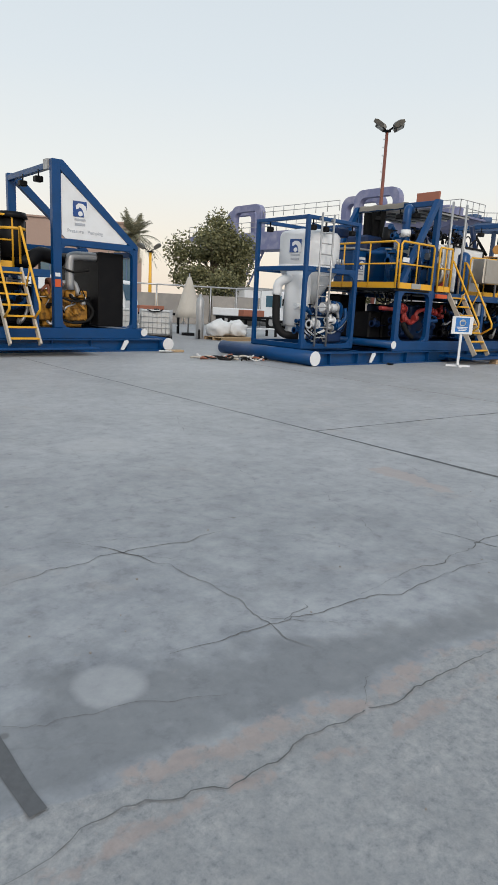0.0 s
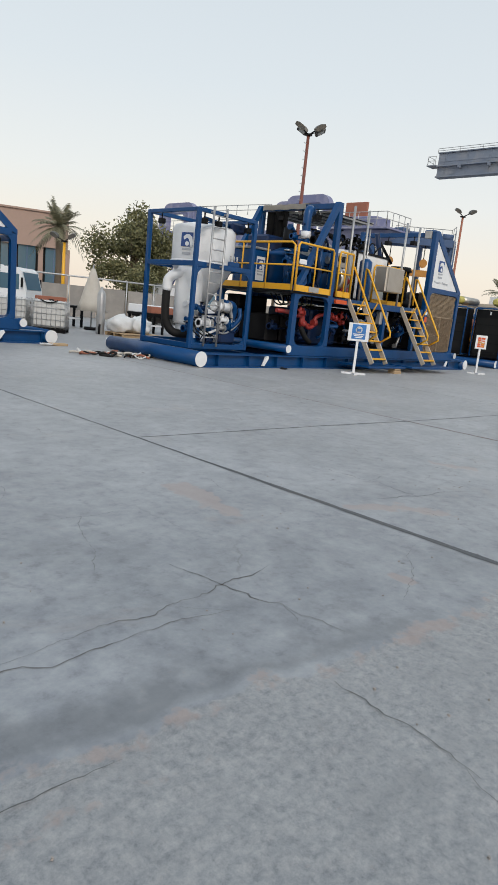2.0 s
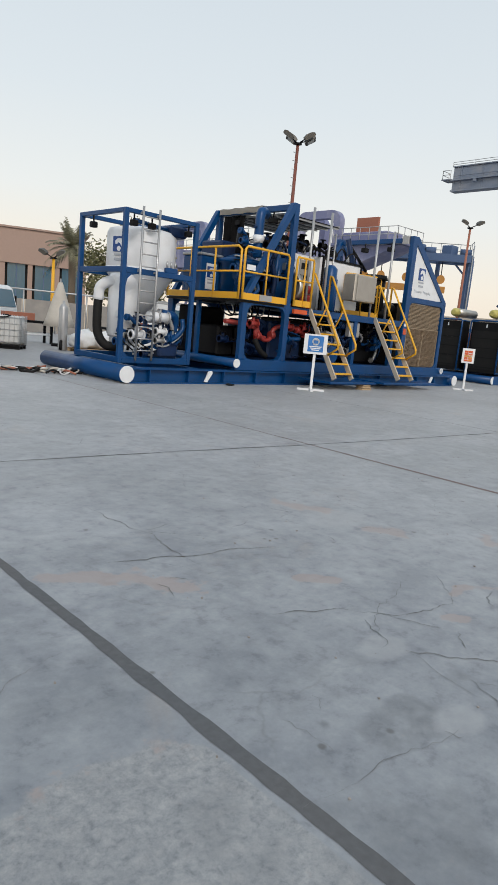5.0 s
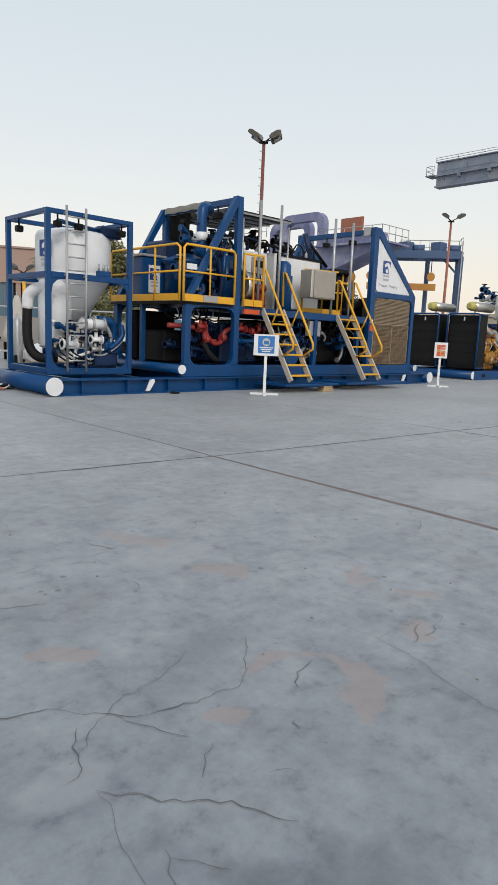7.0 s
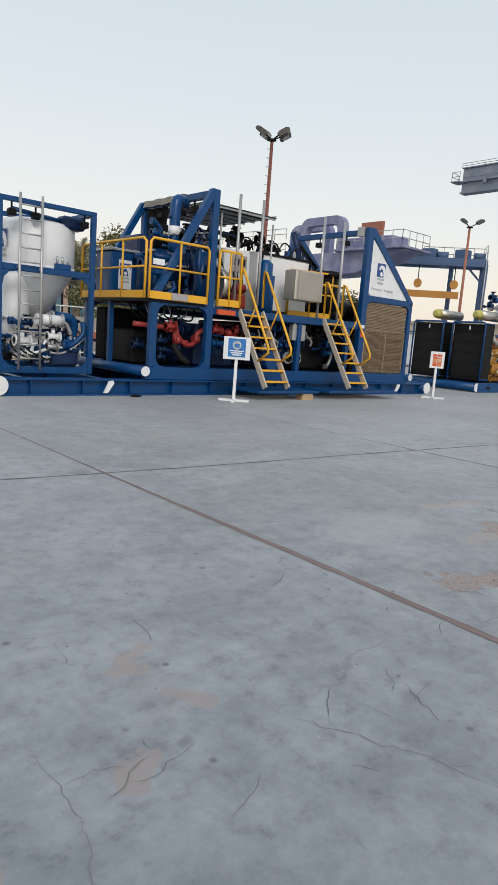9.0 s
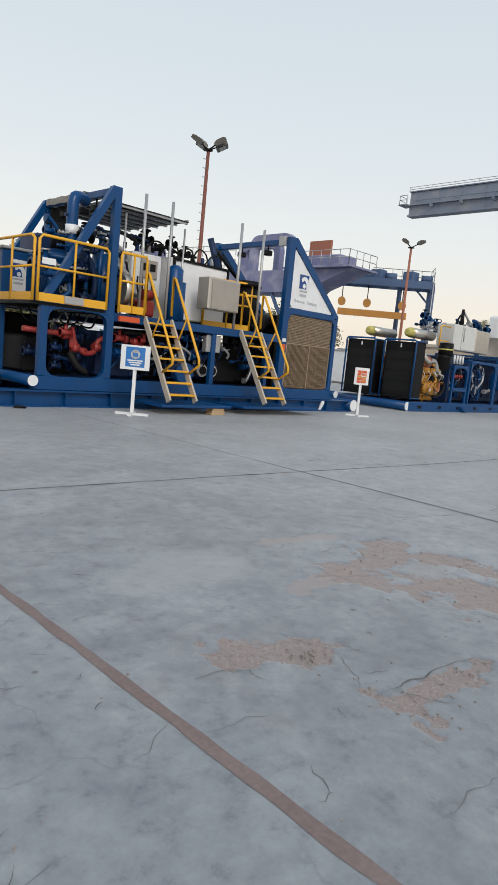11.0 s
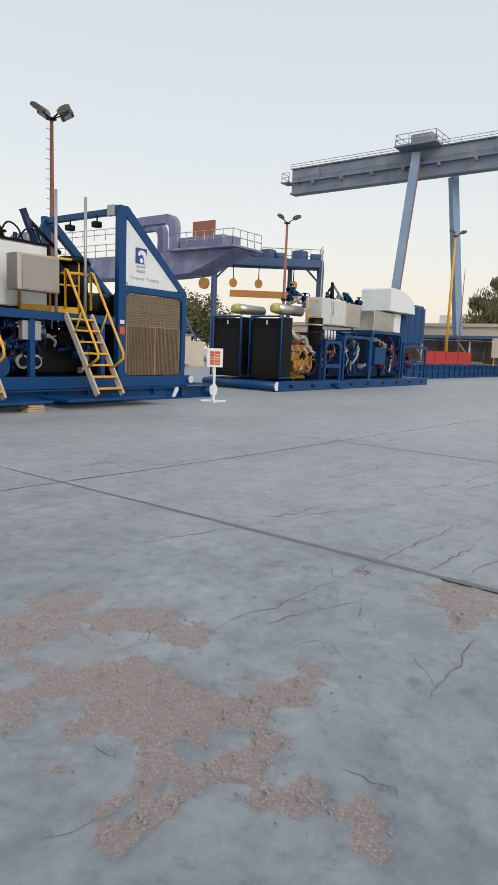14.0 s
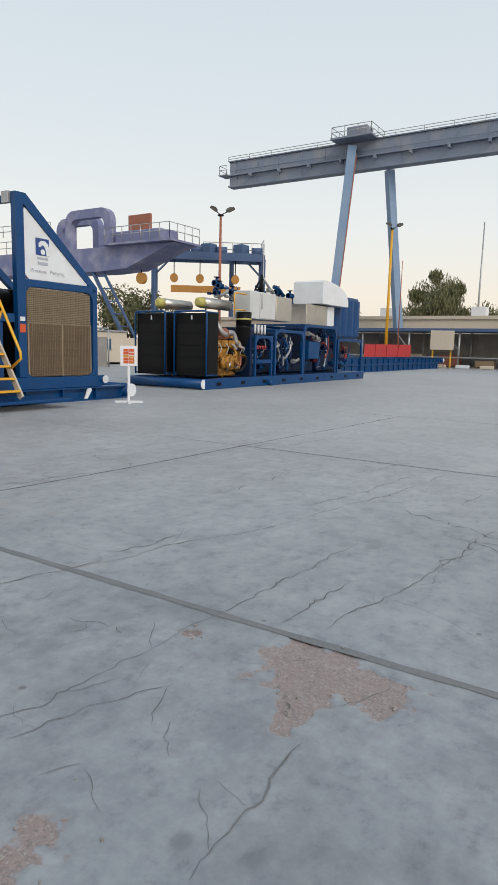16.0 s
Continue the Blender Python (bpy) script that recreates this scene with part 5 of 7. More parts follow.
# ---- twin-engine skid further along ----
def twin_skid():
    x0, x1, y0, y1 = 31.4, 46.0, 12.5, 15.95
    rnd = random.Random(8)
    u = thing("twin_engine_skid", (38.5, 14.2, 0), "blue equipment skid with black radiators and yellow engine", "pump skid")
    for y in (y0, y1 - 0.18):
        bm = B()
        box(bm, x0 + 0.1, y, 0.0, x1, y + 0.16, 0.38, 0.015)
        part("skid_beam", bm, BLUE, u)
    tail_pipe(u, x0 + 0.05, y0 + 0.02, y1 + 0.05, 0.2, 0.17)
    for k in range(9):
        x = x0 + 0.8 + 1.6 * k
        pbox("cross_beam", u, BLUE, x, y0 + 0.17, 0.08, x + 0.14, y1 - 0.2, 0.34)
        # flat black plate painted in for the shaded fork pocket opening
        pbox("fork_pocket_dark", u, BLACK, x, y0 - 0.006, 0.12, x + 0.3, y0 - 0.002, 0.24, bev=0)
    pbox("deck", u, DKBLUE, x0 + 0.3, y0 + 0.17, 0.34, x1 - 0.1, y1 - 0.2, 0.37, bev=0)
    for ya, yb in ((12.55, 13.98), (14.42, 15.85)):
        rad = pbox("radiator", u, BLACK, 31.72, ya, 0.45, 32.35, yb, 2.68, bev=0.02, label="tall black radiator")
        pbox("radiator_core", rad, RUBBER, 31.70, ya + 0.08, 0.62, 31.718, yb - 0.08, 2.3, bev=0)
        for k in range(4):
            pbox("seam", rad, BLACK, 31.69, ya + 0.05, 0.7 + 0.42 * k, 31.70, yb - 0.05, 0.73 + 0.42 * k, bev=0)
        pbox("badge", rad, WHITE, 31.695, (ya + yb) / 2 - 0.03, 2.45, 31.70, (ya + yb) / 2 + 0.03, 2.6, bev=0)
        ptube("guard", rad, BLUE, [(31.62, ya, 0.45), (31.62, ya, 2.66), (31.62, ya + 0.06, 2.74), (31.62, yb - 0.06, 2.74), (31.62, yb, 2.66), (31.62, yb, 0.45)], 0.035, 8)
        for z in (0.5, 2.7):
            for y in (ya, yb):
                ptube("guard_stay", rad, BLUE, [(31.62, y, z), (32.3, y, z)], 0.03, 6)
        ptube("lagged_duct", u, STEEL, [(32.3, ya + 0.75, 3.08), (34.0, ya + 0.75, 3.08)], 0.2, 18, "foil lagged exhaust silencer")
        ptube("duct_cap", u, TANLAMP, [(32.05, ya + 0.75, 3.08), (32.12, ya + 0.75, 3.08), (32.35, ya + 0.75, 3.08)], [0.1, 0.17, 0.205], 18, "yellow end cap")
        ptube("duct_leg", u, GREY, [(32.6, ya + 0.75, 2.6), (32.6, ya + 0.75, 2.9)], 0.04, 8)
        diesel(u, 33.4, ya + 0.85, 0.42, 1.25)
    ptube("exhaust", u, STEEL, bend([(32.6, 12.9, 2.5), (32.75, 12.75, 2.1), (33.05, 12.7, 1.95)], 4), 0.1, 12)
    # air cleaner and its duct
    ptube("air_filter", u, BLACK, [(34.3, 12.75, 2.35), (34.3, 12.75, 2.85)], 0.3, 18)
    ptube("filter_band", u, TANLAMP, [(34.3, 12.75, 2.55), (34.3, 12.75, 2.61)], 0.31, 18)
    ptube("intake_duct", u, BLACK, bend([(34.3, 12.75, 2.4), (34.35, 12.85, 2.0), (34.45, 13.1, 1.6), (34.2, 13.3, 1.2)], 4), 0.3, 14)
    pbox("bulkhead", u, DKBLUE, 34.75, 12.7, 0.4, 34.9, 15.6, 2.3, bev=0.01)
    # frames
    def open_frame(xa, xb, zt):
        for x in (xa, xb - 0.1):
            for y in (y0 + 0.03, y1 - 0.2):
                pbox("post", u, BLUE, x, y, 0.38, x + 0.1, y + 0.1, zt)
        for y in (y0 + 0.03, y1 - 0.2):
            pbox("rail", u, BLUE, xa + 0.1, y + 0.002, zt - 0.12, xb - 0.1, y + 0.098, zt)
            for x, sx in ((xa + 0.1, 1), (xb - 0.1, -1)):
                bm = B()
                gusset(bm, x, zt - 0.12, sx, -1, 0.35, y + 0.01, y + 0.09)
                part("gusset", bm, BLUE, u)
        for x in (xa, xb - 0.1):
            pbox("rail", u, BLUE, x + 0.002, y0 + 0.13, zt - 0.1, x + 0.098, y1 - 0.2, zt)
    open_frame(34.85, 36.2, 2.0)
    open_frame(36.4, 38.95, 2.28)
    open_frame(38.98, 42.4, 2.6)
    open_frame(42.6, 45.7, 2.05)
    pbox("valve_panel", u, BLUE, 34.95, y0 + 0.02, 0.9, 36.1, y0 + 0.05, 1.05, bev=0)
    for k in range(4):
        ptube("white_gauge", u, WHITE, [(35.05 + 0.25 * k, y0 + 0.2, 2.05), (35.05 + 0.25 * k, y0 + 0.2, 2.42)], 0.05, 8)
        ptube("red_valve", u, RED, [(35.1 + 0.2 * k, y0 + 0.1, 1.45), (35.1 + 0.2 * k, y0 + 0.1, 1.6)], 0.05, 8)
    # control cabinets
    c1 = pbox("cabinet", u, PLASTIC, 34.3, y0 - 0.02, 2.62, 36.25, y0 + 0.75, 3.66, bev=0.015, label="pale grey control cabinet")
    pbox("door", c1, PLASTIC, 35.0, y0 - 0.05, 2.66, 36.2, y0 - 0.024, 3.62, bev=0.006)
    ptube("latch", c1, GREY, [(35.1, y0 - 0.07, 3.0), (35.1, y0 - 0.07, 3.55)], 0.02, 6)
    c2 = pbox("cabinet", u, STEEL, 36.3, y0 - 0.02, 2.62, 37.6, y0 + 0.7, 3.6, bev=0.015, label="stainless control cabinet")
    ptube("yellow_rail", u, YELLOW, [(33.4, y0 + 0.1, 2.7), (33.4, y0 + 0.1, 3.45), (33.5, y0 + 0.1, 3.5), (34.2, y0 + 0.1, 3.5)], 0.03, 8)
    ptube("yellow_rail", u, YELLOW, [(33.4, y0 + 0.1, 2.9), (34.2, y0 + 0.1, 2.9)], 0.025, 8)
    # operator hood with curved roof
    pbox("operator_stand", u, STEEL, 39.1, y0 + 0.05, 2.6, 41.9, y0 + 1.1, 3.5, bev=0.015, label="steel operator cabinet")
    pbox("side_panel", u, WHITE, 41.2, y0 + 0.02, 2.62, 41.95, y0 + 0.05, 3.5, bev=0.004)
    hood = B()
    arc_ = [(40.1 + 2.75 * math.sin(q), 3.62 + 0.98 * math.cos(q) ** 0.8) for q in (k * math.pi / 2 / 14 for k in range(15))]
    prism(hood, [(39.95, 3.56), (39.95, 4.52)] + arc_ + [(42.85, 3.56)], "y", y0 - 0.3, y0 + 1.2)
    part("hood", hood, WHITE, u, "white curved hood")
    # tall ribbed tank
    tank = pbox("tank", u, BLUE, 42.55, y0 + 0.25, 2.1, 45.4, y1 - 0.4, 4.15, bev=0.03, label="tall blue ribbed tank")
    for k in range(4):
        xx = 42.7 + 0.75 * k
        part("rib", prism(B(), [(xx, y0 + 0.252), (xx + 0.12, y0 + 0.10), (xx + 0.30, y0 + 0.10), (xx + 0.42, y0 + 0.252)], "z", 2.2, 4.0), BLUE, tank)
    for k in range(3):
        yy = y0 + 0.7 + 0.8 * k
        part("rib", prism(B(), [(42.548, yy), (42.42, yy + 0.1), (42.42, yy + 0.3), (42.548, yy + 0.4)], "z", 2.2, 4.0), BLUE, tank)
    # plumbing
    pbox("blue_box", u, BLUE, 39.6, y0 + 0.1, 1.05, 40.7, y0 + 0.6, 1.85, bev=0.03)
    plumbing(u, rnd, 36.5, 38.9, y0 + 0.3, 0.5, 2.1, 34, (DKBLUE, BLUE, DKBLUE, GREY))
    plumbing(u, rnd, 39.0, 42.3, y0 + 0.3, 0.5, 2.3, 22, (RED, BLUE, DKBLUE, DKBLUE, GREY))
    plumbing(u, rnd, 42.7, 45.5, y0 + 0.4, 0.5, 1.9, 16, (DKBLUE, BLUE, RED))
    plumbing(u, rnd, 34.95, 36.1, y0 + 0.3, 0.5, 1.9, 12, (DKBLUE, BLUE, BLACK, GREY))
    plumbing(u, rnd, 36.2, 42.2, y0 + 1.4, 3.3, 3.9, 22, (BLUE, BLUE, GREY, DKBLUE))
    plumbing(u, rnd, 36.4, 39.6, y0 + 0.8, 3.5, 4.1, 16, (BLUE, GREY, BLACK, BLUE))
    plumbing(u, rnd, 33.2, 36.0, y0 + 0.9, 3.3, 3.95, 12, (BLUE, GREY, DKBLUE))
    ptube("long_pipe", u, BLUE, [(36.4, y0 + 1.6, 3.75), (42.3, y0 + 1.6, 3.75)], 0.1, 12)
    ptube("silo_roof", u, WHITE, [(36.8, y0 + 2.2, 3.6), (39.6, y0 + 2.2, 3.6)], 0.35, 18)
    ptube("mast", u, BLACK, [(36.6, y0 + 0.9, 3.6), (36.6, y0 + 0.9, 4.5)], [0.12, 0.06], 10)
    ptube("mast_arm", u, BLACK, bend([(36.0, y0 + 0.9, 3.7), (36.4, y0 + 0.9, 4.2), (36.8, y0 + 0.9, 4.35)]), 0.04, 8)
    ptube("mast_arm", u, GREY, [(36.7, y0 + 0.9, 4.4), (37.6, y0 + 0.9, 3.8)], 0.05, 8)
    ptube("jack", u, BLUE, [(35.9, y0 - 0.2, 0.12), (35.9, y0 + 0.1, 0.12)], 0.12, 12)
    pbox("machine_body", u, DKBLUE, 36.5, y0 + 1.2, 0.4, 42.2, y1 - 0.5, 2.2, bev=0.05)
    pbox("machine_body", u, DKBLUE, 42.7, y0 + 1.2, 0.4, 45.3, y1 - 0.5, 2.05, bev=0.05)


twin_skid()


def low_skid():
    u = thing("low_skid", (58, 17.3, 0), "long low blue steel skid", "skid")
    for y in (16.0, 18.6):
        bm = B()
        ibeam(bm, 46.3, 72.6, y, 0.0, 0.5, 0.25, 0.05)
        part("skid_beam", bm, BLUE, u)
        bm = B()
        ibeam(bm, 46.3, 73.6, y, 0.51, 0.98, 0.25, 0.05)
        part("skid_beam", bm, BLUE, u)
    for x in (46.4, 50, 54, 58, 62, 66, 70):
        pbox("cross_beam", u, BLUE, x, 16.26, 0.55, x + 0.2, 18.59, 0.94)
    tail = ptube("end_pipe", u, BLUE, [(73.75, 15.9, 0.74), (73.75, 18.8, 0.74)], 0.22, 18)
    ptube("cap", tail, WHITE, [(73.75, 15.87, 0.74), (73.75, 15.895, 0.74)], 0.2, 18)


low_skid()


# ---- signs ----
def sign(x, y, kind):
    blue = kind == "blue"
    u = thing("notice_stand", (x, y, 0), "white stand with blue notice board" if blue else "white stand with orange-red notice board", "sign stand", "notice stands")
    d = Vector((0.72, -0.69, 0))
    n = Vector((-0.69, -0.72, 0))
    c = Vector((x, y, 0))
    w = 0.62 if blue else 0.44
    h0, h1 = 0.97, 1.49
    def plate(name, u0, u1, z0, z1, depth0, depth1, material, parent, label=""):
        bm = B()
        vs = []
        for k in (depth0, depth1):
            vs.append([bm.verts.new(c + d * a + n * k + Vector((0, 0, z))) for a, z in ((u0, z0), (u1, z0), (u1, z1), (u0, z1))])
        bm.faces.new(vs[0])
        bm.faces.new(vs[1])
        for i in range(4):
            bm.faces.new((vs[0][i], vs[0][(i + 1) % 4], vs[1][(i + 1) % 4], vs[1][i]))
        return part(name, bm, material, parent, label)
    plate("post", -0.035, 0.035, 0.04, 1.02, -0.03, 0.03, WHITE, u)
    ft = plate("foot", -0.36, 0.36, 0.0, 0.05, -0.04, 0.04, WHITE, u)
    pbar("foot", u, WHITE, c + n * 0.34 + Vector((0, 0, 0.025)), c - n * 0.34 + Vector((0, 0, 0.025)), 0.08, 0.05)
    bd = plate("board", -w / 2, w / 2, h0, h1, 0.031, 0.055, WHITE, u)
    pm = SIGNBLUE if blue else SIGNRED
    iw = w * (0.33 if blue else 0.32)
    if blue:
        plate("print", -iw, iw, h0 + 0.06, h1 - 0.04, 0.056, 0.059, pm, bd, "blue printed notice")
        bm = B()
        ring = [c + d * (0.1 * math.cos(a)) + n * 0.0615 + Vector((0, 0, 1.30 + 0.1 * math.sin(a))) for a in (k * math.pi / 10 for k in range(20))]
        bm.faces.new([bm.verts.new(p) for p in ring])
        bmesh.ops.solidify(bm, geom=bm.faces[:], thickness=0.002)
        part("symbol", bm, WHITE, bd)
        plate("symbol", -0.06, 0.06, 1.25, 1.33, 0.064, 0.066, SIGNBLUE, bd)
        for k in range(3):
            plate("text_bar", -iw * 0.8 + 0.03 * k, iw * 0.8 - 0.03 * k, 1.155 - 0.045 * k, 1.18 - 0.045 * k, 0.060, 0.062, WHITE, bd)
    else:
        for a, b_ in ((-iw, -0.02), (-0.01, iw)):
            for k in range(5):
                plate("print", a, b_, 1.03 + 0.077 * k, 1.10 + 0.077 * k, 0.056, 0.059, SIGNRED if k != 2 else ORANGE, bd)
        for k in range(4):
            plate("text_bar", 0.01, iw * 0.9, 1.06 + 0.08 * k, 1.08 + 0.08 * k, 0.060, 0.062, WHITE if k > 1 else YELLOW, bd)


sign(17.66, 10.91, "blue")
sign(25.99, 10.95, "red")

crate = thing("timber_block", (20.22, 11.05, 0), "pale timber packing block on the concrete", "timber block")
for k in range(3):
    pbox("plank", crate, TIMBER, 19.98 + 0.02 * k, 10.94, 0.001 + 0.055 * k, 20.42 - 0.015 * k, 11.18, 0.05 + 0.055 * k, bev=0.006)


# ---- loose things between the units ----
def ibc(x, y, turn, label, capped):
    u = thing("ibc_tank", (0, 0, 0), label, "ibc tank", "ibc tanks")
    pbox("bottle", u, PLASTIC, -0.56, -0.46, 0.17, 0.56, 0.46, 1.14, bev=0.05)
    for k in range(5):
        z = 0.25 + 0.21 * k
        ptube("cage_bar", u, GREY, [(-0.59, -0.49, z), (0.59, -0.49, z), (0.59, 0.49, z), (-0.59, 0.49, z), (-0.59, -0.49, z)], 0.011, 6)
    for k in range(8):
        f = -0.59 + 1.18 * k / 7
        for y_ in (-0.50, 0.50):
            ptube("cage_bar", u, GREY, [(f, y_, 0.15), (f, y_, 1.17)], 0.011, 6)
    for k in range(1, 6):
        f = -0.50 + k / 6
        for x_ in (-0.60, 0.60):
            ptube("cage_bar", u, GREY, [(x_, f, 0.15), (x_, f, 1.17)], 0.011, 6)
    for y_ in (-0.45, -0.05, 0.35):
        pbox("pallet_runner", u, BLACK, -0.6, y_, 0.0, 0.6, y_ + 0.1, 0.10, bev=0.005)
    pbox("pallet_deck", u, BLACK, -0.6, -0.5, 0.10, 0.6, 0.5, 0.155, bev=0.005)
    ptube("filler_cap", u, BLACK, [(0, 0, 1.14), (0, 0, 1.19)], 0.1, 14)
    if capped:
        ptube("strap", u, RUBBER, bend([(-0.3, -0.48, 1.16), (-0.1, -0.52, 1.08), (0.15, -0.52, 1.10), (0.3, -0.48, 1.17)]), 0.025, 6)
    u.matrix_basis = pose(x, y, 0, 0, 0, turn)
    return u


ibc(14.05, 22.15, -38, "grey-white plastic ibc tank in a steel cage", True)
ibc(13.0, 23.1, -38, "white plastic ibc tank in a steel cage", False)
ibc(11.9, 23.9, -38, "white plastic ibc tank in a steel cage", False)

db = thing("rope_heap", (11.6, 14.0, 0), "tangled heap of dirty rope and straps on concrete", "debris")
rnd = random.Random(21)
for k in range(22):
    t = rnd.random()
    x, y = 10.85 + 1.35 * t + rnd.uniform(-0.15, 0.15), 14.6 - 0.95 * t + rnd.uniform(-0.2, 0.2)
    pts = [(x, y, 0.03)]
    a = rnd.uniform(0, 6.28)
    for j in range(5):
        a += rnd.uniform(-0.9, 0.9)
        pts.append((pts[-1][0] + 0.14 * math.cos(a), pts[-1][1] + 0.14 * math.sin(a), rnd.uniform(0.025, 0.10)))
    ptube("rope", db, (CLOTH, RUBBER, RUST, BAG, RUBBER)[k % 5], bend(pts, 3), rnd.uniform(0.018, 0.035), 6)


def crumple(x, y, s, seed):
    bm = B()
    bmesh.ops.create_icosphere(bm, subdivisions=3, radius=s)
    for v in bm.verts:
        k = noise.noise(v.co * 3 / s + Vector((seed, 0, 0)))
        v.co = Vector((v.co.x * (1 + 0.5 * k) + x, v.co.y * (0.6 + 0.4 * k) + y, max(0.0, (v.co.z + s) * 0.12 * (1 + 1.2 * k))))
    return bm


rp = thing("rag_pile", (11.1, 16.6, 0), "white rag and timber scraps beside the pipe end", "debris")
part("rag", crumple(10.95, 16.62, 0.24, 31), BAG, rp)
pbox("scrap", rp, TIMBER, 11.05, 16.55, 0.0, 11.55, 16.8, 0.07)
fr = thing("paper_scrap", (15.6, 11.8, 0), "crumpled dark scrap lying on concrete", "litter")
part("scrap", crumple(15.6, 11.85, 0.14, 41), RUBBER, fr)


def sack(x, y, s, seed):
    bm = B()
    bmesh.ops.create_icosphere(bm, subdivisions=3, radius=s)
    for v in bm.verts:
        n_ = noise.noise(v.co * 2.3 / s + Vector((seed, 0, 0)))
        v.co *= 1 + 0.42 * n_ + 0.12 * noise.noise(v.co * 7 / s)
        v.co.z = max(v.co.z * 0.75, -0.5 * s) + 0.5 * s
        v.co += Vector((x, y, 0.16))
    for f in bm.faces:
        f.smooth = True
    return solo("bulk_bag", bm, BAG, "slumped white woven bulk bag on a pallet", "bag", "bulk bags")


sack(17.0, 21.9, 0.55, 1)
sack(17.75, 21.7, 0.5, 5)
pal = thing("pallet", (17.4, 21.6, 0), "dark timber pallet under white bags", "pallet")
for k in range(6):
    pbox("slat", pal, TIMBER, 16.5, 20.95 + 0.24 * k, 0.11, 18.4, 21.12 + 0.24 * k, 0.14, bev=0.004)
for y in (21.0, 21.6, 22.2):
    pbox("runner", pal, TIMBER, 16.5, y, 0.0, 18.4, y + 0.09, 0.11, bev=0.004)
gc = thing("gas_cylinder", (16.35, 22.4, 0), "grey steel gas cylinder standing upright", "gas cylinder")
part("body", lathe(B(), 16.35, 22.4, [(0.16, 0.0), (0.17, 0.03), (0.17, 1.55), (0.12, 1.68), (0.05, 1.74), (0.05, 1.85)], 16), GREY, gc)
ptube("trolley_wheel", gc, RUBBER, [(16.15, 22.2, 0.2), (16.2, 22.16, 0.2)], 0.2, 16)
um = thing("folded_parasol", (17.3, 24.6, 0), "folded beige canvas parasol on a pole", "parasol")
part("canvas", lathe(B(), 17.3, 24.6, [(0.66, 0.8), (0.52, 1.2), (0.36, 1.75), (0.18, 2.3), (0.08, 2.6)], 9), CLOTH, um)
ptube("pole", um, GREY, [(17.3, 24.6, 0.0), (17.3, 24.6, 2.75)], 0.03, 8)
ptube("base", um, BLACK, [(17.3, 24.6, 0.0), (17.3, 24.6, 0.12)], 0.3, 16)
for k, (x, y, l) in enumerate(((20.5, 24.0, "dark steel workbench with timber beams"), (16.2, 26.2, "low steel bench with rails"))):
    wb = thing("workbench", (x, y, 0), l, "workbench")
    pbox("top", wb, BLACK, x - 1.5, y - 0.4, 0.85, x + 1.5, y + 0.4, 0.95)
    pbox("shelf", wb, WHITE, x - 1.4, y - 0.35, 0.35, x + 1.4, y + 0.35, 0.41)
    for dx in (-1.4, 0, 1.4):
        for dy in (-0.33, 0.33):
            pbox("leg", wb, BLACK, x + dx - 0.05, y + dy - 0.05, 0.0, x + dx + 0.05, y + dy + 0.05, 0.85)
    pbox("load", wb, RUST, x - 0.6, y - 0.2, 0.951, x + 0.7, y + 0.2, 1.25)


def truck(x, y, turn, label, boxed):
    u = thing("truck", (0, 0, 0), label, "truck")
    pbox("chassis", u, BLACK, -2.6, -0.8, 0.45, 2.6, 0.8, 0.65)
    cab = part("cab", prism(B(), [(1.0, 0.6), (2.75, 0.6), (2.8, 1.35), (2.55, 2.25), (2.35, 2.4), (1.0, 2.4)], "y", -0.95, 0.95), WHITE, u)
    part("windscreen", prism(B(), [(2.80, 1.42), (2.815, 1.42), (2.60, 2.2), (2.585, 2.2)], "y", -0.82, 0.82), GLASS, cab)
    for y_ in (-0.965, 0.95):
        pbox("side_window", cab, GLASS, 1.35, y_, 1.4, 2.45, y_ + 0.015, 2.1, bev=0)
    pbox("bumper", cab, GREY, 2.72, -0.95, 0.45, 2.9, 0.95, 0.75)
    for y_ in (-0.7, 0.55):
        pbox("headlight", cab, LAMPGLASS, 2.86, y_, 0.8, 2.88, y_ + 0.2, 0.95, bev=0)
    for y_ in (-1.12, 1.04):
        pbox("mirror", cab, BLACK, 2.6, y_, 1.5, 2.68, y_ + 0.1, 1.95)
    pbox("body", u, WHITE, -2.7, -1.0, 0.7, 0.85, 1.0, 2.5 if boxed else 1.2, bev=0.04)
    for wx in (-1.7, 1.8):
        for y_ in (-0.95, 0.75):
            wh = ptube("wheel", u, RUBBER, [(wx, y_, 0.42), (wx, y_ + 0.22, 0.42)], 0.42, 20)
            ptube("rim", wh, GREY, [(wx, y_ - 0.01, 0.42), (wx, y_ + 0.23, 0.42)], 0.22, 14)
    u.matrix_basis = pose(x, y, 0, 0, 0, turn)


truck(15.3, 31.5, -50, "white small truck with dark windscreen", True)
truck(28.5, 33.0, -70, "white pickup truck behind the tank frame", False)


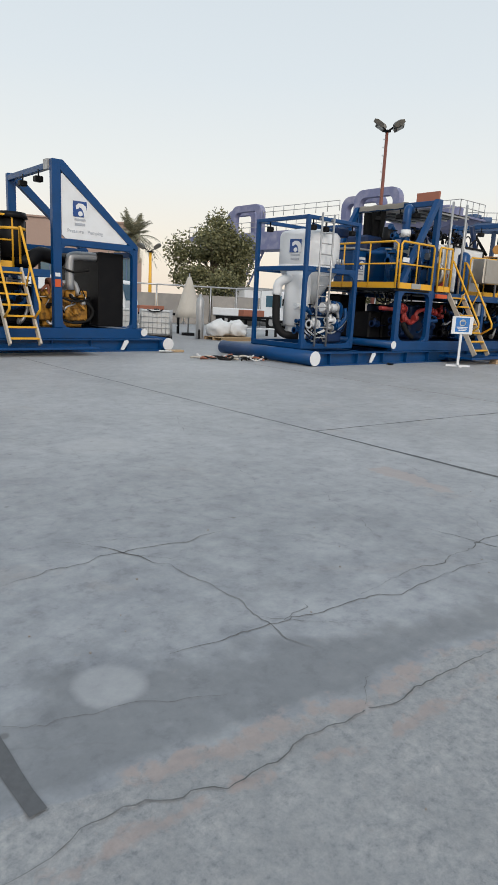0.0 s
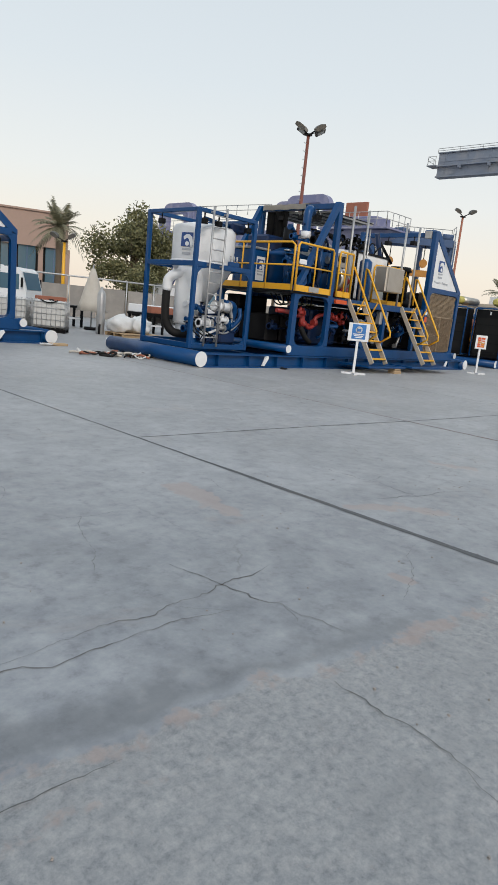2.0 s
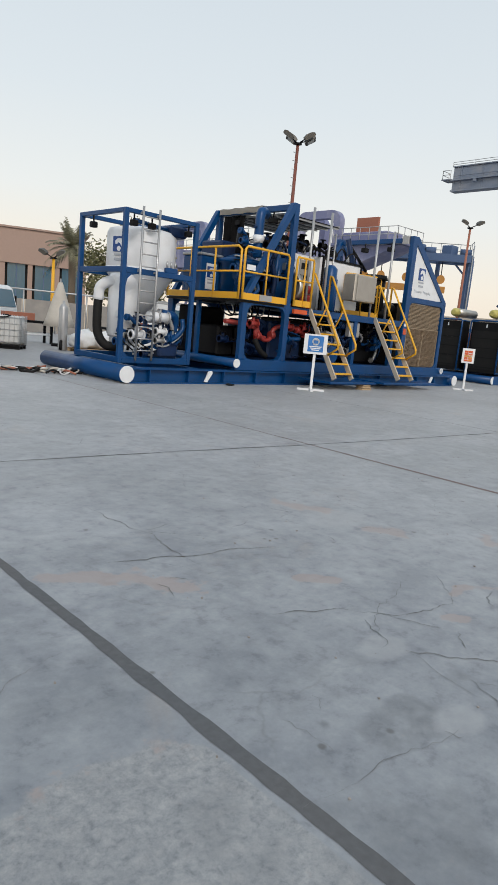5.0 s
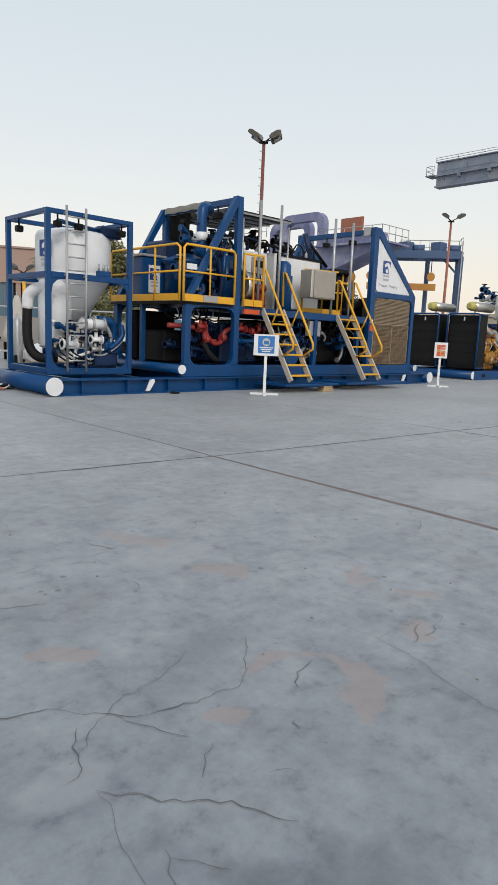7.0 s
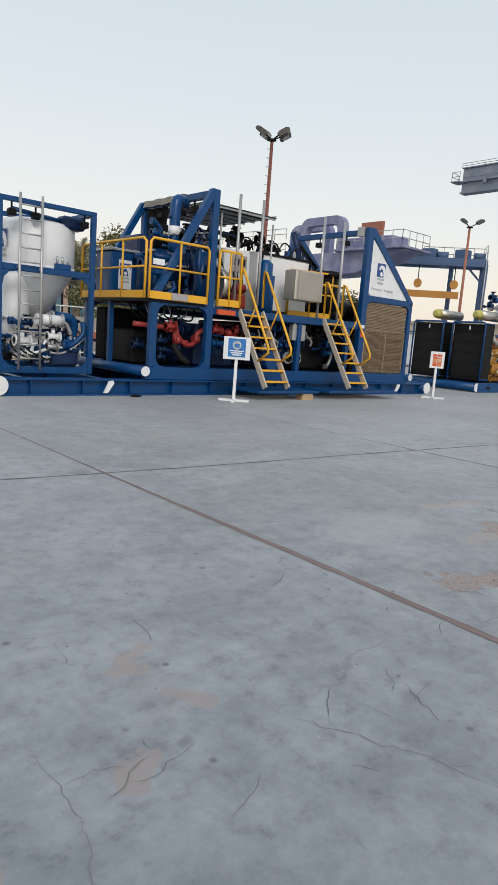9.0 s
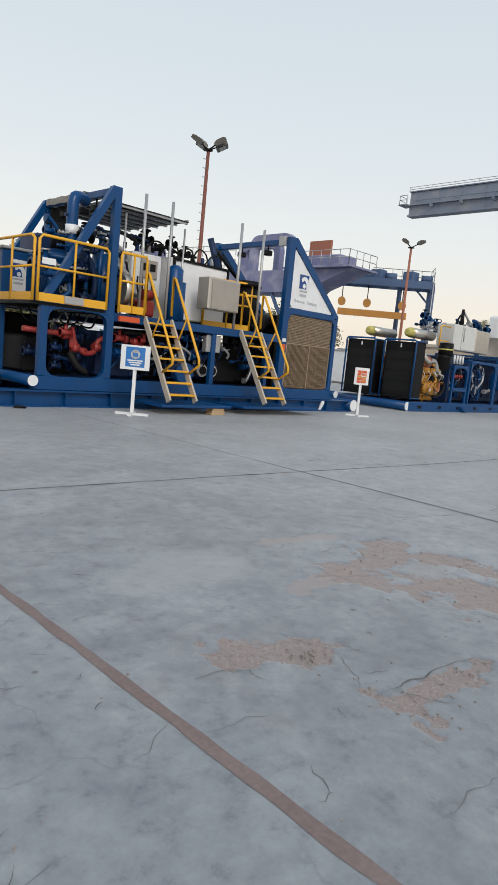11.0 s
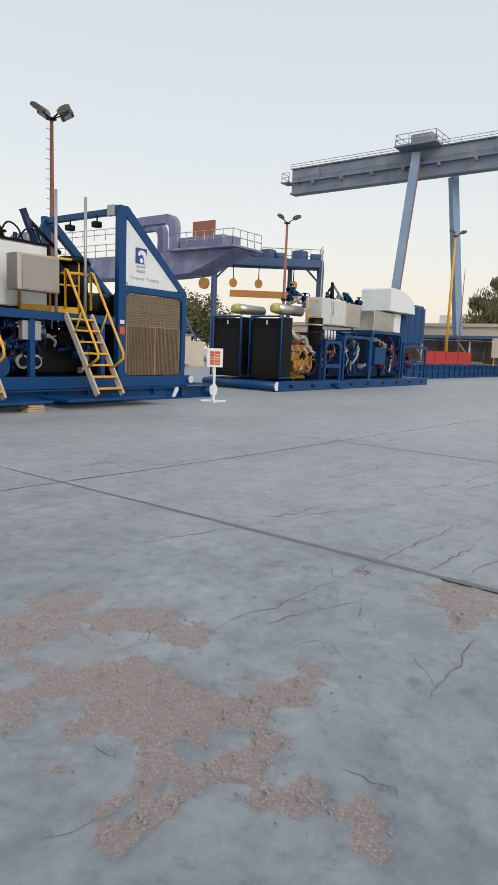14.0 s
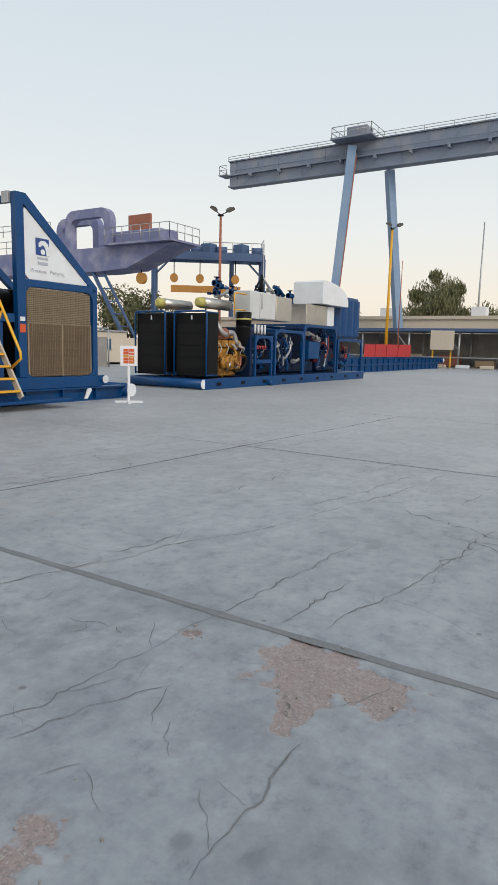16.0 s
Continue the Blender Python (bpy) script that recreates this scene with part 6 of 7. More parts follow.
# ---- masts ----
def mast(x, y, h, material, label, heads=4, r=0.13):
    u = thing("floodlight_mast", (x, y, 0), label, "light mast", "light masts")
    pole = ptube("pole", u, material, [(x, y, 0), (x, y, h)], [r, r * 0.65], 10)
    if heads == 4:
        for k in range(int(h / 0.45)):
            pbox("step", pole, GREY, x - 0.28, y - 0.015, 0.6 + 0.43 * k, x - 0.08, y + 0.015, 0.63 + 0.43 * k, bev=0)
    pbox("bracket", u, BLACK, x - 0.16, y - 0.16, h, x + 0.16, y + 0.16, h + 0.09)
    s = 1.0 if heads == 4 else 0.85
    spots = ((-0.55, -0.35), (0.55, -0.45), (0.65, 0.1), (-0.35, 0.1))[:heads]
    for k, (dx, dy) in enumerate(spots):
        hb = B()
        prism(hb, [(-0.30 * s, -0.08), (-0.24 * s, -0.11), (0.24 * s, -0.11), (0.30 * s, -0.08), (0.30 * s, 0.06), (0.14 * s, 0.13), (-0.14 * s, 0.13), (-0.30 * s, 0.06)], "y", -0.2, 0.2)
        out = 1 if dx > 0 else -1
        m = Matrix.Translation((x + dx * 0.74 + dy * 0.67, y - dx * 0.67 + dy * 0.74, h + 0.38 - 0.06 * (k > 1))) @ Matrix.Rotation(radians(-42), 4, "Z") @ Matrix.Rotation(radians(-30 * out), 4, "Y") @ Matrix.Rotation(radians(14 if k < 2 else -14), 4, "X")
        bmesh.ops.transform(hb, matrix=m, verts=hb.verts)
        hd = part("floodlight", hb, LAMPCASE, u)
        lb = B()
        box(lb, -0.18 * s, -0.17, -0.122, 0.18 * s, 0.17, -0.112)
        bmesh.ops.transform(lb, matrix=m, verts=lb.verts)
        part("lens", lb, LAMPGLASS, hd)
        pbar("arm", hd, BLACK, (x, y, h + 0.05), (x + dx * 0.6 + dy * 0.6, y - dx * 0.55 + dy * 0.65, h + 0.3), 0.05, 0.05)


mast(30.9, 25.1, 11.35, MASTRED, "rust-red steel mast with four floodlights")
mast(49.95, 24.9, 10.2, RUST, "slim orange-red mast with two floodlights", 2, 0.12)
mast(74.0, 21.7, 13.0, YELLOW, "yellow mast with two floodlights", 2, 0.17)
mast(23.9, 38.7, 4.6, YELLOW, "short yellow mast with two floodlights", 2, 0.14)


def hand_rail(parent, pts, h=1.1, r=0.035, step=2.0, material=GREY):
    bm = B()
    for z in (h * 0.5, h):
        tube(bm, [(p[0], p[1], p[2] + z) for p in pts], r, 5)
    for a, b in zip(pts, pts[1:]):
        a, b = Vector(a), Vector(b)
        n = max(1, int((b - a).length / step))
        for k in range(n + 1):
            p = a.lerp(b, k / n)
            tube(bm, [p, p + Vector((0, 0, h))], r, 5)
    part("handrail", bm, material, parent)


# ---- grey-blue gantry crane ----
def gantry():
    u = thing("gantry_crane", (81.5, 27, 0), "tall grey-blue gantry crane with box girder", "gantry crane")
    y0, y1 = -30, 47.0
    bm = B()
    box(bm, 80.9, y0, 21.8, 81.9, y1, 24.6, 0.05)
    g = part("girder", bm, GANTRY, u)
    pbox("flange", g, GANTRY, 80.5, y0, 22.9, 80.898, y1, 23.05, bev=0)
    pbox("top_flange", g, GANTRY, 80.72, y0, 24.601, 82.05, y1 + 0.05, 24.72, bev=0)
    ptube("power_rail", g, GANTRY, [(80.45, y0, 23.4), (80.45, y1 - 0.5, 23.4)], 0.04, 6)
    for k in range(26):
        pbox("stiffener", g, GANTRY, 80.84, y0 + 0.8 + 3 * k, 21.8, 80.898, y0 + 0.92 + 3 * k, 24.58, bev=0)
    pbox("flange", g, GANTRY, 80.75, y0, 21.6, 82.05, y1 + 0.1, 21.798, bev=0)
    for k in range(19):
        pbox("bracket", g, GANTRY, 80.1, y0 + 1.5 + 4 * k, 22.5, 80.89, y0 + 1.7 + 4 * k, 22.88, bev=0)
    hand_rail(u, [(80.6, y1, 24.6), (80.6, y0, 24.6)], 0.55, 0.035, 3.0)
    pbox("end_platform", u, GANTRY, 80.3, y1 + 0.02, 23.0, 82.0, y1 + 1.3, 23.12, bev=0)
    hand_rail(u, [(80.4, y1 + 0.1, 23.1), (80.4, y1 + 1.2, 23.1), (81.9, y1 + 1.2, 23.1)], 1.1, 0.04, 1.2)
    pbar("leg", u, GANTRYLEG, (80.2, 30.2, 24.0), (79.4, 32.0, 0.0), 1.05, 0.95, "pale blue tapered leg")
    pbar("leg", u, GANTRYLEG, (82.4, 26.6, 21.6), (84.5, 24.8, 0.0), 0.85, 0.8, "pale blue tapered leg")
    pbar("leg_ladder", u, RUST, (79.9, 29.55, 23.0), (79.2, 31.35, 0.2), 0.12, 0.12)
    pbox("platform", u, GANTRY, 78.9, 27.5, 24.62, 83.0, 32.3, 24.8, bev=0)
    pbox("winch_house", u, GANTRY, 79.6, 28.3, 24.81, 81.4, 30.7, 25.9, bev=0.05)
    hand_rail(u, [(79, 32.2, 24.8), (79, 27.6, 24.8), (82.9, 27.6, 24.8)], 1.1, 0.045, 1.5)
    hand_rail(u, [(79, 32.2, 24.8), (82.9, 32.2, 24.8)], 1.1, 0.045, 1.5)
    u.location += Vector((1.6, -0.5, -0.35))


gantry()


# ---- lavender portal crane ----
def arch(parent, x, y0, y1, z0, z1, d=1.0, w=1.1):
    """A portal hoop standing across the beam."""
    bm = B()
    ro, n = 1.4, 6
    def loop(a0, a1, b0, b1, r):
        out = [(a0, b0)]
        for k in range(n + 1):
            a = math.pi - k * math.pi / 2 / n
            out.append((a0 + r + r * math.cos(a), b1 - r + r * math.sin(a)))
        for k in range(n + 1):
            a = math.pi / 2 - k * math.pi / 2 / n
            out.append((a1 - r + r * math.cos(a), b1 - r + r * math.sin(a)))
        return out + [(a1, b0)]
    o, i = loop(y0, y1, z0, z1, ro), loop(y0 + w, y1 - w, z0, z1 - w, ro * 0.6)
    va = [[bm.verts.new((xx, p[0], p[1])) for p in lp] for lp in (o, i) for xx in (x, x + d)]
    oa, ob_, ia, ib = va
    for k in range(len(o) - 1):
        bm.faces.new((oa[k], oa[k + 1], ob_[k + 1], ob_[k]))
        bm.faces.new((ia[k], ib[k], ib[k + 1], ia[k + 1]))
        bm.faces.new((oa[k], ia[k], ia[k + 1], oa[k + 1]))
        bm.faces.new((ob_[k], ob_[k + 1], ib[k + 1], ib[k]))
    for k in (0, len(o) - 1):
        bm.faces.new((oa[k], ob_[k], ib[k], ia[k]))
    return part("portal_hoop", bm, LAV, parent)


def lavender_crane():
    u = thing("portal_crane", (66.5, 65, 0), "faded lavender crane with beam, hoops and walkway", "portal crane")
    bm = B()
    prism(bm, [(41.6, 11.9), (94.0, 12.2), (94.0, 11.5), (88.0, 9.6), (52, 9.4), (48.0, 9.6)], "x", 65.5, 69.0)
    part("beam", bm, LAV, u)
    for xx, oy_ in ((65.6, 0.0), (68.4, 4.6)):
        arch(u, xx, 75.6 + oy_, 82.8 + oy_, 9.0, 16.2, 0.9, 0.95)
        arch(u, xx, 50.5 + oy_, 57.6 + oy_, 9.6, 16.2, 0.9, 0.95)
    pbox("deck", u, LAV, 64.6, 41.3, 11.95, 69.8, 51.0, 12.15, bev=0)
    hand_rail(u, [(64.7, 50.5, 12.15), (64.7, 41.5, 12.15), (69.7, 41.5, 12.15)], 1.6, 0.045, 1.2)
    hand_rail(u, [(65.6, 94, 12.2), (65.6, 60, 12.0)], 1.5, 0.05, 2.0)
    hand_rail(u, [(65.6, 75, 14.2), (65.6, 60, 14.0)], 1.3, 0.05, 2.0)
    pbox("winch", u, LAV, 65.8, 43.6, 12.16, 68.8, 50.0, 13.5, bev=0.08)
    pbox("winch_cover", u, RUST, 66.4, 45.5, 13.51, 66.7, 48.6, 15.2, bev=0.03, label="rust-red winch cover")
    for y, yb, in ((79.5, 85.8), (53.5, 47.2)):
        for x in ((65.8,) if y < 60 else (65.8, 68.5)):
            pbar("leg", u, FARBLUE if y < 60 else LAV, (x, y, 9.6), (x, yb, 0.0), 0.32, 0.32)
            pbar("leg", u, FARBLUE if y < 60 else LAV, (x, y - 1.6, 9.6), (x, yb - 1.6, 0.0), 0.22, 0.22)
        for k in range(7):
            f = (k + 0.5) / 7
            pbar("leg_rung", u, FARBLUE if y < 60 else LAV, (65.8, y + (yb - y) * f, 9.6 * (1 - f)), (65.8, y - 1.6 + (yb - y) * f, 9.6 * (1 - f)), 0.15, 0.15)
    ptube("hook_block", u, ORANGE, [(66.5, 47.0, 8.6), (67.0, 47.0, 8.6)], 0.6, 16)
    pbar("hook_rope", u, BLACK, (66.7, 47.0, 9.5), (66.7, 47.0, 8.9), 0.08, 0.08)


lavender_crane()


# ---- blue hoist frame with orange spreader ----
def hoist_frame():
    u = thing("hoist_frame", (94, 58, 0), "dark blue hoist frame with orange spreader beam", "hoist crane")
    a, b = Vector((89.0, 64.2, 0)), Vector((98.6, 51.4, 0))
    d = (b - a).normalized()
    n = Vector((d.y, -d.x, 0)) * 3.5
    up = Vector((0, 0, 1))
    for p in (a, b):
        for k in (0, 1):
            pbar("column", u, FARBLUE, p + n * k, p + n * k + up * 13.0, 0.5, 0.5)
    pbar("column", u, FARBLUE, a.lerp(b, 0.72), a.lerp(b, 0.72) + up * 13.0, 0.5, 0.5)
    for k in (0, 1):
        pbar("top_beam", u, FARBLUE, a + n * k + up * 13.2, b + n * k + up * 13.2, 0.6, 1.0)
    for p in (a, b):
        pbar("tie_beam", u, FARBLUE, p + up * 13.2, p + n + up * 13.2, 0.5, 0.8)
    for f in (0.25, 0.5, 0.8):
        q = a.lerp(b, f) + n * 0.5
        pbox("winch", u, FARBLUE, q.x - 0.9, q.y - 0.9, 13.7, q.x + 0.9, q.y + 0.9, 15.0, bev=0.1)
    hand_rail(u, [tuple(a.lerp(b, 0.45) + up * 13.7), tuple(b + up * 13.7), tuple(b + n + up * 13.7)], 1.8, 0.05, 1.4)
    pbar("spreader", u, ORANGE, a.lerp(b, 0.15) + n * 0.5 + up * 9.0, a.lerp(b, 0.8) + n * 0.5 + up * 9.0, 0.5, 0.9, "orange spreader beam")
    for f in (0.18, 0.42, 0.75):
        q = a.lerp(b, f) + n * 0.5
        ptube("hook_block", u, ORANGE, [q - n.normalized() * 0.25 + up * 10.4, q + n.normalized() * 0.25 + up * 10.4], 0.6, 16, "orange hook block")
        pbar("hoist_rope", u, BLACK, q + up * 10.9, q + up * 13.0, 0.1, 0.1)
    for p, q in ((a, 0.12), (b, 0.88)):
        pbar("brace", u, FARBLUE, p + up * 11.0, a.lerp(b, q) + up * 12.8, 0.25, 0.25)
        pbar("brace", u, FARBLUE, p + up * 4.0, p + n + up * 9.0, 0.2, 0.2)
    for f in (0.1, 0.38, 0.62, 0.95):
        q = a.lerp(b, f) + n * 0.5
        ptube("drum", u, FARBLUE, [q - d * 0.8 + up * 14.2, q + d * 0.8 + up * 14.2], 0.5, 12)
    ptube("ladder", u, GREY, [b + n * 1.1, b + n * 1.1 + up * 15], 0.1, 6)
    for k in range(9):
        pbar("ladder_rung", u, GREY, b + n * 1.1 + up * (2 + 1.4 * k), b + n * 1.0 + up * (2 + 1.4 * k), 0.08, 0.08)
    u.scale = (1, 1, 1.1)


hoist_frame()


# ---- trees ----
def tree(x, y, h, r, seed, label, n=2600, drooping=False, trunk=True):
    rnd = random.Random(seed)
    u = thing("tree", (x, y, 0), label, "tree")
    bm = B()
    tube(bm, bend([(x, y, 0), (x + 0.1, y, h * 0.2), (x - 0.1, y + 0.1, h * 0.45), (x, y, h * 0.7)], 3), [r * 0.09 * (1 - 0.08 * k) for k in range(10)], 8)
    lobes = []
    for k in range(36):
        a, e = rnd.uniform(0, 6.28), rnd.uniform(-0.95, 1.35)
        g = rnd.uniform(0.35, 1.0)
        q = Vector((x + math.cos(a) * r * g * math.cos(e), y + math.sin(a) * r * g * math.cos(e), h * 0.49 + h * 0.42 * g * math.sin(e)))
        tube(bm, bend([(x, y, h * rnd.uniform(0.25, 0.5)), ((x + q.x) / 2, (y + q.y) / 2, q.z * 0.85), tuple(q)], 3), [r * 0.03] + [r * 0.02] * 5 + [r * 0.008], 5)
        lobes.append((q, r * rnd.uniform(0.14, 0.38)))
    part("trunk", bm, BARK, u)
    verts, faces = [], []
    s = r * 0.034
    for k in range(n):
        c, lr = lobes[k % len(lobes)]
        d = Vector((rnd.gauss(0, 1), rnd.gauss(0, 1), rnd.gauss(0, 0.8))).normalized() * lr * rnd.uniform(0.3, 1.25)
        p = c + d
        a = Vector((rnd.gauss(0, 1), rnd.gauss(0, 1), rnd.gauss(0, 0.6))).normalized() * s * rnd.uniform(0.6, 1.5)
        if drooping:
            a = Vector((rnd.gauss(0, 0.25), rnd.gauss(0, 0.25), -1)).normalized() * s * rnd.uniform(0.9, 2.2)
        b = a.orthogonal().normalized() * s * (0.35 if drooping else 0.7) * rnd.uniform(0.6, 1.3)
        b.rotate(Matrix.Rotation(rnd.uniform(0, 6.28), 3, a))
        i = len(verts)
        verts += [p - a - b * 0.3, p + b, p + a, p - b]
        faces.append((i, i + 1, i + 2, i + 3))
    me = bpy.data.meshes.new("crown")
    me.from_pydata([tuple(v - Vector((x, y, 0))) for v in verts], [], faces)
    me.materials.append(LEAF)
    ob = new("crown", me)
    ob.parent = u
    return u


def palm(x, y, h, r, seed, label="date palm with arching grey-green fronds"):
    rnd = random.Random(seed)
    u = thing("palm_tree", (x, y, 0), label, "palm", "palms")
    part("trunk", tube(B(), [(x, y, 0), (x + 0.1, y, h * 0.5), (x, y, h)], [r * 0.14, r * 0.11, r * 0.13], 10), BARK, u)
    verts, faces = [], []
    for k in range(46):
        a, e = rnd.uniform(0, 6.28), rnd.uniform(-0.5, 1.35)
        L_ = r * rnd.uniform(0.85, 1.15)
        pts = []
        for j in range(9):
            t = j / 8
            rad = L_ * t * math.cos(e) * (1 - 0.1 * t)
            zz = h + L_ * (t * math.sin(e) - 0.55 * t * t * max(0.2, math.cos(e)))
            pts.append(Vector((math.cos(a) * rad, math.sin(a) * rad, zz)))
        side = Vector((-math.sin(a), math.cos(a), 0))
        for j in range(8):
            for q in (0.0, 0.5):
                p = pts[j].lerp(pts[j + 1], q)
                d = (pts[j + 1] - pts[j]).normalized()
                ln = r * 0.26 * (1 - abs(j / 8 - 0.4))
                for sg in (-1, 1):
                    tip = p + side * sg * ln + d * ln * 0.6 - Vector((0, 0, ln * 0.35))
                    i = len(verts)
                    verts += [p - d * r * 0.022, tip, p + d * r * 0.022]
                    faces.append((i, i + 1, i + 2))
    me = bpy.data.meshes.new("fronds")
    me.from_pydata([tuple(v) for v in verts], [], faces)
    me.materials.append(PALMLEAF)
    ob = new("fronds", me)
    ob.parent = u


palm(50.5, 86.9, 10.4, 4.5, 2)
tree(30.7, 40.6, 8.3, 3.3, 5, "broad dusty green tree behind the fence", 21000)
tree(99.5, 23.4, 13.0, 5.4, 9, "drooping grey-green tree behind the canopy", 26000, True)
tree(101.0, 31.0, 7.5, 3.0, 12, "low dark green tree behind the canopy", 6000)
palm(96.0, 40.5, 7.5, 3.2, 15)
palm(100.0, 37.0, 6.2, 2.8, 16)
tree(88.0, 68.0, 10.5, 6.0, 17, "dusty green tree beyond the crane legs", 12000)
tree(97.0, 17.2, 7.5, 2.6, 19, "dark green tree beside the canopy", 5000)
palm(70.0, 62.0, 5.6, 2.4, 20)


# ---- distant buildings ----
def hall():
    """Tan industrial hall with a glazed lower band, on the far side of the fence."""
    u = thing("industrial_hall", (40, 116, 0), "tan clad hall with a blue glazed lower band", "building")
    a, b = Vector((0.8, 132.0, 0)), Vector((62.0, 104.4, 0))
    d = (b - a).normalized()
    n = Vector((-d.y, d.x, 0))
    up = Vector((0, 0, 1))
    def slab(name, f0, f1, z0, z1, k0, k1, material, parent):
        bm = B()
        p, q = a.lerp(b, f0), a.lerp(b, f1)
        lo = [p + n * k0, q + n * k0, q + n * k1, p + n * k1]
        vs = [[bm.verts.new(v + up * z) for v in lo] for z in (z0, z1)]
        bm.faces.new(vs[0][::-1])
        bm.faces.new(vs[1])
        for i in range(4):
            bm.faces.new((vs[0][i], vs[0][(i + 1) % 4], vs[1][(i + 1) % 4], vs[1][i]))
        return part(name, bm, material, parent)
    slab("upper_wall", 0, 1, 8.6, 14.3, 0, 30, TAN, u)
    slab("roof", -0.01, 1.01, 14.31, 14.6, -0.3, 30.2, TAN, u)
    slab("lower_wall", 0, 1, 0, 1.4, 0.3, 30, BEIGE, u)
    # black block added inside so no sky shows between the windows
    slab("dark_infill", 0.001, 0.999, 1.4, 8.6, 1.0, 29, RUBBER, u)
    for k in range(15):
        f = k / 15
        w = slab("window", f + 0.012, f + 1 / 15 - 0.012, 1.4, 8.6, 0.5, 0.6, GLASS, u)
        slab("mullion", f + 1 / 30 - 0.001, f + 1 / 30 + 0.001, 1.4, 8.6, 0.45, 0.5, FARBLUE, w)
    for k in range(16):
        f = k / 15
        slab("pilaster", f - 0.006, f + 0.006, 1.4, 8.6, 0.2, 0.7, TAN, u)


hall()

# fence between the yard and the trees
fe = thing("fence", (24, 36, 0), "weathered sheet and mesh fence with pale top rail", "fence")
fa, fb = Vector((9, 41, 0)), Vector((44, 29.5, 0))
for k in range(21):
    p = fa.lerp(fb, k / 20)
    ptube("post", fe, GREY, [p, p + Vector((0, 0, 2.5))], 0.05, 8)
    if k < 20:
        q = fa.lerp(fb, (k + 1) / 20)
        pbar("panel", fe, FENCE, p + Vector((0.1, -0.03, 1.0)), q + Vector((-0.1, 0.03, 1.0)), 0.04, 1.9)
ptube("top_rail", fe, GREY, [fa + Vector((0, 0, 2.5)), fb + Vector((0, 0, 2.5))], 0.05, 8)
wl_ = thing("low_wall", (24, 44, 0), "beige rendered boundary wall", "wall", kind="structure")
pbar("wall", wl_, BEIGE, (4, 50, 1.0), (52, 34, 1.0), 0.3, 2.0)


def cabin(x, y, w, d, h, label, material=WHITE):
    u = thing("site_cabin", (x, y, 0), label, "cabin", "site cabins")
    body = pbox("body", u, material, x, y, 0.15, x + w, y + d, h, bev=0.03)
    pbox("roof", u, GREY, x - 0.1, y - 0.1, h + 0.001, x + w + 0.1, y + d + 0.1, h + 0.12)
    for k in range(int(w / 2)):
        win = pbox("window", body, GLASS, x + 0.7 + 2 * k, y - 0.02, 1.1, x + 1.3 + 2 * k, y - 0.005, 1.9, bev=0)
        pbox("sill", win, GREY, x + 0.65 + 2 * k, y - 0.06, 1.04, x + 1.35 + 2 * k, y - 0.004, 1.09, bev=0)
    for k in (0.2, w - 0.5):
        pbox("block", u, GREY, x + k, y + 0.1, 0, x + k + 0.3, y + d - 0.1, 0.15)


cabin(30.5, 36.5, 5, 2.5, 2.6, "white site cabin with small windows")
cabin(54.0, 31.0, 6, 3, 2.8, "white site cabin beyond the skids")
cabin(47.0, 33.5, 3, 2.4, 2.4, "beige timber hut beyond the skids", BEIGE)


def canopy():
    """Long shade canopy in front of a beige wall."""
    u = thing("shade_canopy", (77, 12, 0), "long dark shade canopy on steel posts", "canopy")
    pbox("roof", u, FARBLUE, 75.5, -30, 3.45, 81, 50, 3.75)
    for k in range(17):
        y = -29 + 4.9 * k
        ptube("post", u, GREY, [(75.8, y, 0), (75.8, y, 3.45)], 0.1, 8)
        pbar("brace", u, GREY, (75.8, y, 1.7), (75.8, y + 1.4, 3.4), 0.1, 0.1)
        ptube("post", u, GREY, [(80.6, y, 0), (80.6, y, 3.45)], 0.1, 8)
    pbox("rear_wall", u, FENCE, 81.0, -30, 0, 81.2, 50, 3.4)
    ptube("rail", u, GREY, [(75.6, -30, 1.0), (75.6, 50, 1.0)], 0.07, 6)


canopy()
rnd = random.Random(52)
for k in range(16):
    y, h_, w_ = -6 + 3.1 * k + rnd.uniform(-0.6, 0.6), rnd.uniform(0.5, 1.3), rnd.uniform(0.8, 2.0)
    crate_ = thing("storage_crate", (78.5, y, 0), "pale storage crate standing under the shade canopy", "crate", "crates under the canopy")
    pbox("body", crate_, (BEIGE, WHITE, TIMBER, RUST)[k % 4], 78.0, y, 0.12, 79.2, y + w_, h_, bev=0.03)
    for dy in (0.05, w_ - 0.2):
        pbox("runner", crate_, TIMBER, 78.0, y + dy, 0, 79.2, y + dy + 0.12, 0.118, bev=0)
for k in range(34):
    y = -28 + 2.2 * k
    u = solo("kerb_block", box(B(), 74.6, y, 0, 75.1, y + 1.2, 0.32, 0.04), WHITE if k % 2 else BEIGE, "pale painted concrete kerb block by the canopy", "kerb", "kerb blocks")
bw = thing("beige_building", (92, 10, 0), "low beige building with parapet behind the canopy", "building")
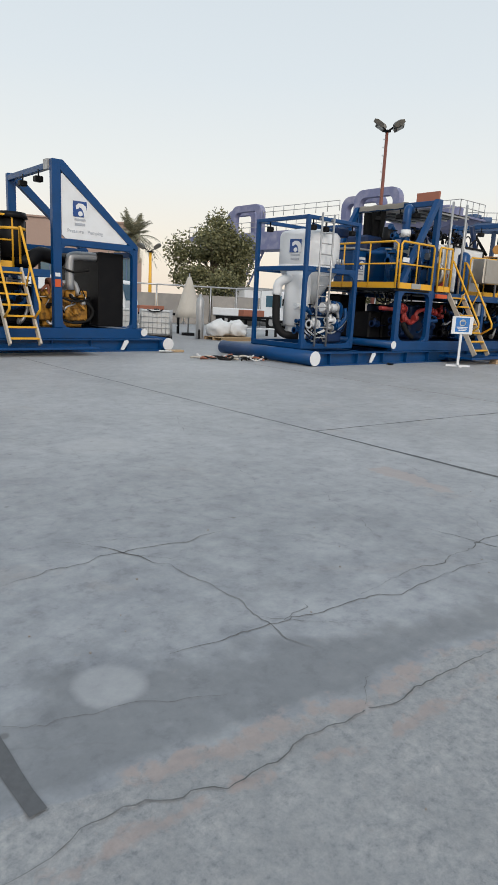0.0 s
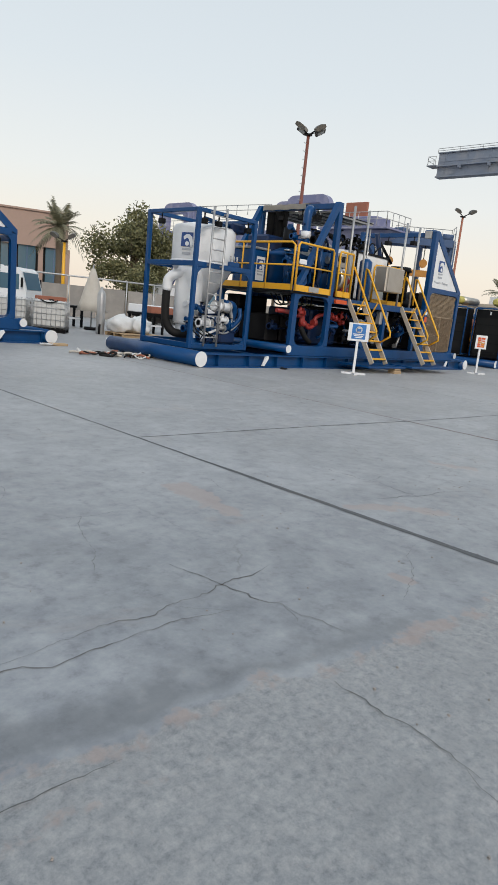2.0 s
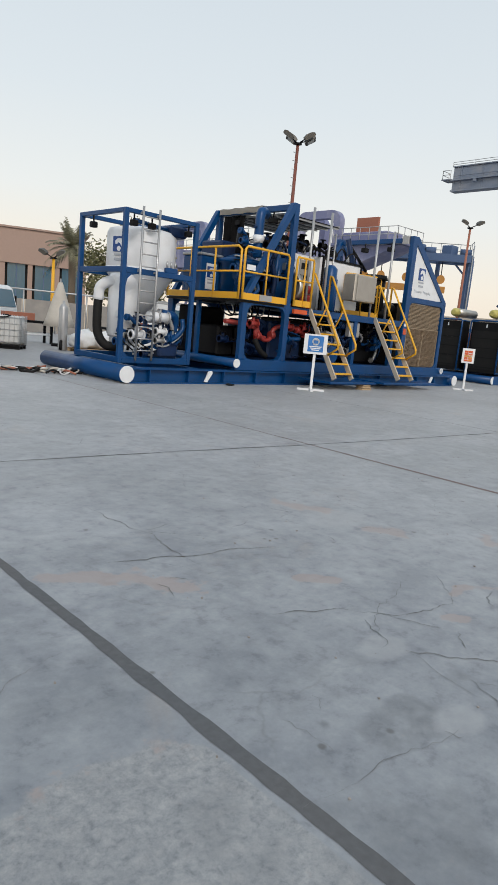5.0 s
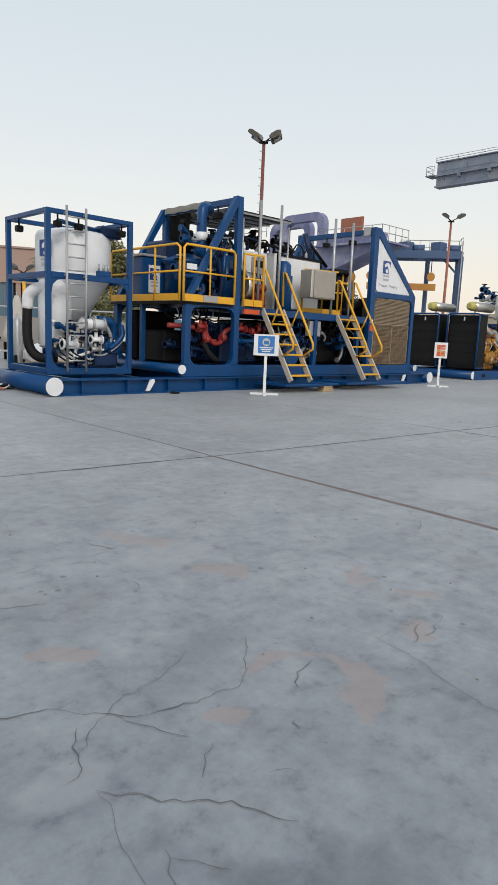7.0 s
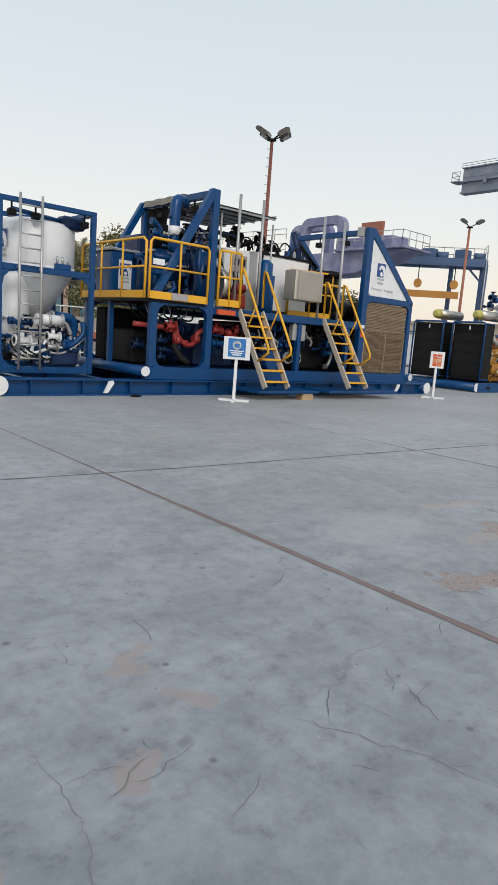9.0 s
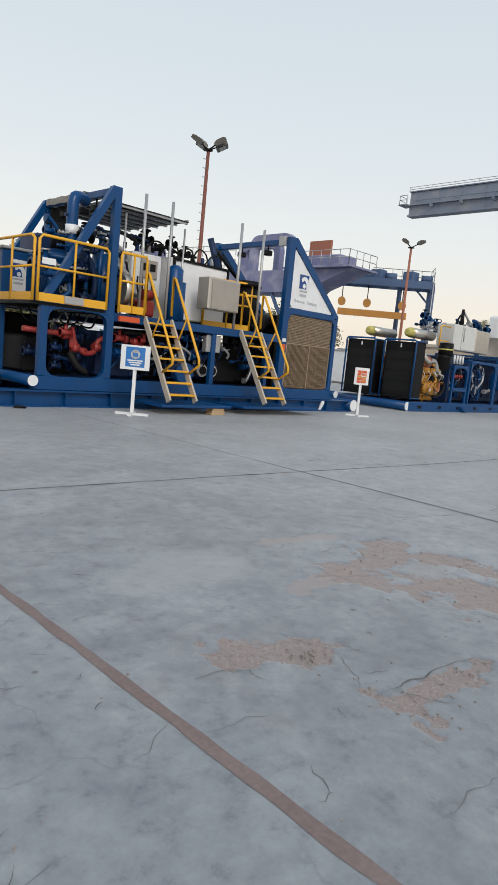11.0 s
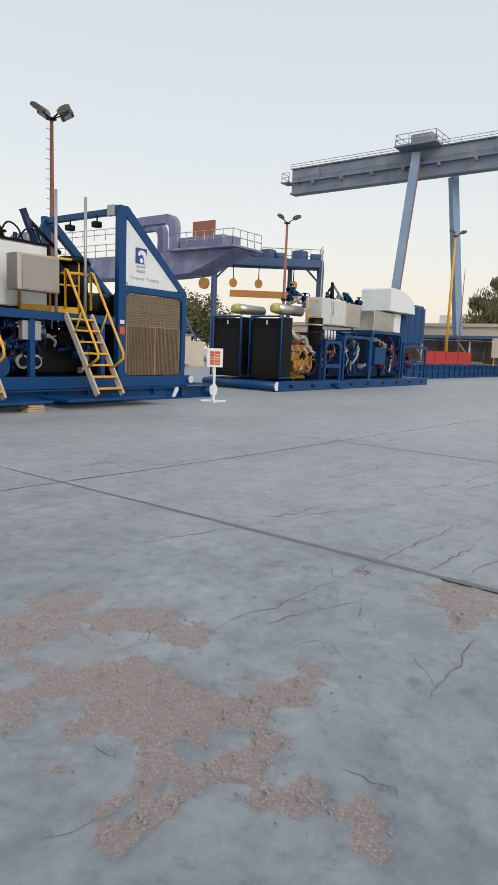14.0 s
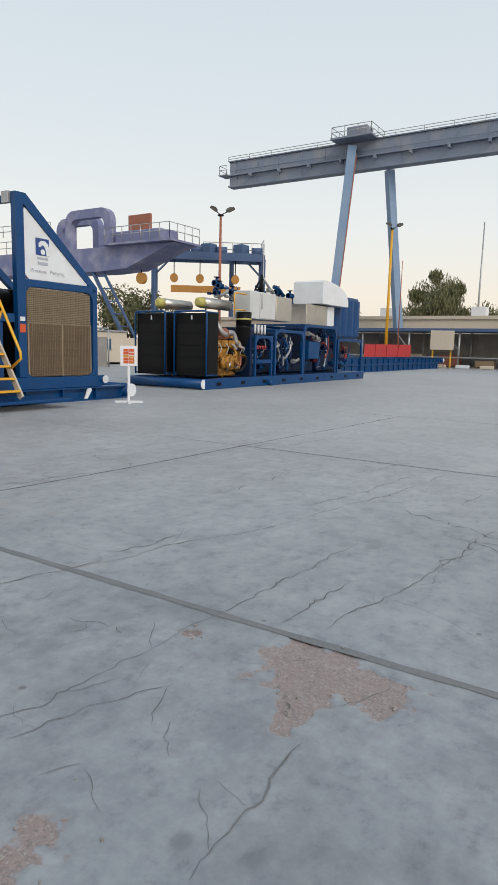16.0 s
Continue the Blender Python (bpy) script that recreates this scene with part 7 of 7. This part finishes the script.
pbox("wall", bw, BEIGE, 88, -40, 0, 96, 58, 5.2)
pbox("parapet", bw, BEIGE, 87.8, -40, 5.2, 96.2, 58, 5.6)
for k in range(5):
    pbox("roof_unit", bw, WHITE, 90, -6 + 11 * k, 5.6, 91.6, -4.4 + 11 * k, 6.7)
for k in range(16):
    win = pbox("window", bw, GLASS, 87.97, -36 + 5.5 * k, 1.2, 87.995, -34.2 + 5.5 * k, 2.8, bev=0)
pb = thing("red_barrier", (72.9, 20.3, 0), "row of red water-filled barriers", "barrier")
for k in range(4):
    y = 18.9 + 1.15 * k
    part("barrier_section", prism(B(), [(72.6, 0), (73.4, 0), (73.2, 0.5), (73.15, 2.1), (72.85, 2.1), (72.8, 0.5)], "y", y, y + 1.1), SAFETYRED, pb)
tb_ = thing("pale_board", (74.2, 16.0, 0), "blank pale board on yellow legs", "board")
pbox("board", tb_, BEIGE, 74.2, 15.2, 1.7, 74.3, 17.4, 3.5)
for y in (15.4, 17.1):
    pbox("leg", tb_, YELLOW, 74.3, y, 0, 74.4, y + 0.12, 3.4)
ptube("pole", thing("thin_mast", (74, 20.5, 0), "thin dark steel pole by the canopy", "pole"), RUST, [(74, 20.5, 0), (74, 20.5, 10)], [0.08, 0.03], 6)
ptube("pole", thing("thin_mast", (95, 18.0, 0), "thin grey lamp pole beyond the canopy", "pole"), GREY, [(95, 18.0, 0), (95, 18.0, 17)], [0.15, 0.07], 6)
jb = thing("pipe_scrap_heap", (29.5, 17.5, 0), "heap of pink hose and pipe scraps", "debris")
rnd = random.Random(33)
for k in range(14):
    x, y = 28.6 + rnd.uniform(0, 2.0), 17.2 + rnd.uniform(0, 1.6)
    ptube("pipe_scrap", jb, (RUST, CLOTH, BAG)[k % 3], bend([(x, y, 0.06), (x + rnd.uniform(-0.5, 0.5), y + rnd.uniform(-0.4, 0.4), rnd.uniform(0.1, 0.45)), (x + rnd.uniform(-0.7, 0.7), y + rnd.uniform(-0.6, 0.6), 0.06)]), 0.05, 8)
